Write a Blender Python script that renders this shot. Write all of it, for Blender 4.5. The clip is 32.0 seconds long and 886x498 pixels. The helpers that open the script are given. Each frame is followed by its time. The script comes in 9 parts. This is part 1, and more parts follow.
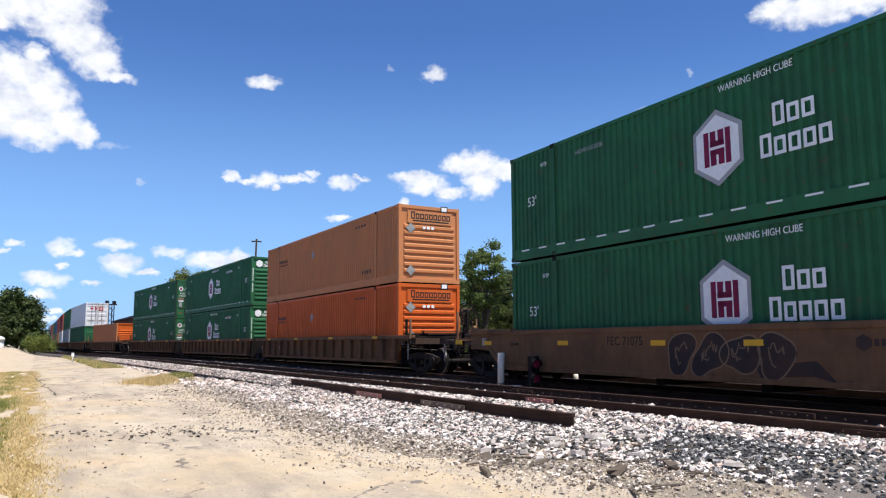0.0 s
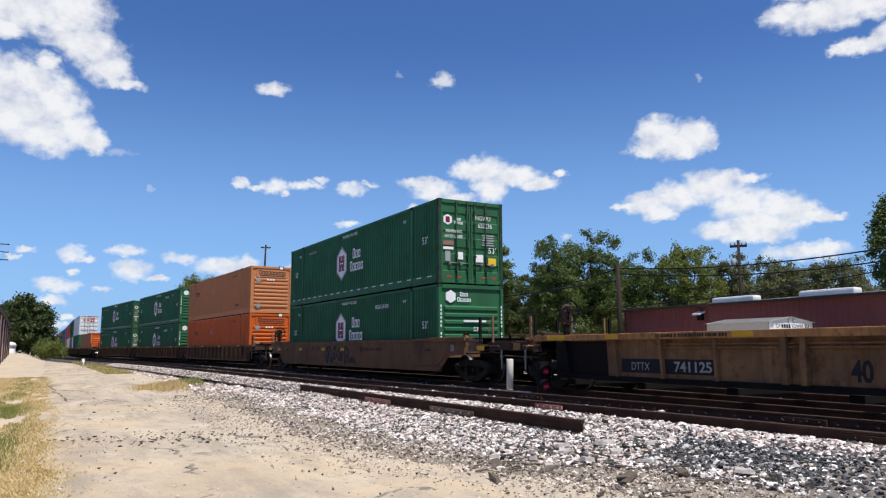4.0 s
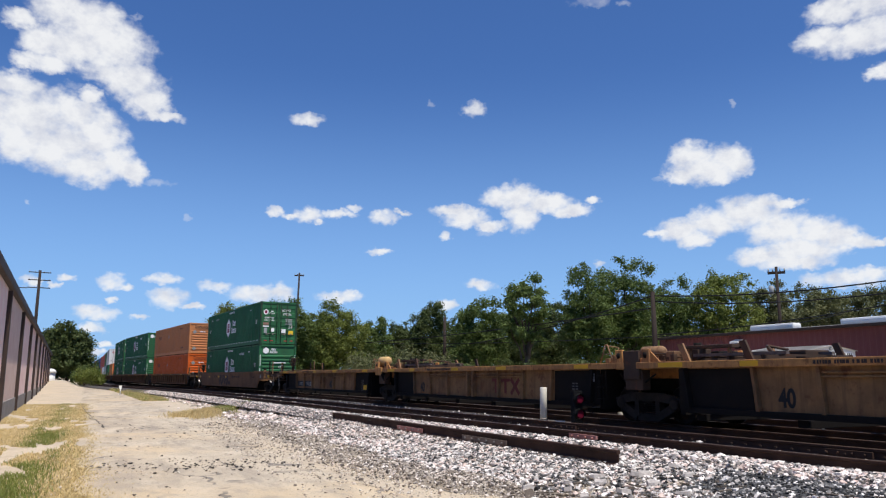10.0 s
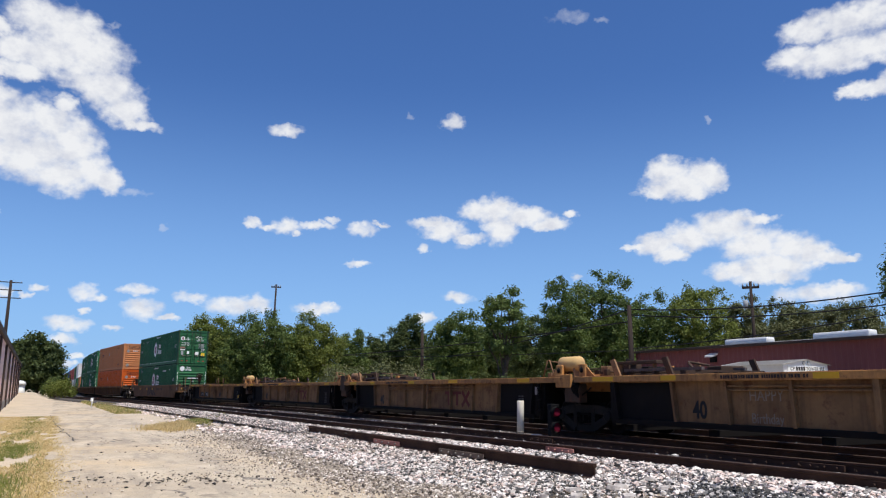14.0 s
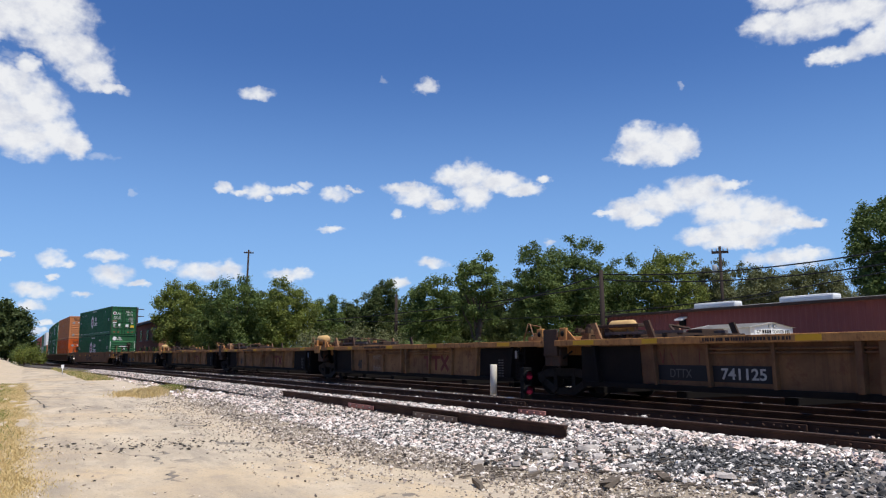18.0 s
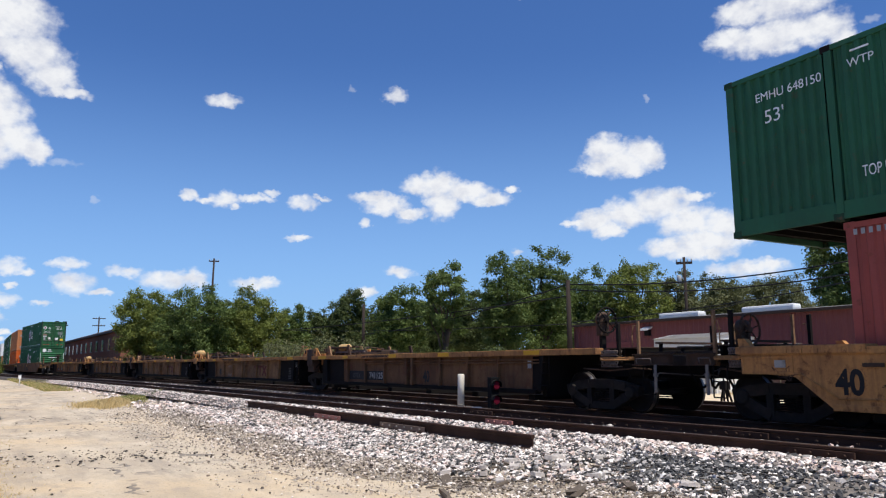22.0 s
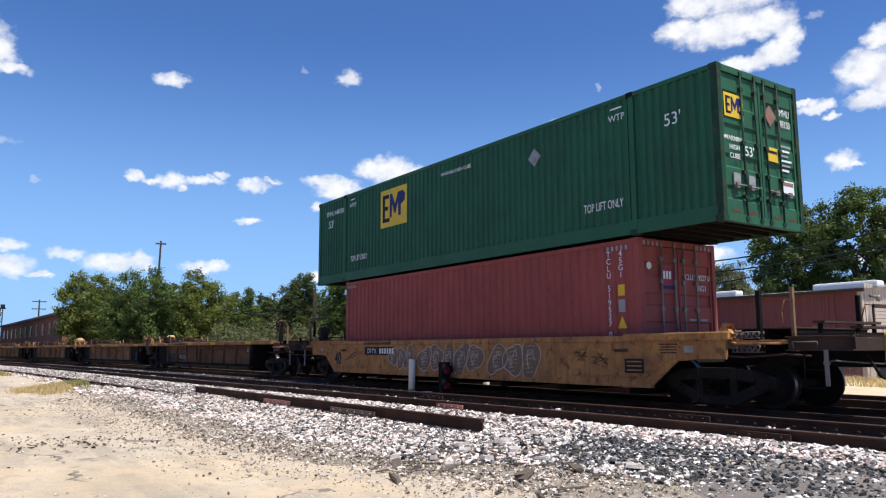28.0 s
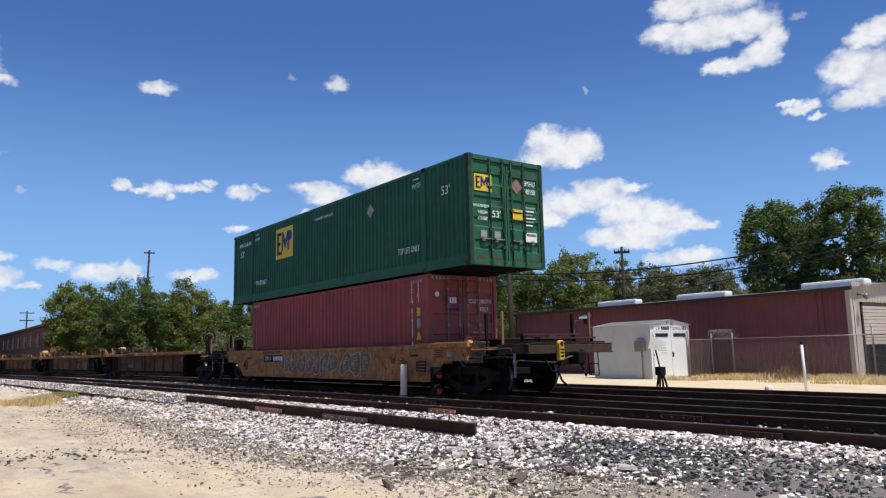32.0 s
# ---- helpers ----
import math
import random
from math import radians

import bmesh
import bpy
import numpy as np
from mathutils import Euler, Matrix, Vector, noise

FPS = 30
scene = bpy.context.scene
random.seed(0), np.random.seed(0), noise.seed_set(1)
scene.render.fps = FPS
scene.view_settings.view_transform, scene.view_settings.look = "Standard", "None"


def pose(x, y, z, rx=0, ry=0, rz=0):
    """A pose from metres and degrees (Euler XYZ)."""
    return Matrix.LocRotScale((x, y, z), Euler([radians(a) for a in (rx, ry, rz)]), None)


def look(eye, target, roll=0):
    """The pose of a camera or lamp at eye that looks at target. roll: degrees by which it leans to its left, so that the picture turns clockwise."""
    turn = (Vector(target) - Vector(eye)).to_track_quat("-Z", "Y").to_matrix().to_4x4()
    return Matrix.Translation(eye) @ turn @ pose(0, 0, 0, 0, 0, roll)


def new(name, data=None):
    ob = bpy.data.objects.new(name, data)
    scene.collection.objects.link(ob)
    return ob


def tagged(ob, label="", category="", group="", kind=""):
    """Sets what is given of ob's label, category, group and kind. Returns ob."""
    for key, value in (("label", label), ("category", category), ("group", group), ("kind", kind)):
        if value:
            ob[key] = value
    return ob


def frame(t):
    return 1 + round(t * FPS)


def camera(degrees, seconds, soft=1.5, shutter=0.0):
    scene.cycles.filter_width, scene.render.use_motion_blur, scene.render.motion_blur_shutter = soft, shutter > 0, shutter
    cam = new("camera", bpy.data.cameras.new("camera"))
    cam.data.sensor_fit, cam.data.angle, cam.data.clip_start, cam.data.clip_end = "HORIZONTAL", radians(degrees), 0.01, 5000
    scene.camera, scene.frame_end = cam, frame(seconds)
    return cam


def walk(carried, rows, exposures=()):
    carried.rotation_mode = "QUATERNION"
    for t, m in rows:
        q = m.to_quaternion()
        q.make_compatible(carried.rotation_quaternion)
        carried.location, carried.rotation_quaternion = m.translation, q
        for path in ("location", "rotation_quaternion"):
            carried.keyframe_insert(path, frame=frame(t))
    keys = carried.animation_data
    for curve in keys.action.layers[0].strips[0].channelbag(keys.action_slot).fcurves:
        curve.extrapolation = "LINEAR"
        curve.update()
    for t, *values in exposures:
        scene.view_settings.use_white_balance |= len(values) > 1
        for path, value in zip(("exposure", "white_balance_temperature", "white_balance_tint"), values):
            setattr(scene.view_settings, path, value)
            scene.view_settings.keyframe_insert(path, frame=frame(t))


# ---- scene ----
# the camera stands on the road and turns; the world is in metres, y runs along the railway
cam = camera(61.63, 32.0, 1.2)
PATH = [  # seconds, pitch, roll, yaw
    (0.0, 7.15, 0.22, -26.82), (0.5, 7.35, 0.29, -26.84), (1.0, 7.48, 0.36, -26.85),
    (1.5, 7.48, 0.36, -26.78), (2.0, 7.35, 0.33, -26.67), (2.5, 7.20, 0.40, -26.58),
    (4.5, 7.95, 0.14, -25.92), (5.0, 8.37, 0.20, -25.65), (5.5, 8.76, 0.32, -25.34),
    (6.0, 9.15, 0.43, -25.07), (6.5, 9.46, 0.45, -24.77), (7.0, 9.67, 0.44, -24.40),
    (7.5, 9.82, 0.28, -24.02), (8.0, 9.94, 0.11, -23.68), (8.5, 10.03, -0.03, -23.52),
    (9.0, 10.02, -0.11, -23.55), (9.5, 9.92, -0.06, -23.65), (10.0, 9.73, -0.00, -23.67),
    (10.5, 9.62, 0.07, -23.69), (11.0, 9.70, -0.03, -23.66), (11.5, 10.01, -0.06, -23.71),
    (12.0, 10.53, -0.16, -23.88), (12.5, 10.96, -0.26, -24.14), (13.0, 11.16, -0.33, -24.49),
    (13.5, 11.09, -0.37, -24.95), (14.0, 10.70, -0.13, -25.40), (14.5, 10.21, 0.05, -25.79),
    (16.5, 8.87, 0.36, -26.22), (17.0, 8.63, 0.34, -26.48), (17.5, 8.30, 0.27, -26.82),
    (18.0, 8.03, 0.24, -27.39), (18.5, 7.93, 0.08, -28.01), (19.0, 7.96, 0.11, -28.56),
    (19.5, 8.12, 0.16, -29.12), (20.0, 8.37, 0.21, -29.65), (20.5, 8.66, 0.25, -30.06),
    (21.0, 8.86, 0.26, -30.20), (21.5, 8.93, 0.31, -30.14), (22.0, 8.75, 0.31, -29.87),
    (22.5, 8.48, 0.27, -29.60), (23.0, 8.21, 0.42, -29.46), (23.5, 8.02, 0.46, -29.55),
    (24.0, 7.88, 0.36, -29.79), (24.5, 7.77, 0.46, -30.11), (26.5, 7.79, 0.23, -32.16),
    (27.0, 7.73, 0.15, -32.76), (27.5, 7.60, 0.20, -33.26), (28.0, 7.59, 0.23, -33.59),
    (28.5, 7.66, 0.37, -33.83), (29.0, 7.81, 0.53, -33.97), (29.5, 7.99, 0.64, -34.03),
    (30.0, 8.15, 0.77, -34.07), (30.5, 8.19, 0.86, -34.07), (31.0, 8.15, 0.99, -34.06),
    (31.5, 8.06, 1.09, -34.06), (32.0, 7.95, 1.19, -34.24),
]
EYE_Z = 1.55
EXPOSURES = [(0, 0.40), (1.0, 0.39), (2.0, 0.28), (4.5, 0.14), (6, 0.12), (12, 0.12), (20, 0.10), (22, 0.16), (24, 0.33), (27, 0.40), (28, 0.35), (30, 0.20), (32, 0.14)]
walk(cam, [(t, pose(0, 0, EYE_Z, 90 + p, r, w)) for t, p, r, w in PATH], EXPOSURES)

# ---------------------------------------------------------------- light
SUN_EL, SUN_AZ = radians(68), radians(167)   # azimuth clockwise from +y


def nodes_of(owner):
    owner.use_nodes = True
    owner.node_tree.nodes.clear()
    return owner.node_tree.nodes, owner.node_tree.links


def add_math(ns, ls, op, a, b=None, c=None, clamp=False):
    n = ns.new("ShaderNodeMath")
    n.operation, n.use_clamp = op, clamp
    for i, v in enumerate((a, b, c)):
        if v is None:
            continue
        if isinstance(v, (int, float)):
            n.inputs[i].default_value = v
        else:
            ls.new(v, n.inputs[i])
    return n.outputs[0]


def make_world():
    w = bpy.data.worlds.new("sky")
    scene.world = w
    ns, ls = nodes_of(w)
    out = ns.new("ShaderNodeOutputWorld")
    sky = ns.new("ShaderNodeTexSky")
    sky.sky_type, sky.sun_disc = "NISHITA", False
    sky.sun_elevation, sky.sun_rotation = SUN_EL, SUN_AZ
    sky.altitude, sky.air_density, sky.dust_density, sky.ozone_density = 200, 1.1, 0.7, 2.5
    bg = ns.new("ShaderNodeBackground")
    bg.inputs[1].default_value = SKY_POWER
    # fair-weather clouds: lobes of (azimuth, elevation, half width, half height) melted together and frayed by noise
    tc = ns.new("ShaderNodeTexCoord")
    sep = ns.new("ShaderNodeSeparateXYZ")
    ls.new(tc.outputs["Generated"], sep.inputs[0])
    azd = add_math(ns, ls, "MULTIPLY", add_math(ns, ls, "ARCTAN2", sep.outputs[0], sep.outputs[1]), 180 / math.pi)
    eld = add_math(ns, ls, "MULTIPLY", add_math(ns, ls, "ARCSINE", sep.outputs[2]), 180 / math.pi)
    comb = ns.new("ShaderNodeCombineXYZ")
    ls.new(azd, comb.inputs[0])
    ls.new(add_math(ns, ls, "MULTIPLY", eld, 1.25), comb.inputs[1])

    def fbm(scale, detail, rough, zoff, colour=False):
        m = ns.new("ShaderNodeVectorMath")
        m.operation = "ADD"
        ls.new(comb.outputs[0], m.inputs[0])
        m.inputs[1].default_value = (3.7, 1.1, zoff)
        n = ns.new("ShaderNodeTexNoise")
        n.inputs["Scale"].default_value, n.inputs["Detail"].default_value = scale, detail
        n.inputs["Roughness"].default_value = rough
        ls.new(m.outputs[0], n.inputs["Vector"])
        return n.outputs["Color" if colour else "Fac"]

    flat = ns.new("ShaderNodeCombineXYZ")
    ls.new(azd, flat.inputs[0])
    ls.new(eld, flat.inputs[1])
    place = flat.outputs[0]
    for scale, amp, zoff in ((0.8, 1.1, 0.0), (2.6, 0.55, 5.0)):       # billows, then curls
        off = ns.new("ShaderNodeVectorMath")
        off.operation = "SUBTRACT"
        ls.new(fbm(scale, 2, 0.5, zoff, True), off.inputs[0])
        off.inputs[1].default_value = (0.5, 0.5, 0.5)
        warp = ns.new("ShaderNodeVectorMath")
        warp.operation = "MULTIPLY_ADD"
        ls.new(off.outputs[0], warp.inputs[0])
        warp.inputs[1].default_value = (amp, amp * 0.8, 0.0)
        ls.new(place, warp.inputs[2])
        place = warp.outputs[0]

    def lobes(rows):
        near = None
        for a, e, hw, hh in rows:
            m = ns.new("ShaderNodeVectorMath")
            m.operation = "MULTIPLY_ADD"
            ls.new(place, m.inputs[0])
            m.inputs[1].default_value, m.inputs[2].default_value = (1 / hw, 1 / hh, 0), (-a / hw, -e / hh, 0)
            d = ns.new("ShaderNodeVectorMath")
            d.operation = "DOT_PRODUCT"
            ls.new(m.outputs[0], d.inputs[0])
            ls.new(m.outputs[0], d.inputs[1])
            near = d.outputs["Value"] if near is None else add_math(ns, ls, "SMOOTH_MIN", near, d.outputs["Value"], 0.25)
        return near

    n2, n3 = fbm(0.62, 5, 0.58, 7.0), fbm(1.1, 3, 0.5, 3.0)
    fray = add_math(ns, ls, "SUBTRACT", n3, 0.5)

    def cover(rows, rough, lo, hi, top):
        dens = add_math(ns, ls, "MULTIPLY_ADD", fray, rough, add_math(ns, ls, "SUBTRACT", 1.0, lobes(rows)))
        r = ns.new("ShaderNodeMapRange")
        r.interpolation_type = "SMOOTHSTEP"
        r.inputs["From Min"].default_value, r.inputs["From Max"].default_value, r.inputs["To Max"].default_value = lo, hi, top
        ls.new(dens, r.inputs["Value"])
        return r.outputs[0]

    thick = cover(WEST_HIGH + WEST_LOW + MIDDLE + HEART + BROAD + EAST + FAR_EAST, 1.35, -0.36, 0.95, 0.97)
    small = cover(PUFFS + LOW + LOW_EAST, 1.5, -0.2, 1.15, 0.95)
    thin = cover(FAINT, 1.8, -0.2, 1.3, 0.3)
    alpha = add_math(ns, ls, "MAXIMUM", add_math(ns, ls, "MAXIMUM", thick, small), thin)
    ramp = ns.new("ShaderNodeMapRange")
    ramp.inputs["From Min"].default_value, ramp.inputs["From Max"].default_value = 0.30, 0.56
    ramp.inputs["To Min"].default_value, ramp.inputs["To Max"].default_value = 0.0, 1.0
    ls.new(n2, ramp.inputs["Value"])
    white = ns.new("ShaderNodeMix")
    white.data_type = "RGBA"
    white.inputs["A"].default_value = (7.0, 7.25, 8.05, 1)
    white.inputs["B"].default_value = (9.1, 9.2, 9.4, 1)
    ls.new(ramp.outputs[0], white.inputs["Factor"])
    deep = ns.new("ShaderNodeMix")          # clear, saturated summer blue
    deep.data_type, deep.blend_type = "RGBA", "MULTIPLY"
    deep.inputs["Factor"].default_value = 1.0
    ls.new(sky.outputs[0], deep.inputs["A"])
    deep.inputs["B"].default_value = SKY_TINT
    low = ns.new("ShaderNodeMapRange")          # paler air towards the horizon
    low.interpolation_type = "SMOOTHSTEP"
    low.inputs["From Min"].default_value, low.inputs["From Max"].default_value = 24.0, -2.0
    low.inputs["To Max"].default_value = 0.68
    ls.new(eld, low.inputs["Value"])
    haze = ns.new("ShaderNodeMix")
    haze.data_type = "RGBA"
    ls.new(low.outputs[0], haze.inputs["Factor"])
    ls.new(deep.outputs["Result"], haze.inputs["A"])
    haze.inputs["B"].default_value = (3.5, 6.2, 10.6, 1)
    mix = ns.new("ShaderNodeMix")
    mix.data_type = "RGBA"
    ls.new(alpha, mix.inputs["Factor"])
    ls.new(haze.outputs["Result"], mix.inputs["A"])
    ls.new(white.outputs["Result"], mix.inputs["B"])
    ls.new(mix.outputs["Result"], bg.inputs[0])
    ls.new(bg.outputs[0], out.inputs[0])


SKY_POWER = 0.089
SKY_TINT = (0.495, 0.765, 1.21, 1)
WEST_HIGH = [
    (-7.5, 23.5, 1.32, 0.79), (-5.3, 24.7, 2.14, 1.25), (-3.2, 24.2, 2.87, 1.59), (-1.5, 22.9, 2.67, 1.89), (-3.8, 22.4, 2.82, 1.60), (-6.1, 22.3, 1.72, 1.22), (-0.1, 20.7, 2.30, 1.49), (1.0, 19.4, 1.70, 1.15),
    (2.0, 18.6, 1.66, 0.47), (-7.0, 21.0, 1.20, 0.66), (-1.6, 21.2, 1.85, 1.06), (-5.5, 21.0, 1.73, 0.72),
]
WEST_LOW = [
    (-7.6, 19.3, 2.13, 0.92), (-7.1, 17.3, 3.31, 2.20), (-4.0, 18.0, 2.64, 1.60), (-2.3, 16.8, 2.19, 1.90), (-5.0, 15.7, 3.18, 1.81), (-2.7, 14.5, 2.80, 1.42), (-0.9, 15.0, 1.71, 1.44), (0.3, 14.5, 1.12, 0.95),
    (-6.8, 15.7, 2.25, 1.57), (-2.9, 19.4, 0.82, 0.69), (-10.3, 16.5, 2.64, 2.26), (-11.1, 19.4, 1.97, 1.96), (-11.6, 22.7, 1.75, 1.43),
]
PUFFS = [
    (12.9, 19.3, 1.48, 0.50), (10.6, 12.3, 0.83, 0.45), (11.9, 12.0, 0.96, 0.27), (13.2, 12.1, 1.39, 0.72), (14.1, 11.6, 0.46, 0.33), (15.5, 12.3, 1.47, 0.42), (16.6, 12.8, 0.62, 0.33), (19.0, 12.1, 1.24, 0.67),
    (20.4, 12.5, 0.78, 0.27), (18.8, 9.5, 1.11, 0.31), (26.1, 20.3, 1.15, 0.65), (23.8, 10.7, 0.56, 0.46),
]
MIDDLE = [
    (24.1, 12.7, 1.63, 0.52), (25.5, 12.1, 1.94, 0.82), (27.4, 11.5, 1.31, 0.52), (29.9, 12.2, 1.30, 1.22), (29.6, 13.6, 2.05, 1.12), (28.4, 13.6, 1.94, 0.82), (31.8, 13.1, 2.22, 0.91), (33.6, 12.5, 1.89, 0.57),
    (35.4, 13.2, 0.72, 0.36),
]
HEART = [
    (42.6, 16.0, 1.59, 1.15), (43.7, 15.1, 2.74, 1.31), (45.4, 15.5, 1.70, 1.13), (46.1, 15.1, 1.14, 0.90), (42.0, 14.7, 1.20, 0.75), (44.5, 14.5, 1.71, 0.80),
]
BROAD = [
    (40.2, 10.6, 1.15, 0.32), (41.8, 10.7, 2.03, 0.87), (44.0, 11.1, 1.98, 1.21), (46.2, 11.5, 2.46, 1.36), (47.3, 12.0, 1.90, 0.76), (49.0, 12.0, 1.28, 0.41), (48.5, 10.2, 2.36, 1.33), (50.8, 10.0, 2.03, 1.01),
    (52.0, 9.3, 1.74, 1.00), (53.1, 9.0, 1.46, 0.59), (54.3, 8.8, 0.92, 0.32), (49.7, 8.7, 2.81, 0.99), (47.1, 8.4, 1.88, 0.79), (48.9, 7.9, 2.84, 0.55), (42.8, 9.9, 1.44, 0.58),
]
EAST = [
    (53.5, 24.4, 2.37, 0.98), (55.8, 24.5, 3.93, 1.17), (52.2, 22.8, 1.81, 0.82), (54.8, 22.5, 3.67, 1.26), (57.9, 22.6, 2.49, 1.23), (59.7, 21.4, 1.10, 1.36), (58.8, 20.3, 1.65, 0.85), (56.9, 20.0, 2.13, 0.62),
    (55.6, 20.0, 0.97, 0.38),
]
FAR_EAST = [
    (66.2, 20.6, 1.67, 0.79), (65.4, 20.1, 1.23, 0.68), (64.5, 18.4, 2.05, 1.33), (65.9, 17.6, 1.90, 1.82), (64.6, 16.3, 1.71, 0.70), (68.0, 18.2, 1.99, 2.22), (61.2, 16.4, 1.21, 0.48), (62.0, 15.6, 0.50, 0.27),
    (60.2, 16.8, 0.67, 0.21), (62.5, 12.6, 1.07, 0.72), (63.3, 12.2, 0.48, 0.29),
]
LOW = [
    (-5.5, 6.3, 0.77, 0.51), (-3.3, 6.7, 0.62, 0.33), (-0.6, 6.6, 1.20, 0.67), (0.5, 6.3, 0.58, 0.34), (2.9, 6.9, 1.45, 0.44), (3.3, 5.6, 1.58, 0.82), (4.9, 5.0, 1.19, 0.26), (-0.4, 5.4, 0.40, 0.27),
    (-1.3, 4.4, 1.53, 0.61), (-1.6, 3.4, 0.92, 0.44), (1.4, 4.2, 0.66, 0.24), (6.8, 6.6, 1.66, 0.49), (9.8, 6.1, 2.69, 0.80), (11.4, 6.3, 1.09, 0.75), (-0.7, 2.2, 0.68, 0.25), (-1.2, 1.7, 0.75, 0.24),
    (-4.0, 6.2, 0.43, 0.24),
]
LOW_EAST = [
    (15.5, 5.9, 2.06, 0.52), (16.5, 6.1, 1.00, 0.44), (26.6, 6.9, 1.41, 0.45), (23.8, 5.5, 0.97, 0.46), (35.7, 8.5, 0.53, 0.29), (29.7, 6.6, 0.54, 0.29), (52.3, 6.6, 3.21, 0.70), (54.0, 6.8, 1.15, 0.49),
    (62.7, 5.7, 1.43, 0.54),
]
FAINT = [
    (4.5, 11.5, 0.39, 0.26), (-0.2, 25.1, 0.66, 0.23), (2.1, 13.9, 1.31, 0.28), (22.7, 20.7, 0.32, 0.27), (-6.2, 11.6, 0.24, 0.16), (-3.9, 19.9, 0.76, 0.32), (35.8, 27.7, 1.95, 0.43), (38.3, 27.3, 0.62, 0.27),
    (40.7, 14.5, 0.64, 0.20), (26.9, 10.9, 0.68, 0.37), (61.4, 22.5, 0.61, 0.33), (63.3, 17.5, 1.27, 0.57), (45.8, 19.3, 0.24, 0.29),
]
make_world()
sun = new("sun", bpy.data.lights.new("sun", "SUN"))
sun.data.energy, sun.data.angle, sun.data.color = 4.7, radians(0.53), (1.0, 0.94, 0.84)
sun.matrix_world = look((0, 0, 0), (-math.sin(SUN_AZ) * math.cos(SUN_EL), -math.cos(SUN_AZ) * math.cos(SUN_EL), -math.sin(SUN_EL)))

# ---------------------------------------------------------------- materials


def material(name, base, rough=0.7, metal=0.0, dirt=None, dirt_amount=0.3, scale=1.2, grain=18.0, vary=0.12, bump=0.0, bump_scale=40.0,
             streak=0.0, per_part=0.0, stretch=(1, 1, 1), rust=None, rust_amount=0.0, gloss=0.18):
    """Paint, metal, stone or soil: a base colour, fine grain, large stains, drips that run down, rust patches and relief."""
    m = bpy.data.materials.new(name)
    ns, ls = nodes_of(m)
    out, bsdf = ns.new("ShaderNodeOutputMaterial"), ns.new("ShaderNodeBsdfPrincipled")
    ls.new(bsdf.outputs[0], out.inputs[0])
    tc = ns.new("ShaderNodeTexCoord")
    mp = ns.new("ShaderNodeMapping")
    mp.inputs["Scale"].default_value = stretch
    ls.new(tc.outputs["Object"], mp.inputs[0])

    def noise_at(sc, detail=4, rgh=0.6, vec=None):
        n = ns.new("ShaderNodeTexNoise")
        n.inputs["Scale"].default_value, n.inputs["Detail"].default_value, n.inputs["Roughness"].default_value = sc, detail, rgh
        ls.new(vec or mp.outputs[0], n.inputs["Vector"])
        return n.outputs["Fac"]

    def mix(fac, a, b, blend="MIX"):
        x = ns.new("ShaderNodeMix")
        x.data_type, x.blend_type = "RGBA", blend
        for sock, v in (("Factor", fac), ("A", a), ("B", b)):
            if isinstance(v, (int, float)):
                x.inputs[sock].default_value = v
            elif isinstance(v, tuple):
                x.inputs[sock].default_value = (*v, 1) if len(v) == 3 else v
            else:
                ls.new(v, x.inputs[sock])
        return x.outputs["Result"]

    def spread(v, lo, hi, to=1.0):
        r = ns.new("ShaderNodeMapRange")
        r.inputs["From Min"].default_value, r.inputs["From Max"].default_value, r.inputs["To Max"].default_value = lo, hi, to
        ls.new(v, r.inputs["Value"])
        return r.outputs[0]

    big, fine = noise_at(scale), noise_at(grain, 5, 0.7)
    g = add_math(ns, ls, "MULTIPLY_ADD", add_math(ns, ls, "SUBTRACT", fine, 0.5), 2 * vary, 1.0)
    if per_part:
        oi = ns.new("ShaderNodeObjectInfo")
        g = add_math(ns, ls, "MULTIPLY_ADD", add_math(ns, ls, "SUBTRACT", oi.outputs["Random"], 0.5), 2 * per_part, g)
    grey = ns.new("ShaderNodeCombineColor")
    for i in range(3):
        ls.new(g, grey.inputs[i])
    col = mix(1.0, base, grey.outputs[0], "MULTIPLY")
    if dirt:
        col = mix(spread(big, 0.42, 0.72, dirt_amount), col, dirt)
    if streak:
        mp2 = ns.new("ShaderNodeMapping")
        mp2.inputs["Scale"].default_value = (5.0, 5.0, 0.35)
        ls.new(tc.outputs["Object"], mp2.inputs[0])
        col = mix(spread(noise_at(1.6, 5, 0.65, mp2.outputs[0]), 0.48, 0.78, streak), col, dirt or (0.1, 0.08, 0.06))
    if rust:
        col = mix(spread(noise_at(scale * 2.7, 6, 0.7), 0.62 - 0.25 * rust_amount, 0.70 - 0.2 * rust_amount, min(1.0, 0.4 + rust_amount)), col, rust)
    ls.new(col, bsdf.inputs["Base Color"])
    ls.new(add_math(ns, ls, "MULTIPLY_ADD", add_math(ns, ls, "SUBTRACT", big, 0.5), 0.3, rough, clamp=True), bsdf.inputs["Roughness"])
    bsdf.inputs["Metallic"].default_value = metal
    bsdf.inputs["Specular IOR Level"].default_value = gloss
    if bump:
        b = ns.new("ShaderNodeBump")
        b.inputs["Strength"].default_value, b.inputs["Distance"].default_value = bump, 0.02
        ls.new(noise_at(bump_scale, 5, 0.65), b.inputs["Height"])
        ls.new(b.outputs[0], bsdf.inputs["Normal"])
    return m


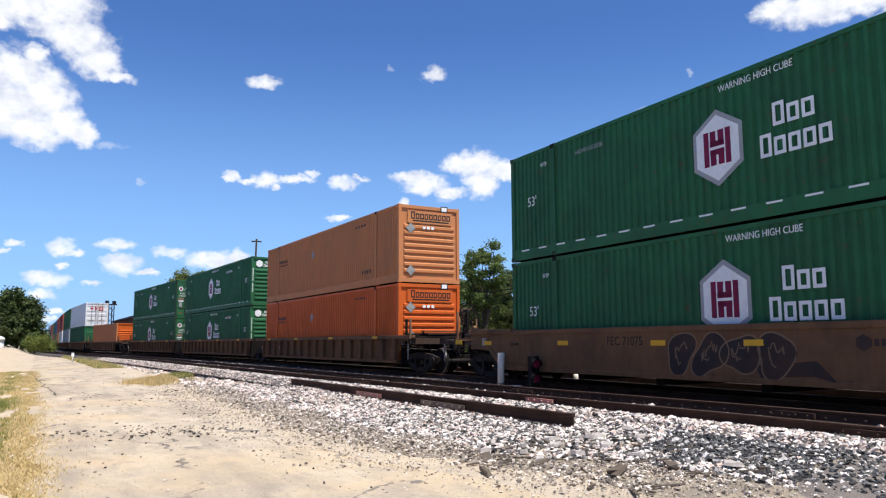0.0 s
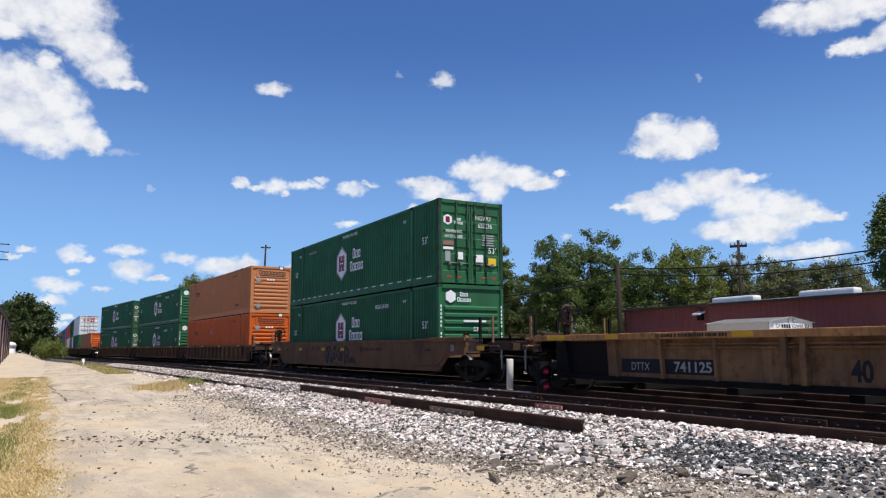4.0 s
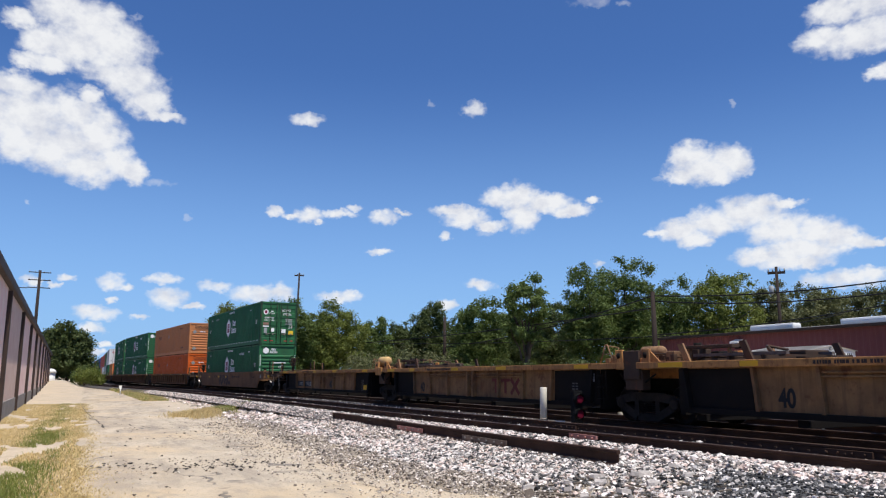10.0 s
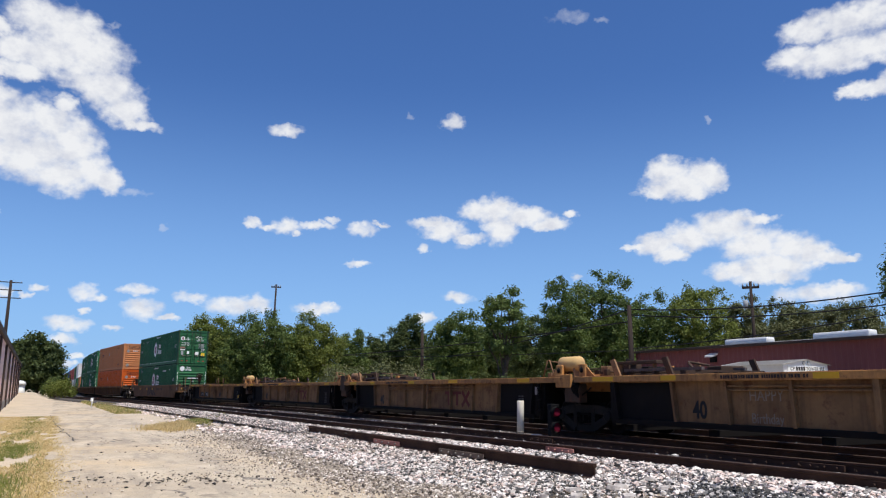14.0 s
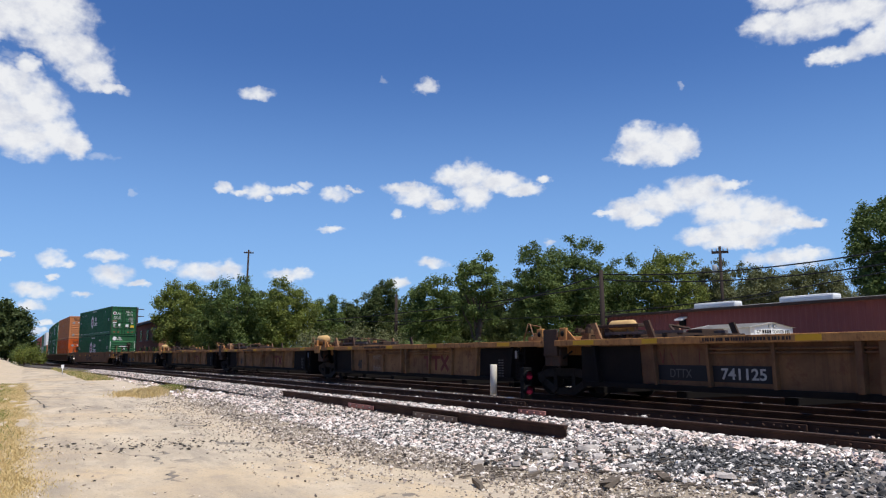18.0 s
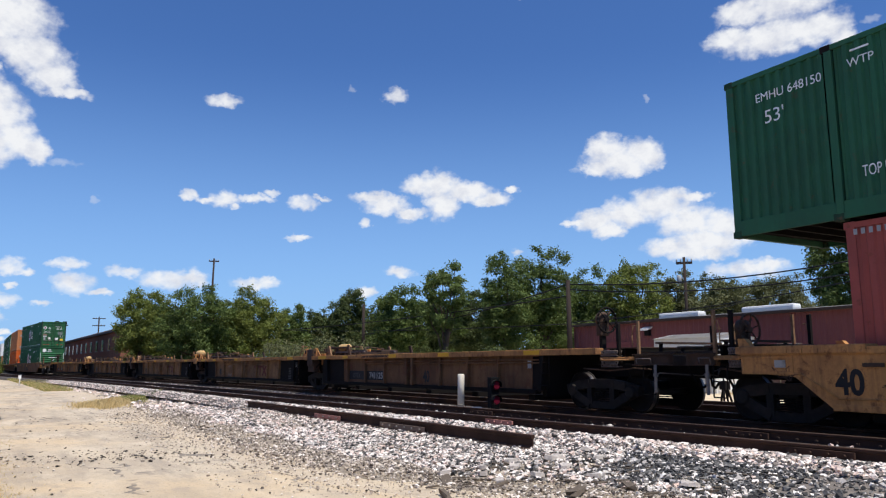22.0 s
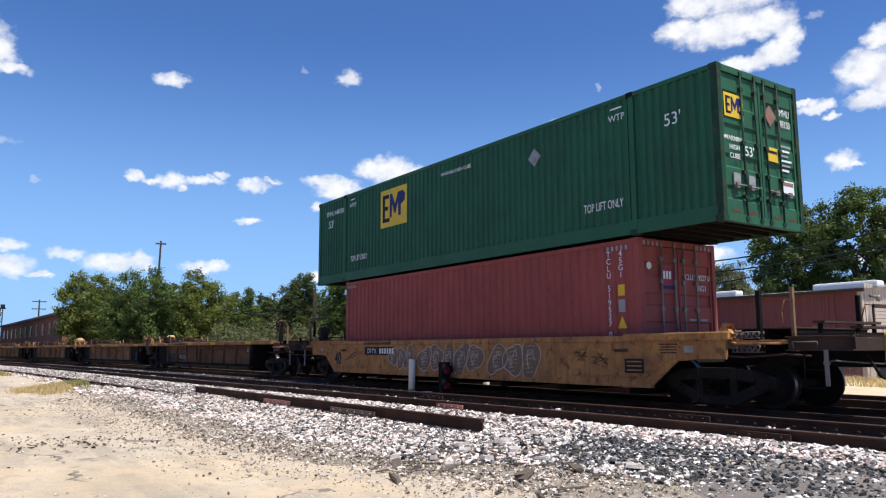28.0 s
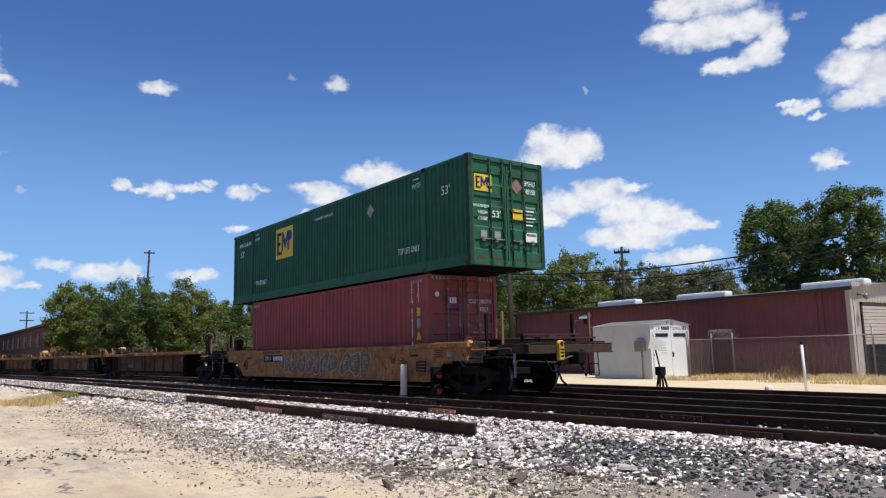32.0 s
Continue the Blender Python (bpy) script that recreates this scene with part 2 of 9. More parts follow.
RUST = (0.13, 0.055, 0.03)
M = dict(
    green=material("green_container_paint", (0.030, 0.124, 0.064), 0.6, dirt=(0.030, 0.080, 0.050), dirt_amount=0.6, streak=0.45, vary=0.08, rust=RUST, rust_amount=0.03),
    green_b=material("green_container_paint_older", (0.028, 0.138, 0.056), 0.6, dirt=(0.028, 0.075, 0.040), dirt_amount=0.6, streak=0.4, vary=0.08, rust=RUST, rust_amount=0.08),
    maroon=material("maroon_container_paint", (0.36, 0.088, 0.070), 0.65, dirt=(0.20, 0.060, 0.052), dirt_amount=0.5, streak=0.3, vary=0.08, rust=RUST, rust_amount=0.05),
    orange=material("orange_container_paint", (0.62, 0.12, 0.02), 0.5, dirt=(0.35, 0.08, 0.02), dirt_amount=0.4, streak=0.25, vary=0.06),
    orange_faded=material("sun_faded_orange_paint", (0.56, 0.22, 0.085), 0.65, dirt=(0.42, 0.2, 0.1), dirt_amount=0.6, streak=0.3, vary=0.08),
    white_box=material("white_container_paint", (0.75, 0.75, 0.73), 0.5, dirt=(0.5, 0.5, 0.48), dirt_amount=0.4, streak=0.3),
    grey_box=material("grey_container_paint", (0.3, 0.33, 0.36), 0.6, dirt=(0.2, 0.2, 0.2), streak=0.3),
    blue_box=material("blue_container_paint", (0.03, 0.08, 0.2), 0.6, dirt=(0.05, 0.06, 0.1), streak=0.3),
    brown_car=material("brown_freight_car_paint", (0.185, 0.096, 0.045), 0.75, dirt=(0.075, 0.047, 0.032), dirt_amount=0.7, streak=0.5, vary=0.15, rust=RUST, rust_amount=0.2, bump=0.1),
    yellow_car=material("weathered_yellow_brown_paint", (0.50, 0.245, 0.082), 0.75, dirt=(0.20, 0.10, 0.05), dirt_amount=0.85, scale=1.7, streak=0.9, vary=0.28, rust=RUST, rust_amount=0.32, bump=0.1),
    # shade under the top chord is mixed into this darker base, besides the grime
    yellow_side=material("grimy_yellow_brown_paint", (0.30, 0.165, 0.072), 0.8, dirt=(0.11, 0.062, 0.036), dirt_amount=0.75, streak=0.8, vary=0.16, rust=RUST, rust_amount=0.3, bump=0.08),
    safety_yellow=material("safety_yellow", (0.75, 0.42, 0.03), 0.6, dirt=(0.4, 0.25, 0.08), dirt_amount=0.4),
    black_car=material("sooty_black_steel", (0.012, 0.0105, 0.010), 0.8, gloss=0.08, dirt=(0.026, 0.02, 0.016), dirt_amount=0.6, vary=0.2, bump=0.15),
    wheel_steel=material("worn_wheel_steel", (0.016, 0.013, 0.012), 0.7, 0.1, dirt=(0.022, 0.017, 0.014), dirt_amount=0.6),
    tread=material("polished_wheel_tread", (0.22, 0.2, 0.19), 0.4, 1.0),
    galvanised=material("galvanised_steel", (0.24, 0.22, 0.2), 0.55, 0.4, dirt=(0.2, 0.14, 0.1), dirt_amount=0.4),
    rail_rust=material("rusty_rail_steel", (0.066, 0.037, 0.027), 0.8, 0.2, dirt=(0.028, 0.018, 0.014), dirt_amount=0.7, scale=2.0, vary=0.2, bump=0.1),
    rust_plate=material("rust_brown_steel_plate", (0.075, 0.047, 0.033), 0.75, 0.1, dirt=(0.035, 0.025, 0.02), dirt_amount=0.6, vary=0.2, rust=RUST, rust_amount=0.2),
    rail_top=material("worn_rail_head", (0.16, 0.115, 0.09), 0.45, 0.7, dirt=(0.10, 0.06, 0.04), dirt_amount=0.5),
    tie=material("creosoted_tie_wood", (0.024, 0.019, 0.016), 0.9, dirt=(0.045, 0.037, 0.03), dirt_amount=0.6, stretch=(1, 8, 8), per_part=0.2, bump=0.3),
    white_paint=material("white_marking_paint", (0.84, 0.85, 0.83), 0.6, dirt=(0.6, 0.6, 0.56), dirt_amount=0.35, scale=6),
    grey_paint=material("grey_marking_paint", (0.35, 0.36, 0.36), 0.6, dirt=(0.25, 0.25, 0.25), scale=5),
    silver=material("silver_placard", (0.36, 0.36, 0.34), 0.55, 0.2, dirt=(0.18, 0.16, 0.13), dirt_amount=0.7, scale=5),
    magenta=material("dark_magenta_logo_paint", (0.19, 0.012, 0.05), 0.5),
    logo_yellow=material("yellow_logo_panel", (0.78, 0.52, 0.04), 0.5, dirt=(0.5, 0.35, 0.06), dirt_amount=0.3),
    navy=material("navy_logo_paint", (0.02, 0.025, 0.12), 0.5),
    black_paint=material("black_marking_paint", (0.02, 0.02, 0.022), 0.6),
    signal_black=material("matt_black_signal_case", (0.008, 0.008, 0.009), 0.7, gloss=0.1),
    red_paint=material("red_marking_paint", (0.5, 0.03, 0.04), 0.5),
    ttx_red=material("dull_red_logo_paint", (0.16, 0.035, 0.03), 0.7, dirt=(0.12, 0.06, 0.04), dirt_amount=0.6, scale=4),
    graffiti_dark=material("dark_spray_paint", (0.036, 0.027, 0.027), 0.7, vary=0.2, dirt=(0.10, 0.055, 0.035), dirt_amount=0.5),
    graffiti_grey=material("grey_spray_paint", (0.20, 0.145, 0.10), 0.7, dirt=(0.26, 0.15, 0.075), dirt_amount=0.9, scale=3, streak=0.8, vary=0.3),
    spray_pale=material("pale_spray_outline", (0.50, 0.46, 0.41), 0.7, dirt=(0.34, 0.24, 0.15), dirt_amount=0.8, scale=5, streak=0.5, vary=0.2),
    chalk=material("chalk_marks", (0.30, 0.24, 0.19), 0.9, dirt=(0.2, 0.13, 0.09), dirt_amount=0.7, scale=9),
    concrete_white=material("white_painted_post", (0.84, 0.78, 0.66), 0.7, dirt=(0.6, 0.56, 0.46), dirt_amount=0.4, streak=0.3, scale=3),
    wood_pole=material("weathered_pole_wood", (0.038, 0.028, 0.024), 0.9, dirt=(0.03, 0.024, 0.02), stretch=(6, 6, 0.4), bump=0.3),
    scrap_wood=material("split_grey_wood", (0.13, 0.105, 0.082), 0.9, dirt=(0.06, 0.046, 0.038), dirt_amount=0.6, stretch=(1, 6, 6), bump=0.3),
    red_wall=material("maroon_sheet_metal", (0.175, 0.062, 0.062), 0.65, dirt=(0.14, 0.052, 0.054), dirt_amount=0.4, streak=0.2, vary=0.05),
    beige_wall=material("beige_sheet_metal", (0.5, 0.42, 0.35), 0.6, dirt=(0.36, 0.3, 0.24), streak=0.25, vary=0.06),
    roof_metal=material("pale_roof_metal", (0.42, 0.40, 0.37), 0.5, 0.3, dirt=(0.3, 0.27, 0.24), streak=0.2),
    white_unit=material("white_roof_unit", (0.78, 0.78, 0.76), 0.5, dirt=(0.6, 0.58, 0.54), dirt_amount=0.3),
    # side walls painted greyer than the gables: their shade is in this colour
    shed_shaded=material("pale_grey_shed_panels", (0.55, 0.56, 0.55), 0.55, dirt=(0.42, 0.42, 0.4), dirt_amount=0.4, streak=0.2, vary=0.04),
    shed_white=material("white_shed_panels", (0.74, 0.74, 0.72), 0.55, dirt=(0.6, 0.59, 0.56), dirt_amount=0.3, streak=0.15, vary=0.04),
    pink_wall=material("faded_pink_wall_panels", (0.76, 0.52, 0.48), 0.8, dirt=(0.80, 0.72, 0.65), dirt_amount=0.7, streak=0.5, vary=0.08),
    dark_trim=material("dark_brown_trim", (0.05, 0.035, 0.03), 0.7, dirt=(0.09, 0.06, 0.05), dirt_amount=0.4),
    brick_far=material("old_red_brick", (0.28, 0.12, 0.075), 0.85, dirt=(0.14, 0.07, 0.055), dirt_amount=0.6, vary=0.2),
    dark_glass=material("dark_window_glass", (0.02, 0.022, 0.025), 0.15),
    red_lens=material("red_signal_lens", (0.11, 0.008, 0.022), 0.25),
    bark=material("grey_brown_bark", (0.09, 0.07, 0.055), 0.95, dirt=(0.05, 0.04, 0.03), stretch=(5, 5, 0.8), bump=0.5),
    wire=material("black_wire", (0.015, 0.015, 0.015), 0.6),
    tank_yellow=material("yellow_brake_tank", (0.58, 0.38, 0.16), 0.7, dirt=(0.36, 0.22, 0.11), dirt_amount=0.6, rust=RUST, rust_amount=0.08),
)


def leaf_material(name, a, b):
    """Leaves: two greens mixed clump by clump, with light passing through."""
    m = bpy.data.materials.new(name)
    ns, ls = nodes_of(m)
    out, bsdf, tr = ns.new("ShaderNodeOutputMaterial"), ns.new("ShaderNodeBsdfPrincipled"), ns.new("ShaderNodeBsdfTranslucent")
    geo = ns.new("ShaderNodeNewGeometry")
    tc, nz = ns.new("ShaderNodeTexCoord"), ns.new("ShaderNodeTexNoise")
    nz.inputs["Scale"].default_value = 0.5
    ls.new(tc.outputs["Object"], nz.inputs["Vector"])
    f = add_math(ns, ls, "MULTIPLY_ADD", geo.outputs["Random Per Island"], 0.6, add_math(ns, ls, "MULTIPLY", nz.outputs["Fac"], 0.5), clamp=True)
    x = ns.new("ShaderNodeMix")
    x.data_type = "RGBA"
    x.inputs["A"].default_value, x.inputs["B"].default_value = (*a, 1), (*b, 1)
    ls.new(f, x.inputs["Factor"])
    ls.new(x.outputs["Result"], bsdf.inputs["Base Color"])
    ls.new(x.outputs["Result"], tr.inputs["Color"])
    bsdf.inputs["Roughness"].default_value = 0.6
    bsdf.inputs["Specular IOR Level"].default_value = 0.25
    ms = ns.new("ShaderNodeMixShader")
    ms.inputs[0].default_value = 0.28
    ls.new(bsdf.outputs[0], ms.inputs[1])
    ls.new(tr.outputs[0], ms.inputs[2])
    ls.new(ms.outputs[0], out.inputs[0])
    return m


M["leaf"] = leaf_material("tree_leaves", (0.046, 0.082, 0.017), (0.138, 0.182, 0.047))
M["leaf_dark"] = leaf_material("dark_tree_leaves", (0.036, 0.056, 0.015), (0.098, 0.126, 0.038))
M["leaf_light"] = leaf_material("bright_tree_leaves", (0.082, 0.112, 0.017), (0.205, 0.236, 0.052))
M["leaf_olive"] = leaf_material("olive_tree_leaves", (0.066, 0.078, 0.030), (0.170, 0.178, 0.076))
M["grass"] = leaf_material("green_grass_blades", (0.12, 0.17, 0.035), (0.27, 0.29, 0.075))
M["straw"] = leaf_material("dry_straw_blades", (0.50, 0.375, 0.16), (0.72, 0.585, 0.32))


def stone_material(name, colours, rough=0.85):
    """Loose stones: each island takes one of several greys."""
    m = bpy.data.materials.new(name)
    ns, ls = nodes_of(m)
    out, bsdf = ns.new("ShaderNodeOutputMaterial"), ns.new("ShaderNodeBsdfPrincipled")
    geo, ramp = ns.new("ShaderNodeNewGeometry"), ns.new("ShaderNodeValToRGB")
    ramp.color_ramp.interpolation = "CONSTANT"
    for i, (p, c) in enumerate(colours):
        e = ramp.color_ramp.elements[i] if i < 2 else ramp.color_ramp.elements.new(p)
        e.position, e.color = p, (*c, 1)
    ls.new(geo.outputs["Random Per Island"], ramp.inputs[0])
    tc, nz = ns.new("ShaderNodeTexCoord"), ns.new("ShaderNodeTexNoise")
    nz.inputs["Scale"].default_value, nz.inputs["Detail"].default_value = 25, 4
    ls.new(tc.outputs["Object"], nz.inputs["Vector"])
    x = ns.new("ShaderNodeMix")
    x.data_type, x.blend_type = "RGBA", "OVERLAY"
    x.inputs["Factor"].default_value = 0.5
    ls.new(ramp.outputs[0], x.inputs["A"])
    ls.new(nz.outputs["Fac"], x.inputs["B"])
    ls.new(x.outputs["Result"], bsdf.inputs["Base Color"])
    bsdf.inputs["Roughness"].default_value = rough
    ls.new(bsdf.outputs[0], out.inputs[0])
    return m


M["ballast"] = stone_material("grey_white_ballast_stone", [(0, (0.045, 0.044, 0.043)), (0.20, (0.11, 0.105, 0.10)), (0.34, (0.26, 0.24, 0.225)), (0.46, (0.58, 0.54, 0.50)),
                                                          (0.62, (0.80, 0.73, 0.68)), (0.86, (0.60, 0.47, 0.41))])
M["pebble"] = stone_material("tan_road_pebble", [(0, (0.13, 0.11, 0.095)), (0.22, (0.32, 0.27, 0.22)), (0.5, (0.55, 0.47, 0.38)), (0.8, (0.68, 0.62, 0.54))])
M["fringe"] = stone_material("dusty_mixed_chips", [(0, (0.12, 0.10, 0.085)), (0.18, (0.24, 0.20, 0.165)), (0.42, (0.42, 0.36, 0.29)), (0.66, (0.60, 0.52, 0.45)), (0.86, (0.76, 0.69, 0.63))])
M["debris"] = stone_material("dark_broken_asphalt", [(0, (0.045, 0.038, 0.032)), (0.5, (0.09, 0.075, 0.062)), (0.85, (0.2, 0.17, 0.14))])
M["slab"] = stone_material("pale_broken_stone", [(0, (0.5, 0.44, 0.38)), (0.5, (0.6, 0.52, 0.45)), (0.8, (0.42, 0.38, 0.35))])
M["ballast_dark"] = stone_material("dark_grey_ballast_stone", [(0, (0.035, 0.035, 0.036)), (0.34, (0.075, 0.075, 0.076)), (0.62, (0.15, 0.147, 0.145)), (0.78, (0.42, 0.39, 0.37)), (0.87, (0.80, 0.75, 0.71))])
M["ballast_pale"] = stone_material("pinkish_white_ballast_stone", [(0, (0.22, 0.19, 0.17)), (0.22, (0.46, 0.41, 0.37)), (0.42, (0.80, 0.71, 0.66)), (0.76, (0.64, 0.50, 0.44))])
M["fence_slat"] = material("dull_brown_fence_slats", (0.10, 0.07, 0.065), 0.8, dirt=(0.06, 0.045, 0.04), dirt_amount=0.6, per_part=0.15)
M["green_grimy"] = material("grimy_green_steel", (0.018, 0.062, 0.034), 0.7, dirt=(0.02, 0.022, 0.018), dirt_amount=0.8, scale=3, streak=0.6, vary=0.25, rust=RUST, rust_amount=0.3)
M["placard"] = material("dusty_pink_placard", (0.30, 0.17, 0.13), 0.7, dirt=(0.16, 0.09, 0.07), dirt_amount=0.6, scale=6)
M["truck_cast"] = material("greasy_cast_steel", (0.016, 0.013, 0.011), 0.7, dirt=(0.05, 0.04, 0.034), dirt_amount=0.6, scale=3, vary=0.25, bump=0.15)
# the rear unit's dirtier sides, on a base that also holds the chord's shade
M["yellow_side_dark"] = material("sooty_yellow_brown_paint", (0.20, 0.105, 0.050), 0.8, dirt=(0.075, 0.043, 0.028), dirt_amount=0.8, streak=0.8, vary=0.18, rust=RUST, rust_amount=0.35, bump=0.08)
M["tread_plate"] = material("worn_grey_steel", (0.16, 0.13, 0.115), 0.6, 0.2, dirt=(0.08, 0.05, 0.04), dirt_amount=0.6, scale=6, vary=0.2)
M["rusty_tan"] = material("rust_stained_tan_paint", (0.27, 0.155, 0.08), 0.75, dirt=(0.10, 0.058, 0.04), dirt_amount=0.7, scale=3, streak=0.5, vary=0.2, rust=RUST, rust_amount=0.3)
M["number_white"] = material("chalky_number_paint", (0.42, 0.41, 0.38), 0.7, dirt=(0.25, 0.22, 0.18), dirt_amount=0.5, scale=5)
M["stencil_dim"] = material("dim_stencil_paint", (0.10, 0.095, 0.09), 0.7)

# ---------------------------------------------------------------- building blocks


def box(bm, x0, x1, y0, y1, z0, z1, bevel=0.0):
    vs = [bm.verts.new((x, y, z)) for z in (z0, z1) for y in (y0, y1) for x in (x0, x1)]
    fs = [bm.faces.new([vs[i] for i in f]) for f in ((0, 2, 3, 1), (4, 5, 7, 6), (0, 1, 5, 4), (2, 6, 7, 3), (0, 4, 6, 2), (1, 3, 7, 5))]
    if bevel:
        es = list({e for f in fs for e in f.edges})
        bmesh.ops.bevel(bm, geom=es, offset=bevel, segments=2, affect="EDGES", profile=0.6)
    return vs


def tube(bm, a, b, r, n=8, r2=None, cap=True):
    a, b = Vector(a), Vector(b)
    q = (b - a).to_track_quat("Z", "Y")
    rings = []
    for p, rr in ((a, r), (b, r if r2 is None else r2)):
        rings.append([bm.verts.new(p + q @ Vector((rr * math.cos(i * math.tau / n), rr * math.sin(i * math.tau / n), 0))) for i in range(n)])
    for i in range(n):
        f = bm.faces.new((rings[0][i], rings[0][(i + 1) % n], rings[1][(i + 1) % n], rings[1][i]))
        f.smooth = True
    if cap:
        bm.faces.new(rings[0][::-1])
        bm.faces.new(rings[1])


def lathe(bm, axis_y, profile, n=20, centre=(0, 0, 0)):
    """A turned body: profile is (distance along the axis, radius); the axis is y if axis_y, else x."""
    cx, cy, cz = centre
    rings = []
    for d, r in profile:
        ring = []
        for i in range(n):
            c, s = r * math.cos(i * math.tau / n), r * math.sin(i * math.tau / n)
            ring.append(bm.verts.new((cx + c, cy + d, cz + s) if axis_y else (cx + d, cy + c, cz + s)))
        rings.append(ring)
    for p, q in zip(rings, rings[1:]):
        for i in range(n):
            bm.faces.new((p[i], p[(i + 1) % n], q[(i + 1) % n], q[i])).smooth = True
    bm.faces.new(rings[0][::-1])
    bm.faces.new(rings[-1])
    bmesh.ops.recalc_face_normals(bm, faces=bm.faces[:])


def prism(bm, outline, x0, x1):
    """A plate in the y-z plane, cut to the outline, from x0 to x1."""
    a, b = [bm.verts.new((x0, y, z)) for y, z in outline], [bm.verts.new((x1, y, z)) for y, z in outline]
    n = len(outline)
    fs = [bm.faces.new(a), bm.faces.new(b[::-1])] + [bm.faces.new((a[i], b[i], b[(i + 1) % n], a[(i + 1) % n])) for i in range(n)]
    bmesh.ops.recalc_face_normals(bm, faces=fs)


def mesh_of(name, bm, mat):
    me = bpy.data.meshes.new(name)
    bm.normal_update()
    bm.to_mesh(me)
    bm.free()
    for x in (mat if isinstance(mat, (list, tuple)) else [mat]):
        me.materials.append(x)
    return me


def part(name, bm, mat, parent=None, label="", at=None):
    ob = new(name, mesh_of(name, bm, mat))
    if parent is not None:
        ob.parent = parent
    if at is not None:
        ob.matrix_basis = at
    if label:
        tagged(ob, label)
    return ob


def raw(name, verts, faces, mat, smooth=False):
    me = bpy.data.meshes.new(name)
    me.from_pydata(verts, [], faces)
    me.materials.append(mat)
    if smooth:
        me.polygons.foreach_set("use_smooth", [True] * len(me.polygons))
    me.update()
    return new(name, me)


# ---------------------------------------------------------------- the line of the railway
RAIL_Z = 0.50
LINE_Y = (-80, -40, 0, 20, 40, 64, 87, 103, 130, 194, 300, 420)
LINE_X = (12.0, 12.4, 12.45, 12.1, 11.1, 8.95, 6.0, 3.6, 1.4, -0.8, -5.4, -9.5)


def spline(xs, ys):
    n = len(xs)
    xs, ys = np.array(xs, float), np.array(ys, float)
    h = np.diff(xs)
    a, b = np.eye(n), np.zeros(n)
    for i in range(1, n - 1):
        a[i, i - 1], a[i, i], a[i, i + 1] = h[i - 1], 2 * (h[i - 1] + h[i]), h[i]
        b[i] = 6 * ((ys[i + 1] - ys[i]) / h[i] - (ys[i] - ys[i - 1]) / h[i - 1])
    m = np.linalg.solve(a, b)

    def f(x):
        i = int(np.clip(np.searchsorted(xs, x) - 1, 0, n - 2))
        p, q = (xs[i + 1] - x) / h[i], (x - xs[i]) / h[i]
        return float(p * ys[i] + q * ys[i + 1] + ((p ** 3 - p) * m[i] + (q ** 3 - q) * m[i + 1]) * h[i] ** 2 / 6)

    return f


line_x = spline(LINE_Y, LINE_X)


def heading(y):
    """Degrees by which the line turns left of +y."""
    return -math.degrees(math.atan((line_x(y + 0.5) - line_x(y - 0.5))))


def siding_gap(y):
    """From the train's track to the near track; they run together to the south."""
    return float(np.interp(y, (-40, 0, 7, 15, 25, 38), (1.6, 2.35, 2.72, 3.3, 3.85, 4.1)))


def track_lines():
    return (("main", lambda y: line_x(y)), ("near", lambda y: line_x(y) - siding_gap(y)), ("far", lambda y: line_x(y) + 3.45 + 0.012 * max(0.0, y)))


def smooth01(v):
    v = min(1.0, max(0.0, v))
    return v * v * (3 - 2 * v)


def ground_z(x, y):
    """Road level near the eye, ballast shoulder, track bed and the yard behind it."""
    edge = line_x(y) - siding_gap(y) - 1.1
    foot = min(edge - 0.8, 4.2 + 0.02 * y) if y < 40 else edge - 1.6
    z = 0.29 * smooth01((x - foot) / max(0.4, edge - foot)) ** 2
    if y > 50:      # the road climbs a little, far along
        z += 0.95 * smooth01((y - 50) / 90) * smooth01((edge - 0.6 - x) / 3.0)
    return z - 0.02 + 0.02 * noise.noise((x * 0.4, y * 0.4, 3.0)) * (1 if x < edge else 0.3)


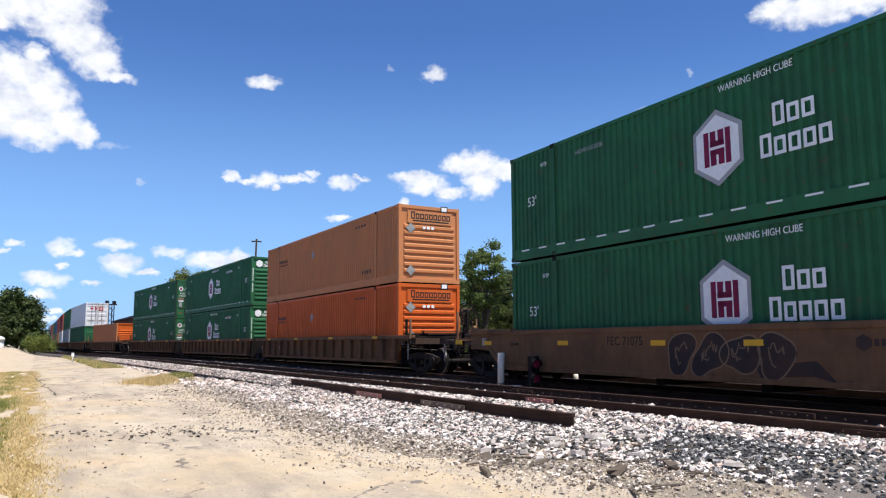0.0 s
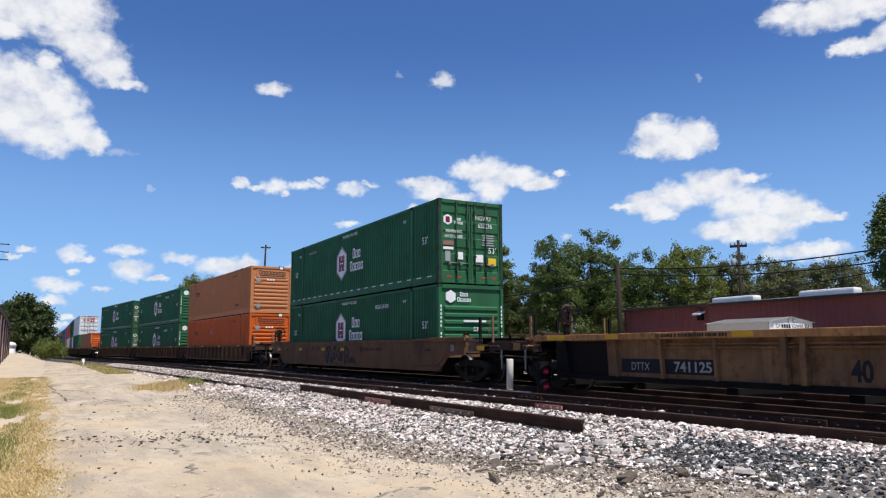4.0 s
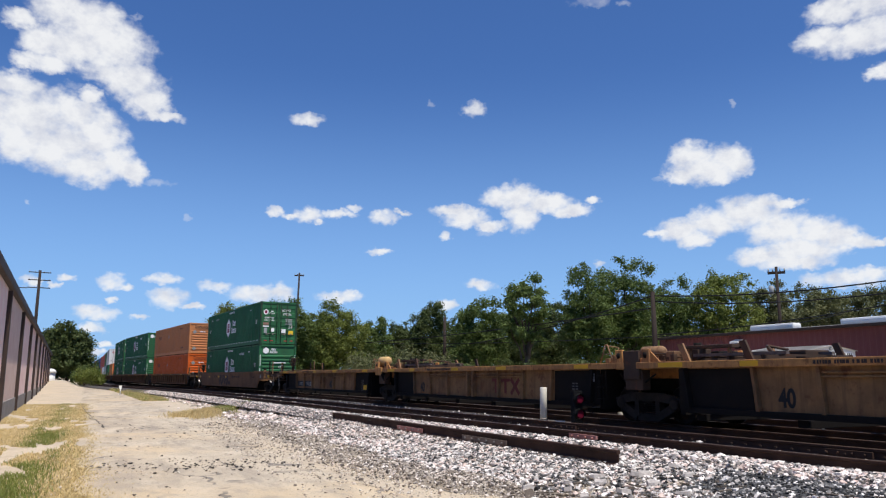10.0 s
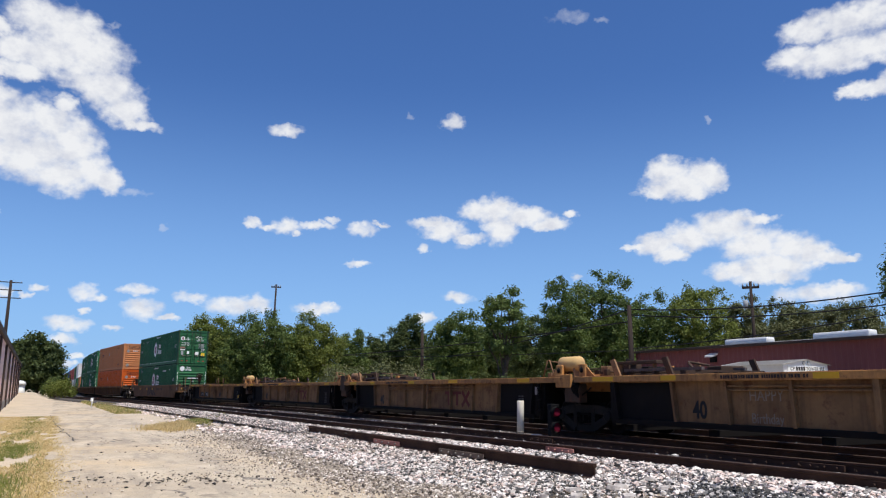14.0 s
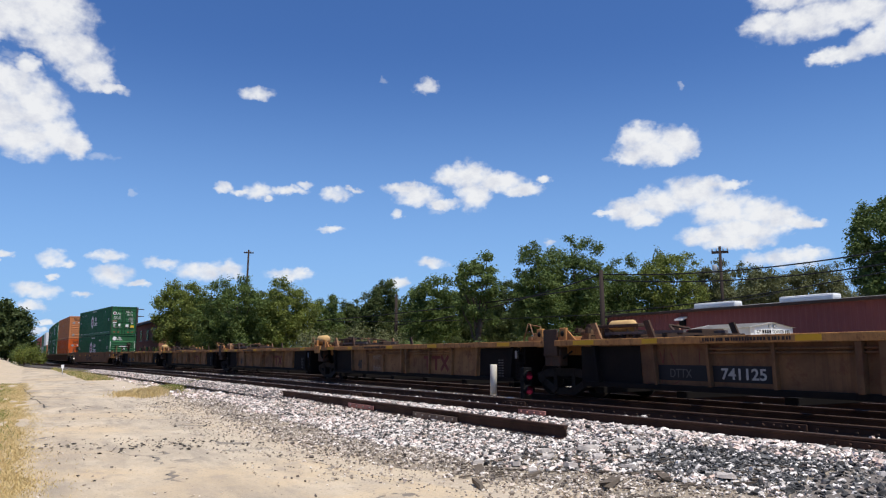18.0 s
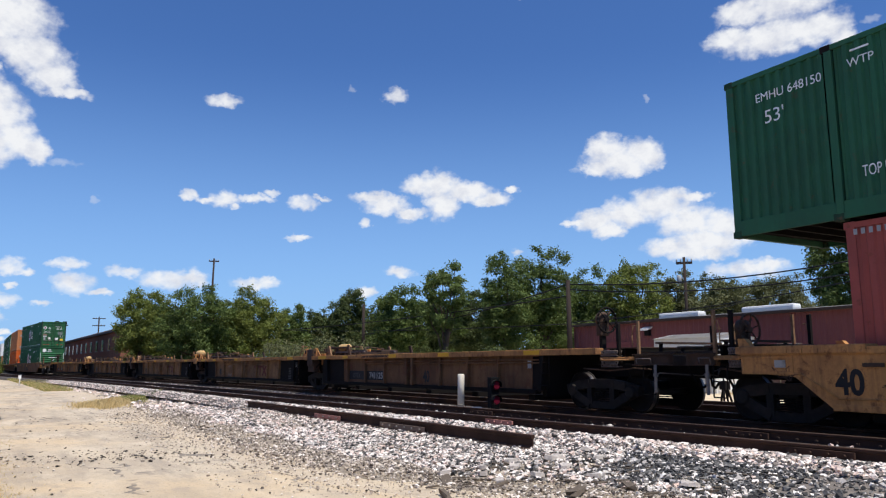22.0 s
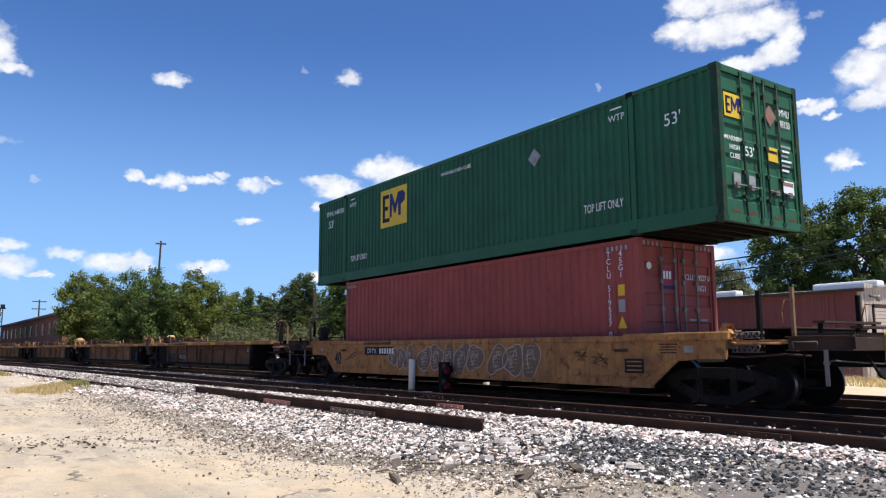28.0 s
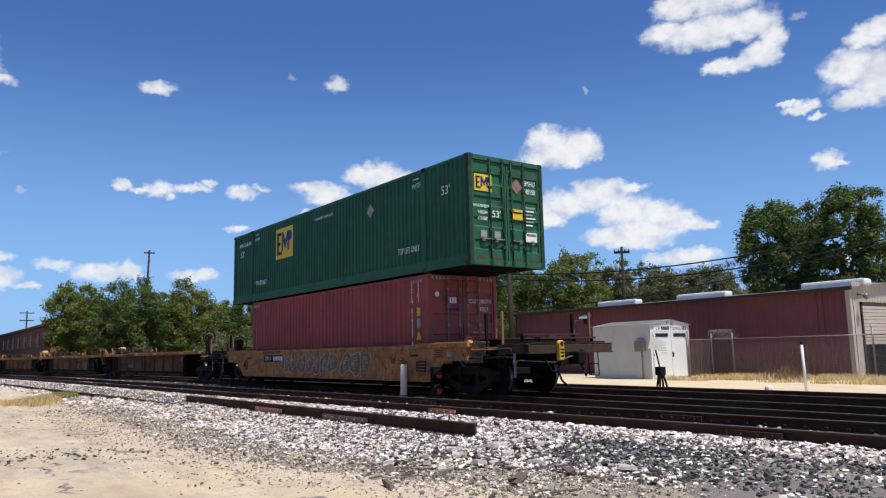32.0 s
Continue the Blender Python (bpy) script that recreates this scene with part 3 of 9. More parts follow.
def ground_material():
    m = bpy.data.materials.new("dry_pale_soil")
    ns, ls = nodes_of(m)
    out, bsdf = ns.new("ShaderNodeOutputMaterial"), ns.new("ShaderNodeBsdfPrincipled")
    tc = ns.new("ShaderNodeTexCoord")
    col = None
    for sc, lo, hi, c in ((0.25, 0.40, 0.62, (0.54, 0.44, 0.31)), (0.9, 0.50, 0.66, (0.38, 0.31, 0.23)), (7.0, 0.52, 0.72, (0.58, 0.49, 0.38)), (30.0, 0.58, 0.7, (0.2, 0.18, 0.15))):
        n = ns.new("ShaderNodeTexNoise")
        n.inputs["Scale"].default_value, n.inputs["Detail"].default_value = sc, 6
        ls.new(tc.outputs["Object"], n.inputs["Vector"])
        r = ns.new("ShaderNodeMapRange")
        r.inputs["From Min"].default_value, r.inputs["From Max"].default_value, r.inputs["To Max"].default_value = lo, hi, 0.75
        ls.new(n.outputs["Fac"], r.inputs["Value"])
        x = ns.new("ShaderNodeMix")
        x.data_type = "RGBA"
        ls.new(r.outputs[0], x.inputs["Factor"])
        if col is None:
            x.inputs["A"].default_value = (0.48, 0.40, 0.30, 1)
        else:
            ls.new(col, x.inputs["A"])
        x.inputs["B"].default_value = (*c, 1)
        col = x.outputs["Result"]
    ls.new(col, bsdf.inputs["Base Color"])
    bsdf.inputs["Roughness"].default_value = 0.95
    b = ns.new("ShaderNodeBump")
    b.inputs["Strength"].default_value, b.inputs["Distance"].default_value = 0.4, 0.03
    ls.new(n.outputs["Fac"], b.inputs["Height"])
    ls.new(b.outputs[0], bsdf.inputs["Normal"])
    ls.new(bsdf.outputs[0], out.inputs[0])
    return m


def grid_sheet(name, xs, ys, z, mat):
    verts = [(x, y, z(x, y)) for y in ys for x in xs]
    w = len(xs)
    faces = [(j * w + i, j * w + i + 1, (j + 1) * w + i + 1, (j + 1) * w + i) for j in range(len(ys) - 1) for i in range(w - 1)]
    return raw(name, verts, faces, mat, True)


gx = [-2500, -800, -300, -120, -60, -30] + list(np.arange(-20, 20, 0.5)) + [20, 22, 25, 30, 40, 60, 120, 300, 800, 2500]
gy = [-2500, -800, -250, -80, -40] + list(np.arange(-20, 60, 0.6)) + list(np.arange(60, 200, 4.0)) + [200, 240, 300, 420, 800, 2500]
ground = tagged(grid_sheet("ground", gx, gy, ground_z, ground_material()), "dry sandy soil with pale dust and stones", "ground", kind="structure")


def road_material():
    m = bpy.data.materials.new("worn_pale_road")
    ns, ls = nodes_of(m)
    out, bsdf = ns.new("ShaderNodeOutputMaterial"), ns.new("ShaderNodeBsdfPrincipled")
    tc = ns.new("ShaderNodeTexCoord")

    def layer(a, b, tex_out, lo, hi, top=1.0):
        r = ns.new("ShaderNodeMapRange")
        r.inputs["From Min"].default_value, r.inputs["From Max"].default_value, r.inputs["To Max"].default_value = lo, hi, top
        ls.new(tex_out, r.inputs["Value"])
        x = ns.new("ShaderNodeMix")
        x.data_type = "RGBA"
        ls.new(r.outputs[0], x.inputs["Factor"])
        if isinstance(a, tuple):
            x.inputs["A"].default_value = (*a, 1)
        else:
            ls.new(a, x.inputs["A"])
        x.inputs["B"].default_value = (*b, 1)
        return x.outputs["Result"]

    def nz(scale, detail=6, stretch=(1, 1, 1), off=0.0):
        mp = ns.new("ShaderNodeMapping")
        mp.inputs["Scale"].default_value, mp.inputs["Location"].default_value = stretch, (off, off, 0)
        ls.new(tc.outputs["Object"], mp.inputs[0])
        n = ns.new("ShaderNodeTexNoise")
        n.inputs["Scale"].default_value, n.inputs["Detail"].default_value, n.inputs["Roughness"].default_value = scale, detail, 0.65
        ls.new(mp.outputs[0], n.inputs["Vector"])
        return n.outputs["Fac"]

    c = layer((0.50, 0.42, 0.31), (0.345, 0.285, 0.215), nz(0.35, 7, (1, 0.35, 1)), 0.42, 0.60)      # worn asphalt showing through pale dust
    c = layer(c, (0.56, 0.475, 0.355), nz(0.8, 6, (1, 0.5, 1), 4.0), 0.5, 0.62, 0.85)
    c = layer(c, (0.295, 0.25, 0.195), nz(1.6, 8, (1, 0.14, 1), 7.0), 0.50, 0.62, 0.75)      # streaks along the wheel tracks
    c = layer(c, (0.56, 0.43, 0.27), nz(0.22, 5, off=11.0), 0.50, 0.64, 0.7)      # drifts of yellow sand
    c = layer(c, (0.35, 0.29, 0.225), nz(3.1, 8, (1, 0.6, 1), 15.0), 0.52, 0.62, 0.6)      # scuffed patches
    c = layer(c, (0.17, 0.15, 0.13), nz(26, 6), 0.56, 0.68, 0.75)
    c = layer(c, (0.62, 0.55, 0.45), nz(60, 3, off=2.0), 0.6, 0.7, 0.5)
    warp = ns.new("ShaderNodeVectorMath")
    warp.operation = "MULTIPLY_ADD"
    wn = ns.new("ShaderNodeTexNoise")
    wn.inputs["Scale"].default_value, wn.inputs["Detail"].default_value = 1.1, 6
    ls.new(tc.outputs["Object"], wn.inputs["Vector"])
    ls.new(wn.outputs["Color"], warp.inputs[0])
    warp.inputs[1].default_value = (1.1, 1.1, 0)
    mpc = ns.new("ShaderNodeMapping")
    mpc.inputs["Scale"].default_value = (1, 0.45, 0)
    ls.new(tc.outputs["Object"], mpc.inputs[0])
    ls.new(mpc.outputs[0], warp.inputs[2])
    vo = ns.new("ShaderNodeTexVoronoi")
    vo.feature = "DISTANCE_TO_EDGE"
    vo.inputs["Scale"].default_value = 0.42
    ls.new(warp.outputs[0], vo.inputs["Vector"])
    line = add_math(ns, ls, "LESS_THAN", vo.outputs["Distance"], 0.011)
    c = layer(c, (0.13, 0.115, 0.10), add_math(ns, ls, "MULTIPLY", line, nz(0.5, 3, off=9.0)), 0.48, 0.56, 0.8)   # cracks
    ls.new(c, bsdf.inputs["Base Color"])
    bsdf.inputs["Roughness"].default_value = 0.9
    b = ns.new("ShaderNodeBump")
    b.inputs["Strength"].default_value, b.inputs["Distance"].default_value = 0.35, 0.01
    ls.new(nz(70, 4), b.inputs["Height"])
    ls.new(b.outputs[0], bsdf.inputs["Normal"])
    ls.new(bsdf.outputs[0], out.inputs[0])
    return m


def road_edges(y):
    left = -0.35 - 0.03 * max(0.0, y - 8) + 0.22 * noise.noise((0.0, y * 0.6, 1.0)) + 0.1 * noise.noise((0.0, y * 2.3, 1.0))
    right = float(np.interp(y, (-30, 6, 12, 20, 32, 50, 90, 160), (5.0, 4.6, 3.3, 3.2, 3.0, 2.0, -0.2, -4.0)))
    return left, right + 0.25 * noise.noise((5.0, y * 0.45, 1.0))


def make_road():
    ys = [-30, -20, -10, -5] + list(np.arange(0, 60, 0.5)) + list(np.arange(60, 180, 3.0))
    verts, faces, n = [], [], 9
    for y in ys:
        a, b = road_edges(y)
        for i in range(n):
            x = a + (b - a) * i / (n - 1)
            verts.append((x, y, ground_z(x, y) + 0.012 + (0.012 if 0 < i < n - 1 else -0.008)))
    for j in range(len(ys) - 1):
        for i in range(n - 1):
            k = j * n + i
            faces.append((k, k + 1, k + n + 1, k + n))
    return tagged(raw("road", verts, faces, road_material(), True), "cracked pale access road of worn asphalt beside the railway", "road", kind="structure")


make_road()


def road_cracks():
    """Long open cracks and a few short branches in the old asphalt."""
    mat = material("dark_crack_filling", (0.10, 0.088, 0.075), 0.95, vary=0.4, grain=30)
    rng = random.Random(8)
    runs = [((-1.7, 50.0), (-0.9, 36.0)), ((-0.95, 37.0), (-0.1, 25.0)), ((-0.7, 33.0), (0.9, 29.5)), ((0.2, 27.0), (1.6, 24.0))]
    for (xa, ya), (xb, yb) in runs:
        n = 26
        verts, faces = [], []
        for i in range(n + 1):
            f = i / n
            x = xa + (xb - xa) * f + 0.22 * noise.noise((f * 9 + xa, ya, 1.0)) + 0.08 * noise.noise((f * 31 + xa, ya, 5.0))
            y = ya + (yb - ya) * f + 0.35 * noise.noise((f * 7, xa, 9.0))
            w = (0.008 + 0.024 * rng.random()) * (1 if 0 < i < n else 0.1)
            z = ground_z(x, y) + 0.031
            verts += [(x - w, y - w * 0.4, z), (x + w, y + w * 0.4, z)]
        faces = [(2 * i, 2 * i + 1, 2 * i + 3, 2 * i + 2) for i in range(n)]
        tagged(raw("road_crack", verts, faces, mat, False), "long dark crack in the worn asphalt", "crack", kind="structure")


road_cracks()


def make_track_bed():
    """Raised ballast bed under the three tracks."""
    bm_mat = material("packed_dark_ballast", (0.10, 0.09, 0.085), 0.95, dirt=(0.03, 0.026, 0.024), dirt_amount=0.9, scale=0.8, grain=26, vary=0.7, bump=0.9, bump_scale=22)
    ys = list(np.arange(-40, 80, 1.0)) + list(np.arange(80, 330, 5.0))
    verts, faces = [], []
    for y in ys:
        c, g = line_x(y), siding_gap(y)
        far = 3.45 + 0.012 * max(0.0, y)
        row = [(c - g - 1.95, 0.18), (c - g - 1.3, 0.335), (c - g + 1.3, 0.345), (c - 1.3, 0.345), (c + 1.3, 0.345), (c + far + 1.3, 0.335), (c + far + 2.1, 0.24)]
        verts += [(x, y, z) for x, z in row]
    for j in range(len(ys) - 1):
        for i in range(6):
            k = j * 7 + i
            faces.append((k, k + 1, k + 8, k + 7))
    return tagged(raw("track_bed", verts, faces, bm_mat, True), "dark oily ballast bed under the railway tracks", "ballast", kind="structure")


make_track_bed()


def soil_patch():
    """Dark fine grit at the foot of the shoulder, close to the eye."""
    mat = material("dark_fine_grit", (0.17, 0.15, 0.135), 0.95, dirt=(0.33, 0.28, 0.24), dirt_amount=0.5, scale=1.5, grain=60, vary=0.9, bump=0.6, bump_scale=60)
    verts, faces, n = [(7.9, 3.9, ground_z(7.9, 3.9) + 0.02)], [], 40
    for ring in (0.5, 0.8, 1.0):
        for i in range(n):
            a = i * math.tau / n
            r = ring * (1 + 0.18 * noise.noise((math.cos(a) * 1.5, math.sin(a) * 1.5, 2.0)))
            x, y = 7.9 + 2.3 * r * math.cos(a), 3.9 + 1.75 * r * math.sin(a)
            verts.append((x, y, ground_z(x, y) + (0.02 if ring < 1 else -0.01)))
    for i in range(n):
        j = (i + 1) % n
        faces.append((0, 1 + i, 1 + j))
        for k in (0, 1):
            faces.append((1 + k * n + i, 1 + (k + 1) * n + i, 1 + (k + 1) * n + j, 1 + k * n + j))
    tagged(raw("grit_patch", verts, faces, mat, True), "dark fine grit between road and ballast", "soil", kind="structure")


soil_patch()


def shoulder_grit():
    """Grey-brown grit that the loose stones lie on, with an uneven edge towards the road."""
    mat = material("grey_brown_grit", (0.24, 0.205, 0.165), 0.95, dirt=(0.46, 0.38, 0.28), dirt_amount=0.85, scale=1.6, grain=45, vary=0.8, bump=0.7, bump_scale=50)
    ys = list(np.arange(2.0, 34, 0.3)) + list(np.arange(34, 80, 1.0))
    n, verts = 8, []
    for y in ys:
        e = float(np.interp(y, (0, 6, 9, 12, 20, 30, 45, 60), GRAVEL_EDGE)) - 0.35 + 0.7 * noise.noise((0.0, y * 0.45, 31.0)) + 0.3 * noise.noise((0.0, y * 1.7, 33.0))
        b = line_x(y) - siding_gap(y) - 1.4
        for i in range(n):
            x = e + (b - e) * i / (n - 1)
            verts.append((x, y, ground_z(x, y) + (0.006 if i else -0.012)))
    faces = [(j * n + i, j * n + i + 1, (j + 1) * n + i + 1, (j + 1) * n + i) for j in range(len(ys) - 1) for i in range(n - 1)]
    tagged(raw("shoulder_grit", verts, faces, mat, True), "grey-brown grit under the loose ballast stones", "soil", kind="structure")


GRAVEL_EDGE = (6.4, 5.7, 4.7, 4.0, 4.0, 4.3, 4.4, 3.4)
shoulder_grit()


def yard_sand():
    """Pale bare sand between the far track and the building."""
    mat = material("pale_yellow_sand", (0.60, 0.49, 0.33), 0.95, dirt=(0.44, 0.35, 0.24), dirt_amount=0.6, scale=0.9, grain=40, vary=0.25, bump=0.5, bump_scale=30)
    xs, ys = np.arange(17.6, 29.2, 0.4), np.arange(-4, 27, 0.5)
    verts = [(x + 0.3 * noise.noise((0.0, y * 0.7, 4.0)) * (x < 18), y, 0.285 + 0.02 * noise.noise((x * 0.8, y * 0.8, 6.0)) - (0.04 if x in (xs[0], xs[-1]) or y in (ys[0], ys[-1]) else 0)) for y in ys for x in xs]
    w = len(xs)
    faces = [(j * w + i, j * w + i + 1, (j + 1) * w + i + 1, (j + 1) * w + i) for j in range(len(ys) - 1) for i in range(w - 1)]
    tagged(raw("yard", verts, faces, mat, True), "pale yellow sand before the maroon building", "ground", kind="structure")


yard_sand()
RAIL = [(-0.076, 0), (-0.076, 0.012), (-0.018, 0.034), (-0.010, 0.05), (-0.010, 0.128), (-0.036, 0.142), (-0.037, 0.172), (-0.028, 0.18),
        (0.028, 0.18), (0.037, 0.172), (0.036, 0.142), (0.010, 0.128), (0.010, 0.05), (0.018, 0.034), (0.076, 0.012), (0.076, 0)]


def rail_sweep(name, pts, mat_side, mat_top, base_z=0.0):
    """A rail section drawn along points (x, y, z)."""
    n = len(RAIL)
    verts, faces, mi = [], [], []
    for i, p in enumerate(pts):
        a, b = Vector(pts[max(0, i - 1)]), Vector(pts[min(len(pts) - 1, i + 1)])
        d = (b - a).normalized()
        right = Vector((d.y, -d.x, 0))
        verts += [tuple(Vector(p) + right * u + Vector((0, 0, v + base_z))) for u, v in RAIL]
    for j in range(len(pts) - 1):
        for i in range(n):
            faces.append((j * n + i, j * n + (i + 1) % n, (j + 1) * n + (i + 1) % n, (j + 1) * n + i))
            mi.append(1 if i == 7 else 0)
    faces += [tuple(range(n)), tuple(range((len(pts) - 1) * n, len(pts) * n))[::-1]]
    mi += [0, 0]
    me = bpy.data.meshes.new(name)
    me.from_pydata(verts, [], faces)
    me.materials.append(mat_side)
    me.materials.append(mat_top)
    me.polygons.foreach_set("material_index", mi)
    me.update()
    bm = bmesh.new()
    bm.from_mesh(me)
    bmesh.ops.recalc_face_normals(bm, faces=bm.faces[:])
    bm.to_mesh(me)
    bm.free()
    return new(name, me)


def make_tracks():
    ys = [-40, -20] + list(np.arange(-10, 90, 2.0)) + list(np.arange(90, 330, 6.0))
    tie_bm = bmesh.new()
    box(tie_bm, -1.28, 1.28, -0.11, 0.11, 0, 0.16, 0.012)
    tie_me = mesh_of("tie", tie_bm, M["tie"])
    plate_bm = bmesh.new()
    for sx in (-0.755, 0.755):
        box(plate_bm, sx - 0.17, sx + 0.17, -0.09, 0.09, 0, 0.018)
        for px_, py in ((-0.1, -0.05), (-0.1, 0.05), (0.1, -0.05), (0.1, 0.05)):
            box(plate_bm, sx + px_ - 0.018, sx + px_ + 0.018, py - 0.014, py + 0.014, 0.018, 0.05)
    plate_me = mesh_of("tie_plate", plate_bm, M["rail_rust"])
    for kind, fx in track_lines():
        t = tagged(new(kind + "_track"), {"main": "railway track with worn rails under the freight train", "near": "empty near track with rusty brown rails",
                                          "far": "rusty side track behind the train"}[kind], "railway track", kind="structure")
        for side in (-0.755, 0.755):
            pts = []
            for y in ys:
                h = math.radians(heading(y))
                pts.append((fx(y) + side * math.cos(h), y + side * math.sin(h), RAIL_Z - 0.18))
            r = rail_sweep("rail", pts, M["rail_rust"], M["rail_top"])
            r.parent = t
        far_to = 34 if kind != "far" else 30
        y = -6.0
        while y < far_to:
            o = new("tie", tie_me)
            o.parent = t
            o.matrix_basis = pose(fx(y), y, RAIL_Z - 0.18 - 0.175, 0, 0, heading(y))
            if kind != "far":
                o2 = new("tie_plate", plate_me)
                o2.parent = o
                o2.matrix_basis = pose(0, 0, 0.16)
            y += 0.52
        verts, faces = [], []
        while y < 120:
            h = math.radians(heading(y))
            c, s = math.cos(h), math.sin(h)
            k = len(verts)
            for dz in (0, 0.16):
                for u, v in ((-1.28, -0.11), (1.28, -0.11), (1.28, 0.11), (-1.28, 0.11)):
                    verts.append((fx(y) + u * c - v * s, y + u * s + v * c, RAIL_Z - 0.355 + dz))
            faces += [(k + 4, k + 5, k + 6, k + 7), (k, k + 1, k + 5, k + 4), (k + 2, k + 3, k + 7, k + 6), (k + 1, k + 2, k + 6, k + 5), (k + 3, k, k + 4, k + 7)]
            y += 0.52
        o = tagged(raw("ties_far_off", verts, faces, M["tie"]), kind="stuff")
        o.parent = t


make_tracks()

# ---------------------------------------------------------------- the train
FT53, FT40, W53, W40, HC = 16.154, 12.192, 2.591, 2.438, 2.896
SPEED = (63.73766391, -16.54318947, -5.84583482, 0.23595783, 1.97041886)
MOVERS = []     # (thing, place along the train, lateral, height)
WHEELS = []     # (wheelset, place on its car, height)


def train_at(t):
    """Where the train's last container ends, along the line; the train slows down."""
    q = t / 16 - 1
    return -28.66091689 + sum(c * q ** (i + 1) for i, c in enumerate(SPEED))


def corrugated(bm, y0, y1, z0, z1, x, out, depth=0.036, pitch=0.28, across=False):
    """Trapezoid ribs that run up the wall; out: the sign of the outer side. across: the ribs lie flat."""
    a0, a1 = (z0, z1) if across else (y0, y1)
    n = max(1, round((a1 - a0) / pitch))
    p = (a1 - a0) / n
    prof = []
    for i in range(n):
        b = a0 + i * p
        prof += [(b, 0.0), (b + 0.36 * p, 0.0), (b + 0.5 * p, depth), (b + 0.86 * p, depth)]
    prof.append((a1, 0.0))
    rows = []
    for a, d in prof:
        xx = x - out * d
        if across:
            rows.append((bm.verts.new((xx, y0, a)), bm.verts.new((xx, y1, a))))
        else:
            rows.append((bm.verts.new((xx, a, z0)), bm.verts.new((xx, a, z1))))
    for p0, p1 in zip(rows, rows[1:]):
        bm.faces.new((p0[0], p1[0], p1[1], p0[1]) if (out > 0) != across else (p0[1], p1[1], p1[0], p0[0]))


def word(text, size, mat, at, parent, name="lettering", thick=0.002, stretch=1.0, bold=0.0):
    """Raised paint letters; they face -x of their parent unless turned by at."""
    cu = bpy.data.curves.new(name, "FONT")
    cu.body, cu.size, cu.extrude, cu.align_x, cu.offset = text, size, thick, "CENTER", bold
    tmp = bpy.data.objects.new(name, cu)
    me = bpy.data.meshes.new_from_object(tmp)
    bpy.data.objects.remove(tmp)
    me.transform(Matrix.Diagonal((stretch, 1, 1, 1)))
    me.materials.clear()
    me.materials.append(mat)
    ob = new(name, me)
    ob.parent, ob.matrix_basis = parent, at
    return ob


def on_near(x, y, z):      # reads from the camera's side (looking along +x)
    return pose(x, y, z, 90, 0, -90)


def on_rear(x, y, z):      # reads from behind the train (looking along +y)
    return pose(x, y, z, 90, 0, 0)


def shape(name, outline, mat, at, parent, thick=0.003, label=""):
    """A flat painted or riveted shape, drawn as an outline (right, up)."""
    bm = bmesh.new()
    a, b = [bm.verts.new((u, v, 0)) for u, v in outline], [bm.verts.new((u, v, thick)) for u, v in outline]
    n = len(outline)
    fs = [bm.faces.new(b), bm.faces.new(a[::-1])] + [bm.faces.new((a[i], a[(i + 1) % n], b[(i + 1) % n], b[i])) for i in range(n)]
    bmesh.ops.recalc_face_normals(bm, faces=fs)
    return part(name, bm, mat, parent, label, at)


def rect(w, h, u=0.0, v=0.0):
    return [(u - w / 2, v - h / 2), (u + w / 2, v - h / 2), (u + w / 2, v + h / 2), (u - w / 2, v + h / 2)]


def bars(name, spec, mat, at, parent, thick=0.003, label=""):
    """Several plain bars (width, height, right, up) as one painted mark."""
    bm = bmesh.new()
    for w, h, u, v in spec:
        box(bm, u - w / 2, u + w / 2, v - h / 2, v + h / 2, 0, thick)
    return part(name, bm, mat, parent, label, at)


def dash_row(n, w, h, gap, u=0.0, v=0.0):
    return [(w, h, u + (i - (n - 1) / 2) * (w + gap), v) for i in range(n)]


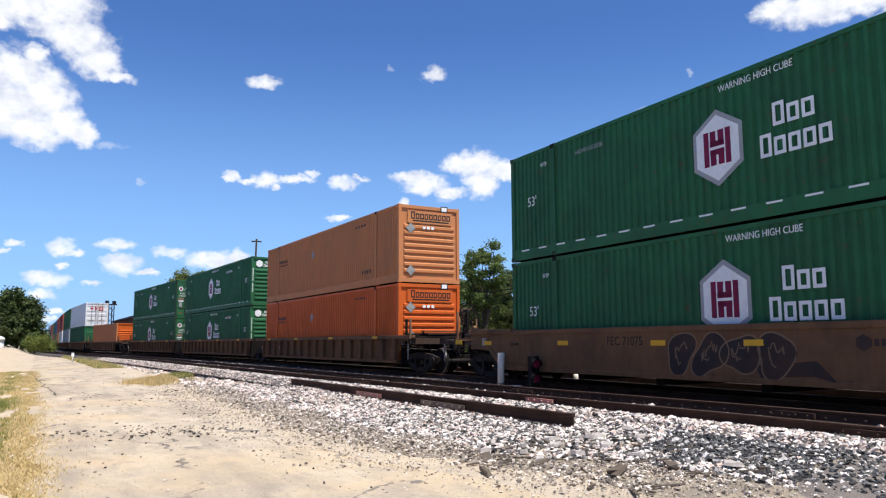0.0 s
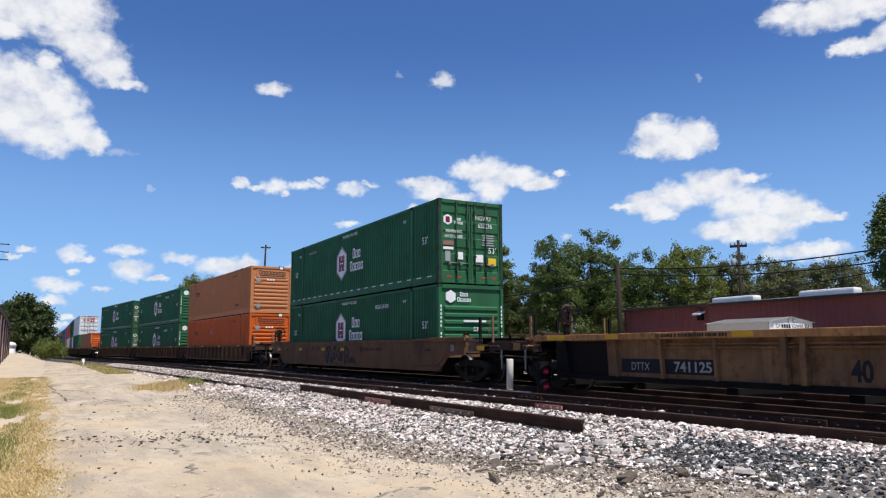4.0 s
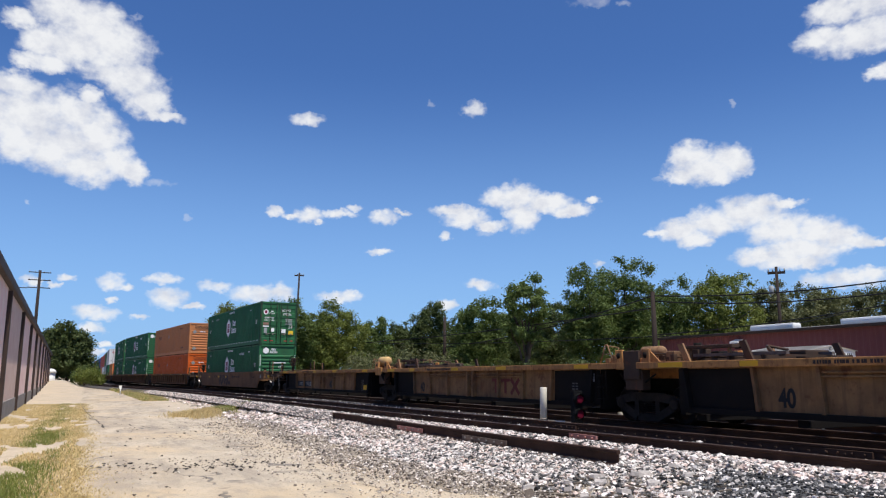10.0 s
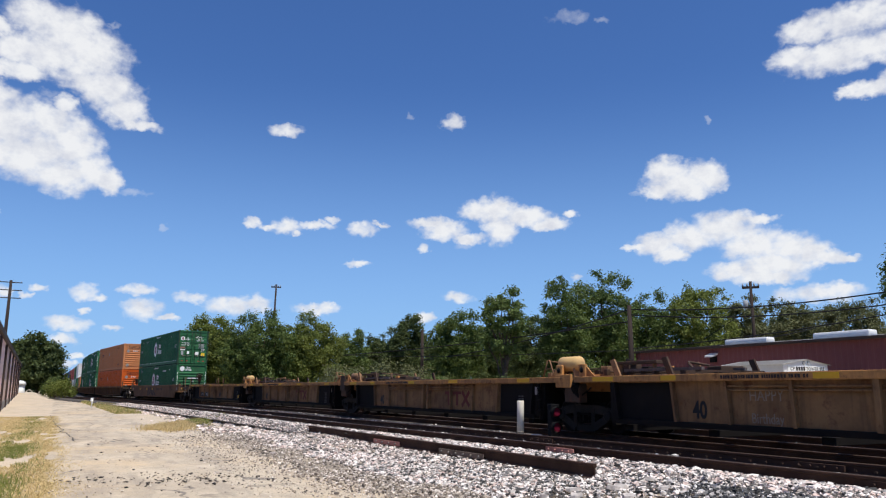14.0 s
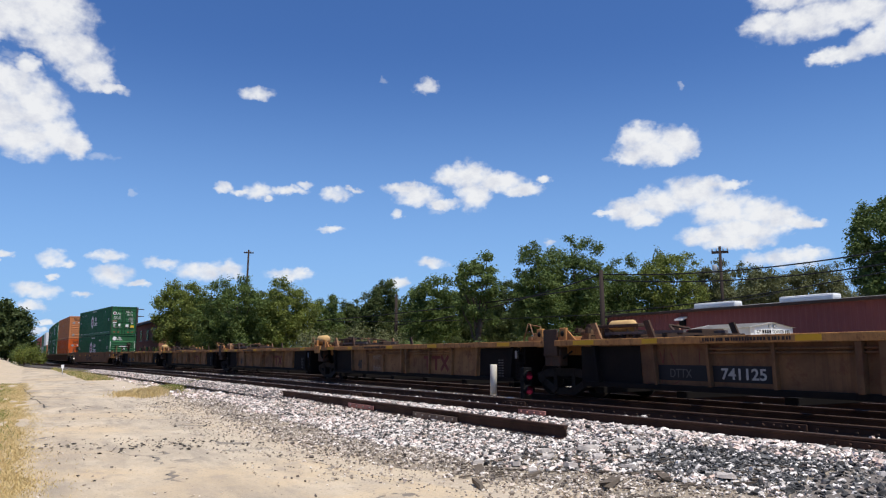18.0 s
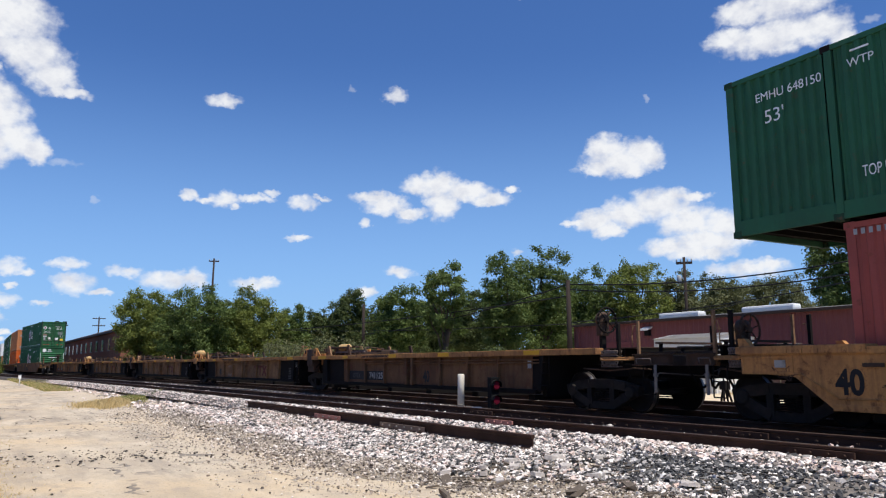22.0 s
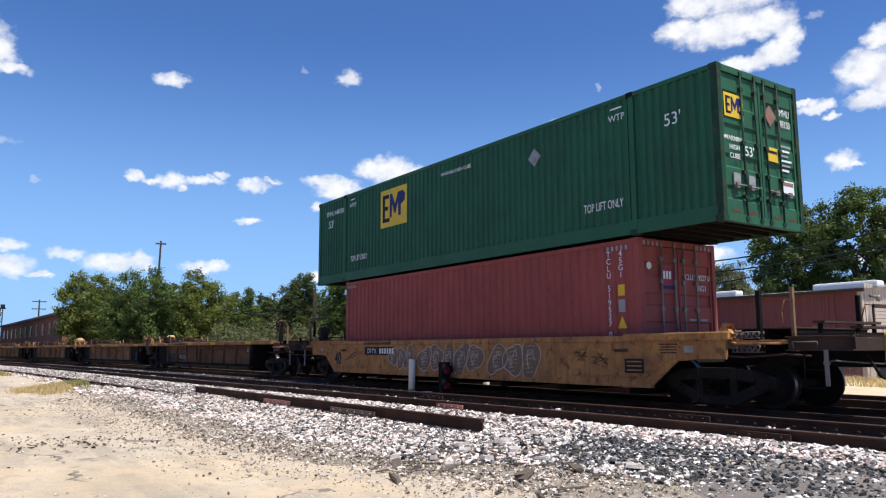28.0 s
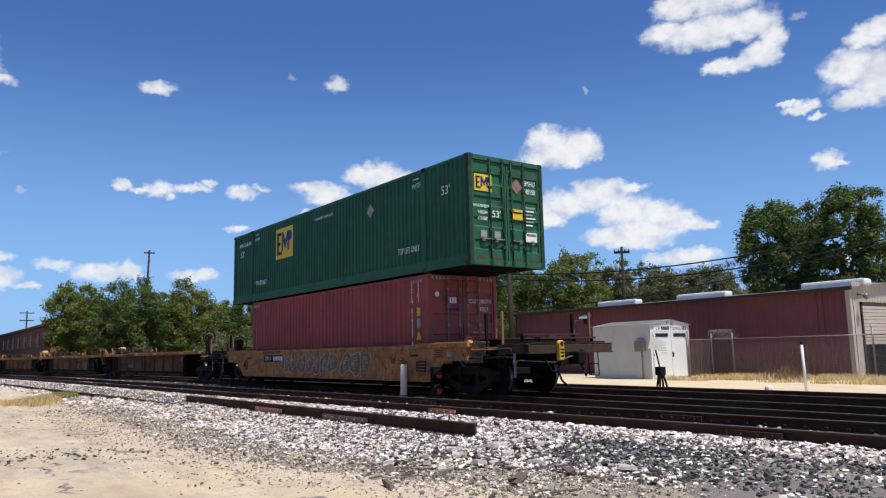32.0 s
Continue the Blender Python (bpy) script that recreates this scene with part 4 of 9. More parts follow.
def container(colour, long_box=True, width=None, doors=True, label="", end_colour=None, ribs=8):
    """A corrugated freight container, its origin in the middle of its underside; the rear end is at -y."""
    L = FT53 if long_box else FT40
    w = width or (W53 if long_box else W40)
    h, hw, hl = HC, w / 2, L / 2
    mat, end_mat = M[colour], M[end_colour or colour]
    c = tagged(new("shipping_container"), label, "container", "containers on the train")
    for s in (-1, 1):
        bm = bmesh.new()
        segs = ((-hl + 0.16, hl - 0.16),)
        if long_box:
            segs = ((-hl + 0.13, -FT40 / 2 - 0.10), (-FT40 / 2 + 0.10, FT40 / 2 - 0.10), (FT40 / 2 + 0.10, hl - 0.13))
        for a, b in segs:
            corrugated(bm, a, b, 0.30 if long_box else 0.16, h - 0.10, s * (hw - 0.012), s, 0.042 if long_box else 0.036, 0.205 if long_box else 0.25)
        part("side_panel", bm, mat, c)
        bm = bmesh.new()
        box(bm, s * hw - (0.05 if s > 0 else 0), s * hw + (0 if s > 0 else 0.05), -hl + 0.12, hl - 0.12, 0.02, 0.30 if long_box else 0.16, 0.006)
        part("bottom_rail", bm, mat, c)
        bm = bmesh.new()
        box(bm, s * hw - (0.06 if s > 0 else 0), s * hw + (0 if s > 0 else 0.06), -hl + 0.12, hl - 0.12, h - 0.10, h - 0.012, 0.006)
        part("top_rail", bm, mat, c)
        spots = [-hl, hl] + ([-FT40 / 2, FT40 / 2] if long_box else [])
        for y in spots:
            end = abs(y) == hl
            d = 0.15 if end else 0.13
            y0 = y if y == -hl else (y - d if end else y - d / 2)
            bm = bmesh.new()
            q = -0.002 if end else 0.012
            box(bm, s * hw - (0.12 if s > 0 else q), s * hw + (0.12 if s < 0 else q), y0, y0 + d, 0.11, h - 0.11, 0.01)
            part("corner_post" if end else "lifting_post", bm, M["green_grimy"] if doors and y == -hl and "green" in colour else mat, c)
            for z in (0.0, h - 0.118):
                bm = bmesh.new()
                y1 = y0 - (0.0 if end else -0.01)
                xo = s * (hw + 0.004)
                box(bm, min(xo, xo - s * 0.165), max(xo, xo - s * 0.165), y1, y1 + 0.178, z, z + 0.118, 0.014)
                part("corner_casting", bm, M["black_car"] if z and not end else (M["green_grimy"] if "green" in colour else mat), c)
    bm = bmesh.new()
    corrugated(bm, -hl + 0.12, hl - 0.12, -hw + 0.06, hw - 0.06, 0, 1, 0.02, 0.21)
    for v in bm.verts:
        v.co = Vector((v.co.z, v.co.y, h - 0.02 + v.co.x))
    part("roof", bm, mat, c)
    bm = bmesh.new()
    box(bm, -hw + 0.055, hw - 0.055, -hl + 0.1, hl - 0.1, 0.12, 0.15)
    y = -hl + 0.35
    while y < hl - 0.3:
        box(bm, -hw + 0.055, hw - 0.055, y - 0.03, y + 0.03, 0.02, 0.12)
        y += 0.40
    tagged(part("underframe", bm, M["black_car"], c), kind="stuff")
    # front end
    bm = bmesh.new()
    box(bm, -hw + 0.1, hw - 0.1, hl - 0.10, hl - 0.05, 0.1, h - 0.1)
    part("front_wall", bm, mat, c)
    for z0, z1 in ((0.012, 0.16), (h - 0.14, h - 0.012)):
        for y0 in (-hl + 0.005, hl - 0.105):
            bm = bmesh.new()
            box(bm, -hw + 0.1, hw - 0.1, y0, y0 + 0.10, z0, z1, 0.008)
            part("end_sill" if z0 < 1 else "end_header", bm, end_mat, c)
    if doors:
        for s in (-1, 1):
            bm = bmesh.new()
            x0, x1 = (-hw + 0.125, -0.012) if s < 0 else (0.012, hw - 0.125)
            y = -hl + 0.045
            prof = [(0.17, 0.0), (0.42, 0.0), (0.46, 0.035), (0.64, 0.035), (0.68, 0.0), (1.0, 0.0), (1.04, 0.035), (1.22, 0.035), (1.26, 0.0), (1.56, 0.0), (1.6, 0.035), (1.78, 0.035), (1.82, 0.0),
                    (2.14, 0.0), (2.18, 0.035), (2.4, 0.035), (2.44, 0.0), (h - 0.15, 0.0)]
            rows = [(bm.verts.new((x0 + 0.05, y + d, z)), bm.verts.new((x1 - 0.05, y + d, z))) for z, d in prof]
            for a, b in zip(rows, rows[1:]):
                bm.faces.new((a[0], a[1], b[1], b[0]))
            box(bm, x0, x0 + 0.06, y - 0.012, y + 0.05, 0.165, h - 0.145, 0.006)
            box(bm, x1 - 0.06, x1, y - 0.012, y + 0.05, 0.165, h - 0.145, 0.006)
            box(bm, x0, x1, y + 0.03, y + 0.06, 0.165, h - 0.145)
            d = part("door", bm, end_mat, c)
            for k in ((0.5, 0.88) if s < 0 else (0.12, 0.5)):
                x = x0 + (x1 - x0) * k
                bm = bmesh.new()
                tube(bm, (x, y - 0.045, 0.06), (x, y - 0.045, h - 0.04), 0.019, 8)
                for z in (0.10, 0.5, 0.95, 1.5, 2.05, 2.5, h - 0.10):
                    box(bm, x - 0.045, x + 0.045, y - 0.062, y + 0.0, z - 0.035, z + 0.035)
                part("lock_rod", bm, M[{"green": "green_grimy", "green_b": "green_grimy"}.get(colour, "galvanised")], d)
                bm = bmesh.new()
                tube(bm, (x, y - 0.06, 0.70), (x + 0.30 * s, y - 0.065, 0.68), 0.016, 6)
                box(bm, x + 0.26 * s - 0.05, x + 0.26 * s + 0.05, y - 0.07, y - 0.01, 0.63, 0.73)
                part("door_handle", bm, M["galvanised"], d)
            for z in (0.35, 0.95, 1.6, 2.2, 2.6):
                bm = bmesh.new()
                xx = x0 - 0.05 if s < 0 else x1 + 0.05
                box(bm, xx - 0.06, xx + 0.06, y - 0.03, y + 0.01, z - 0.05, z + 0.05, 0.008)
                part("hinge", bm, end_mat, d)
    else:
        # ribbed end: flat frame with pressed horizontal ribs
        bm = bmesh.new()
        y = -hl + 0.03
        z = 0.34
        box(bm, -hw + 0.12, hw - 0.12, y + 0.03, y + 0.06, 0.15, h - 0.14)
        part("end_wall", bm, end_mat, c)
        bm = bmesh.new()
        a = [bm.verts.new(p) for p in ((-hw + 0.22, 0.03, 0), (hw - 0.22, 0.03, 0), (hw - 0.22, 0.03, 0.17), (-hw + 0.22, 0.03, 0.17))]
        b = [bm.verts.new(p) for p in ((-hw + 0.25, -0.025, 0.035), (hw - 0.25, -0.025, 0.035), (hw - 0.25, -0.025, 0.12), (-hw + 0.25, -0.025, 0.12))]
        bm.faces.new(b)
        for i in range(4):
            bm.faces.new((a[i], a[(i + 1) % 4], b[(i + 1) % 4], b[i]))
        bmesh.ops.recalc_face_normals(bm, faces=bm.faces[:])
        me = mesh_of("end_rib", bm, end_mat)
        for i in range(ribs):
            o = new("end_rib", me)
            o.parent, o.matrix_basis = c, pose(0, y, (0.36 + i * 0.235) if ribs == 8 else (0.26 + i * 0.31))
    return c


def load(c, u_rear, level, lateral=0.0, length=FT53):
    """Set a container in a car: u_rear is its rear end along the train."""
    MOVERS.append((c, u_rear + length / 2, lateral, RAIL_Z + 0.30 + level * (HC + 0.03)))
    return c


def wheelset(car, y):
    """Two wheels on an axle, as one turning part of its car."""
    bm = bmesh.new()
    tube(bm, (-1.0, 0, 0), (1.0, 0, 0), 0.075, 10)
    for s in (-1, 1):
        lathe(bm, False, [(s * 0.675, 0.445), (s * 0.70, 0.452), (s * 0.712, 0.42), (s * 0.80, 0.415), (s * 0.806, 0.37), (s * 0.77, 0.35), (s * 0.76, 0.16), (s * 0.83, 0.13), (s * 0.83, 0.05)], 28)
        for a in range(5):       # dished plate marks make the turning visible
            q = a * math.tau / 5
            box(bm, s * 0.765 - 0.015, s * 0.765 + 0.015, 0.25 * math.cos(q) - 0.02, 0.25 * math.cos(q) + 0.02, 0.25 * math.sin(q) - 0.02, 0.25 * math.sin(q) + 0.02)
    w = part("wheelset", bm, M["wheel_steel"], car)
    w.matrix_basis = pose(0, y, 0.42)
    for s in (-1, 1):
        bm = bmesh.new()
        lathe(bm, False, [(s * 0.713, 0.4205), (s * 0.8, 0.4165)], 28)
        bmesh.ops.delete(bm, geom=[f for f in bm.faces if len(f.verts) > 4], context="FACES")
        part("tread", bm, M["tread"], w, "bright worn wheel tread")
    WHEELS.append((w, y))
    return w


TRUCKS = {}


def truck(car, y):
    """A three-piece freight truck: side frames, springs, bolster and two wheelsets."""
    if not TRUCKS:
        bm = bmesh.new()
        def bar(p, q, wd, half_depth):
            p, q = Vector((0, *p)), Vector((0, *q))
            d = (q - p).normalized()
            nrm = Vector((0, -d.z, d.y)) * wd / 2
            prism(bm, [((p + nrm).y, (p + nrm).z), ((q + nrm).y, (q + nrm).z), ((q - nrm).y, (q - nrm).z), ((p - nrm).y, (p - nrm).z)], -half_depth, half_depth)

        for step, (a, b, wd) in enumerate((((-1.1, 0.45), (-0.7, 0.55), 0.20), ((-0.74, 0.54), (-0.34, 0.59), 0.19), ((-0.4, 0.59), (0.4, 0.59), 0.19), ((0.34, 0.59), (0.74, 0.54), 0.19), ((0.7, 0.55), (1.1, 0.45), 0.20),
                         ((-0.98, 0.44), (-0.34, 0.13), 0.18), ((0.98, 0.44), (0.34, 0.13), 0.18), ((-0.42, 0.13), (0.42, 0.13), 0.16), ((-0.34, 0.14), (-0.34, 0.6), 0.14), ((0.34, 0.14), (0.34, 0.6), 0.14))):
            bar(a, b, wd, 0.055 + 0.0045 * (step * 3 % 10))
        for s in (-1, 1):
            lathe(bm, False, [(-0.11, 0.10), (-0.10, 0.135), (0.06, 0.135), (0.08, 0.12)], 14, (0, s * 0.89, 0.43))
        TRUCKS["frame"] = mesh_of("side_frame", bm, M["truck_cast"])
        bm = bmesh.new()
        for k in (-0.18, 0.0, 0.18):
            z = 0.20
            while z < 0.44:
                tube(bm, (0, k, z), (0, k, z + 0.022), 0.078, 10)
                z += 0.042
        TRUCKS["spring"] = mesh_of("spring_nest", bm, M["black_car"])
        bm = bmesh.new()
        box(bm, -1.05, 1.05, -0.18, 0.18, 0.44, 0.62, 0.02)
        TRUCKS["bolster"] = mesh_of("truck_bolster", bm, M["black_car"])
    for s in (-1, 1):
        for key in ("frame", "spring"):
            o = tagged(new(TRUCKS[key].name, TRUCKS[key]), kind="stuff" if key == "spring" else "")
            o.parent, o.matrix_basis = car, pose(s * 0.99, y, 0)
    o = new("truck_bolster", TRUCKS["bolster"])
    o.parent, o.matrix_basis = car, pose(0, y, 0)
    for d in (-0.89, 0.89):
        wheelset(car, y + d)


def coupler(car, y, s):
    bm = bmesh.new()
    box(bm, -0.07, 0.07, min(y, y + s * 0.3), max(y, y + s * 0.3), 0.80, 0.95, 0.015)
    box(bm, -0.14, 0.12, min(y + s * 0.14, y + s * 0.43), max(y + s * 0.14, y + s * 0.43), 0.74, 1.02, 0.04)
    tube(bm, (0.06, y + s * 0.34, 0.70), (0.06, y + s * 0.34, 1.06), 0.045, 8)
    part("coupler", bm, M["black_car"], car)
    bm = bmesh.new()
    pts = [(0.25, y + s * 0.10, 0.78), (0.28, y + s * 0.18, 0.58), (0.26, y + s * 0.26, 0.46), (0.18, y + s * 0.36, 0.5)]
    for a, b in zip(pts, pts[1:]):
        tube(bm, a, b, 0.025, 7)
    part("brake_hose", bm, M["black_car"], car)


def brake_wheel(car, x, y, z, mat="black_car"):
    """A hand brake: spoked wheel, gear housing behind it, and its post."""
    bm = bmesh.new()
    n = 20
    for i in range(n):
        a, b = i * math.tau / n, (i + 1) * math.tau / n
        tube(bm, (x + 0.28 * math.cos(a), y, z + 0.28 * math.sin(a)), (x + 0.28 * math.cos(b), y, z + 0.28 * math.sin(b)), 0.022, 6)
    for i in range(3):
        a = i * math.pi / 3 + 0.3
        tube(bm, (x - 0.26 * math.cos(a), y, z - 0.26 * math.sin(a)), (x + 0.26 * math.cos(a), y, z + 0.26 * math.sin(a)), 0.012, 5)
    lathe(bm, True, [(-0.03, 0.05), (0.04, 0.06), (0.10, 0.04)], 10, (x, y, z))
    w = part("brake_wheel", bm, M[mat], car)
    bm = bmesh.new()
    lathe(bm, True, [(0.07, 0.10), (0.09, 0.17), (0.20, 0.17), (0.24, 0.12)], 14, (x, y, z + 0.02))
    box(bm, x - 0.13, x + 0.13, y + 0.08, y + 0.22, z - 0.34, z + 0.02, 0.02)
    tube(bm, (x + 0.1, y + 0.15, z + 0.1), (x + 0.26, y + 0.15, z + 0.2), 0.018, 6)
    part("brake_housing", bm, M["rust_plate" if mat == "black_car" else mat], w)
    bm = bmesh.new()
    box(bm, x - 0.06, x + 0.06, y + 0.12, y + 0.20, 1.1, z - 0.3)
    tube(bm, (x + 0.09, y + 0.16, 1.1), (x + 0.09, y + 0.16, z - 0.2), 0.014, 6)
    part("brake_post", bm, M["black_car"], w)


def bent(bm, pts, r=0.014):
    for a, b in zip(pts, pts[1:]):
        tube(bm, a, b, r, 6)


def zigzag(bm, x, y0, y1, z0, z1, n, r=0.012):
    """A serrated tread seen from the side: bars that go up and down between two edges."""
    bent(bm, [(x, y0, z0), (x, y1, z0)], r)
    bent(bm, [(x, y0, z1), (x, y1, z1)], r)
    bent(bm, [(x, y0 + (y1 - y0) * i / n, z1 if i % 2 else z0) for i in range(n + 1)], r)


def end_platform(car, y_in, y_out, paint, s, tall=False, patch=False):
    """The open end over a truck: sills, serrated treads, deck plates, gratings, posts, grab irons, steps, hoses and the cut lever."""
    L = abs(y_out - y_in)

    def at(q):
        return y_in + s * q * L

    def slab(name, x0, x1, q0, q1, z0, z1, mat, bevel=0.0):
        bm = bmesh.new()
        ya, yb = sorted((at(q0), at(q1)))
        box(bm, x0, x1, ya, yb, z0, z1, bevel)
        return part(name, bm, M[mat], car)

    slab("centre_sill", -0.33, 0.33, -0.4, 1.0, 0.72, 1.02, "black_car", 0.015)
    slab("end_beam", -1.38, 1.38, 1 - 0.14 / L, 1.0, 0.98, 1.18, "rust_plate", 0.012)
    slab("deck_plate", -1.25, 1.25, 0.02, 0.5, 1.335, 1.36, "rust_plate", 0.006)
    for q in (0.06, 0.26, 0.47):
        slab("deck_bearer", -1.2, 1.2, q, q + 0.05 / L, 1.02, 1.335, "black_car")
    for sx in (-1, 1):
        x = sx * 1.38
        xa, xb = sorted((x - sx * 0.02, x + sx * 0.05))
        # channel beam with flanges
        b = slab("side_beam", min(x, x - sx * 0.02), max(x, x - sx * 0.02), 0.5, 1.0, 1.0, 1.19, "rust_plate")
        for z in (0.985, 1.19):
            bm = bmesh.new()
            ya, yb = sorted((at(0.49), at(1.0)))
            box(bm, xa, xb, ya, yb, z, z + 0.022, 0.004)
            part("beam_flange", bm, M["rust_plate"], b)
        for z0, z1 in ((0.96, 1.07), (1.19, 1.29)):
            bm = bmesh.new()
            y0, y1 = at(0.02), at(0.27)
            zigzag(bm, x, y0, y1, z0, z1, 11, 0.013)
            zigzag(bm, x - sx * 0.12, y0, y1, z0, z1, 11, 0.013)
            part("serrated_tread", bm, M["tread_plate"], car)
        slab("tread_bearer", min(x, x - sx * 0.1), max(x, x - sx * 0.1), 0.0, 0.5, 1.09, 1.16, paint, 0.012)
        bm = bmesh.new()
        bent(bm, [(x + sx * 0.05, at(0.04), 1.12), (x + sx * 0.06, at(0.08), 1.10), (x + sx * 0.06, at(0.46), 1.10), (x, at(0.5), 1.14)], 0.02)
        part("grab_iron", bm, M[paint], car)
        bm = bmesh.new()
        bent(bm, [(x + sx * 0.03, at(0.55), 1.02), (x + sx * 0.06, at(0.55), 1.12), (x + sx * 0.06, at(0.74), 1.12), (x + sx * 0.03, at(0.74), 1.02)], 0.013)
        part("grab_iron", bm, M["tread_plate"], car)
        # posts: a dark one and a rusty one
        h = 1.97 if tall else 1.86
        for q, mt, w, top in ((0.25, "black_car", 0.035, h), (0.53, "rusty_tan", 0.028, h + 0.02)):
            bm = bmesh.new()
            yy = at(q if sx < 0 else q + 0.16)
            xx = sx * 1.30
            box(bm, xx - w, xx + w, yy - w, yy + w, 0.98, top, 0.006)
            box(bm, xx - w - 0.02, xx + w + 0.02, yy - w - 0.02, yy + w + 0.02, 0.98, 1.05)
            part("post", bm, M[mt], car)
        bm = bmesh.new()
        bent(bm, [(sx * 1.30, at(0.53), 1.78), (sx * 1.30, at(0.47), 1.80), (sx * 1.30, at(0.44), 1.6), (sx * 1.30, at(0.45), 1.36)], 0.011)
        part("handrail", bm, M["rusty_tan"], car)
        # hanging step
        bm = bmesh.new()
        y0, y1 = at(0.62), at(0.62) + s * 0.32
        if L < 1.4:
            y0, y1 = at(0.3), at(0.3) + s * 0.3
        bent(bm, [(x, y0, 1.0), (x + sx * 0.03, y0, 0.42), (x + sx * 0.03, y1, 0.42), (x, y1, 1.0)], 0.014)
        bent(bm, [(x + sx * 0.03, y0, 0.70), (x + sx * 0.03, y1, 0.70)], 0.012)
        part("sill_step", bm, M["black_car"], car)
    # cut lever on the near corner
    bm = bmesh.new()
    yl = at(0.80 if L > 1.4 else 0.6)
    box(bm, -1.45, -1.425, yl - 0.03, yl + 0.03, 0.46, 1.0)
    tube(bm, (-1.47, yl, 0.80), (-1.40, yl, 0.80), 0.04, 8)
    part("lever_bracket", bm, M["galvanised"], car)
    bm = bmesh.new()
    bent(bm, [(-1.44, yl, 0.80), (-1.40, yl + s * 0.08, 0.84), (-0.55, y_out - s * 0.02, 0.78), (-0.2, y_out + s * 0.2, 0.92)], 0.015)
    part("uncoupling_lever", bm, M["tread_plate"], car)
    bm = bmesh.new()
    ya, yb = sorted((at(0.52), at(0.97)))
    for i in range(28):
        x = -1.24 + i * 0.09
        box(bm, x, x + 0.022, ya, yb, 1.225, 1.255)
    for y in np.arange(ya + 0.05, yb, 0.22):
        box(bm, -1.25, 1.25, y - 0.012, y + 0.012, 1.212, 1.245)
    tagged(part("walkway_grating", bm, M["rust_plate"], car), kind="stuff")
    for q, z in ((0.62, 1.44), (0.9, 1.34)):
        slab("crossover_step", -0.9, 0.95, q - 0.1 / L, q + 0.1 / L, z - 0.02, z + 0.02, "rust_plate")
        for x in (-0.85, 0.9):
            slab("step_leg", x - 0.025, x + 0.025, q - 0.03 / L, q + 0.03 / L, 1.25, z - 0.02, "black_car")
    for x, dz in ((-0.75, 0.05),):
        bm = bmesh.new()
        bent(bm, [(x, at(0.9), 1.0), (x - 0.04, at(0.96), 0.78 + dz), (x + 0.05, at(1.0), 0.55 + dz), (x + 0.18, at(1.02), 0.50 + dz), (x + 0.3, at(1.03), 0.66)], 0.022)
        part("air_hose", bm, M["black_car"], car)
    bm = bmesh.new()
    bent(bm, [(-1.30, at(-0.3), 0.92), (-1.30, at(0.1), 0.88), (-1.28, at(0.45), 0.93), (-1.1, at(0.6), 0.90)], 0.02)
    part("train_line_pipe", bm, M["rust_plate"], car)
    bm = bmesh.new()
    lathe(bm, True, [(-0.26, 0.05), (-0.24, 0.11), (0.20, 0.11), (0.24, 0.05)], 14, (-0.85, at(0.3), 0.86))
    part("brake_cylinder", bm, M["black_car"], car)
    if patch:
        shape("yellow_patch", rect(0.40, 0.14), M["safety_yellow"], on_near(-1.47, at(0.36), 1.05), car, 0.01, "bright yellow reflective plate")


def floor_beams(car, well, n):
    bm = bmesh.new()
    box(bm, -1.29, 1.29, -0.12, 0.12, 0.16, 0.29, 0.01)
    me = mesh_of("well_floor_beam", bm, M["black_car"])
    for y in np.linspace(-well / 2 + 0.4, well / 2 - 0.4, n):
        o = new("well_floor_beam", me)
        o.parent, o.matrix_basis = car, pose(0, y, 0)


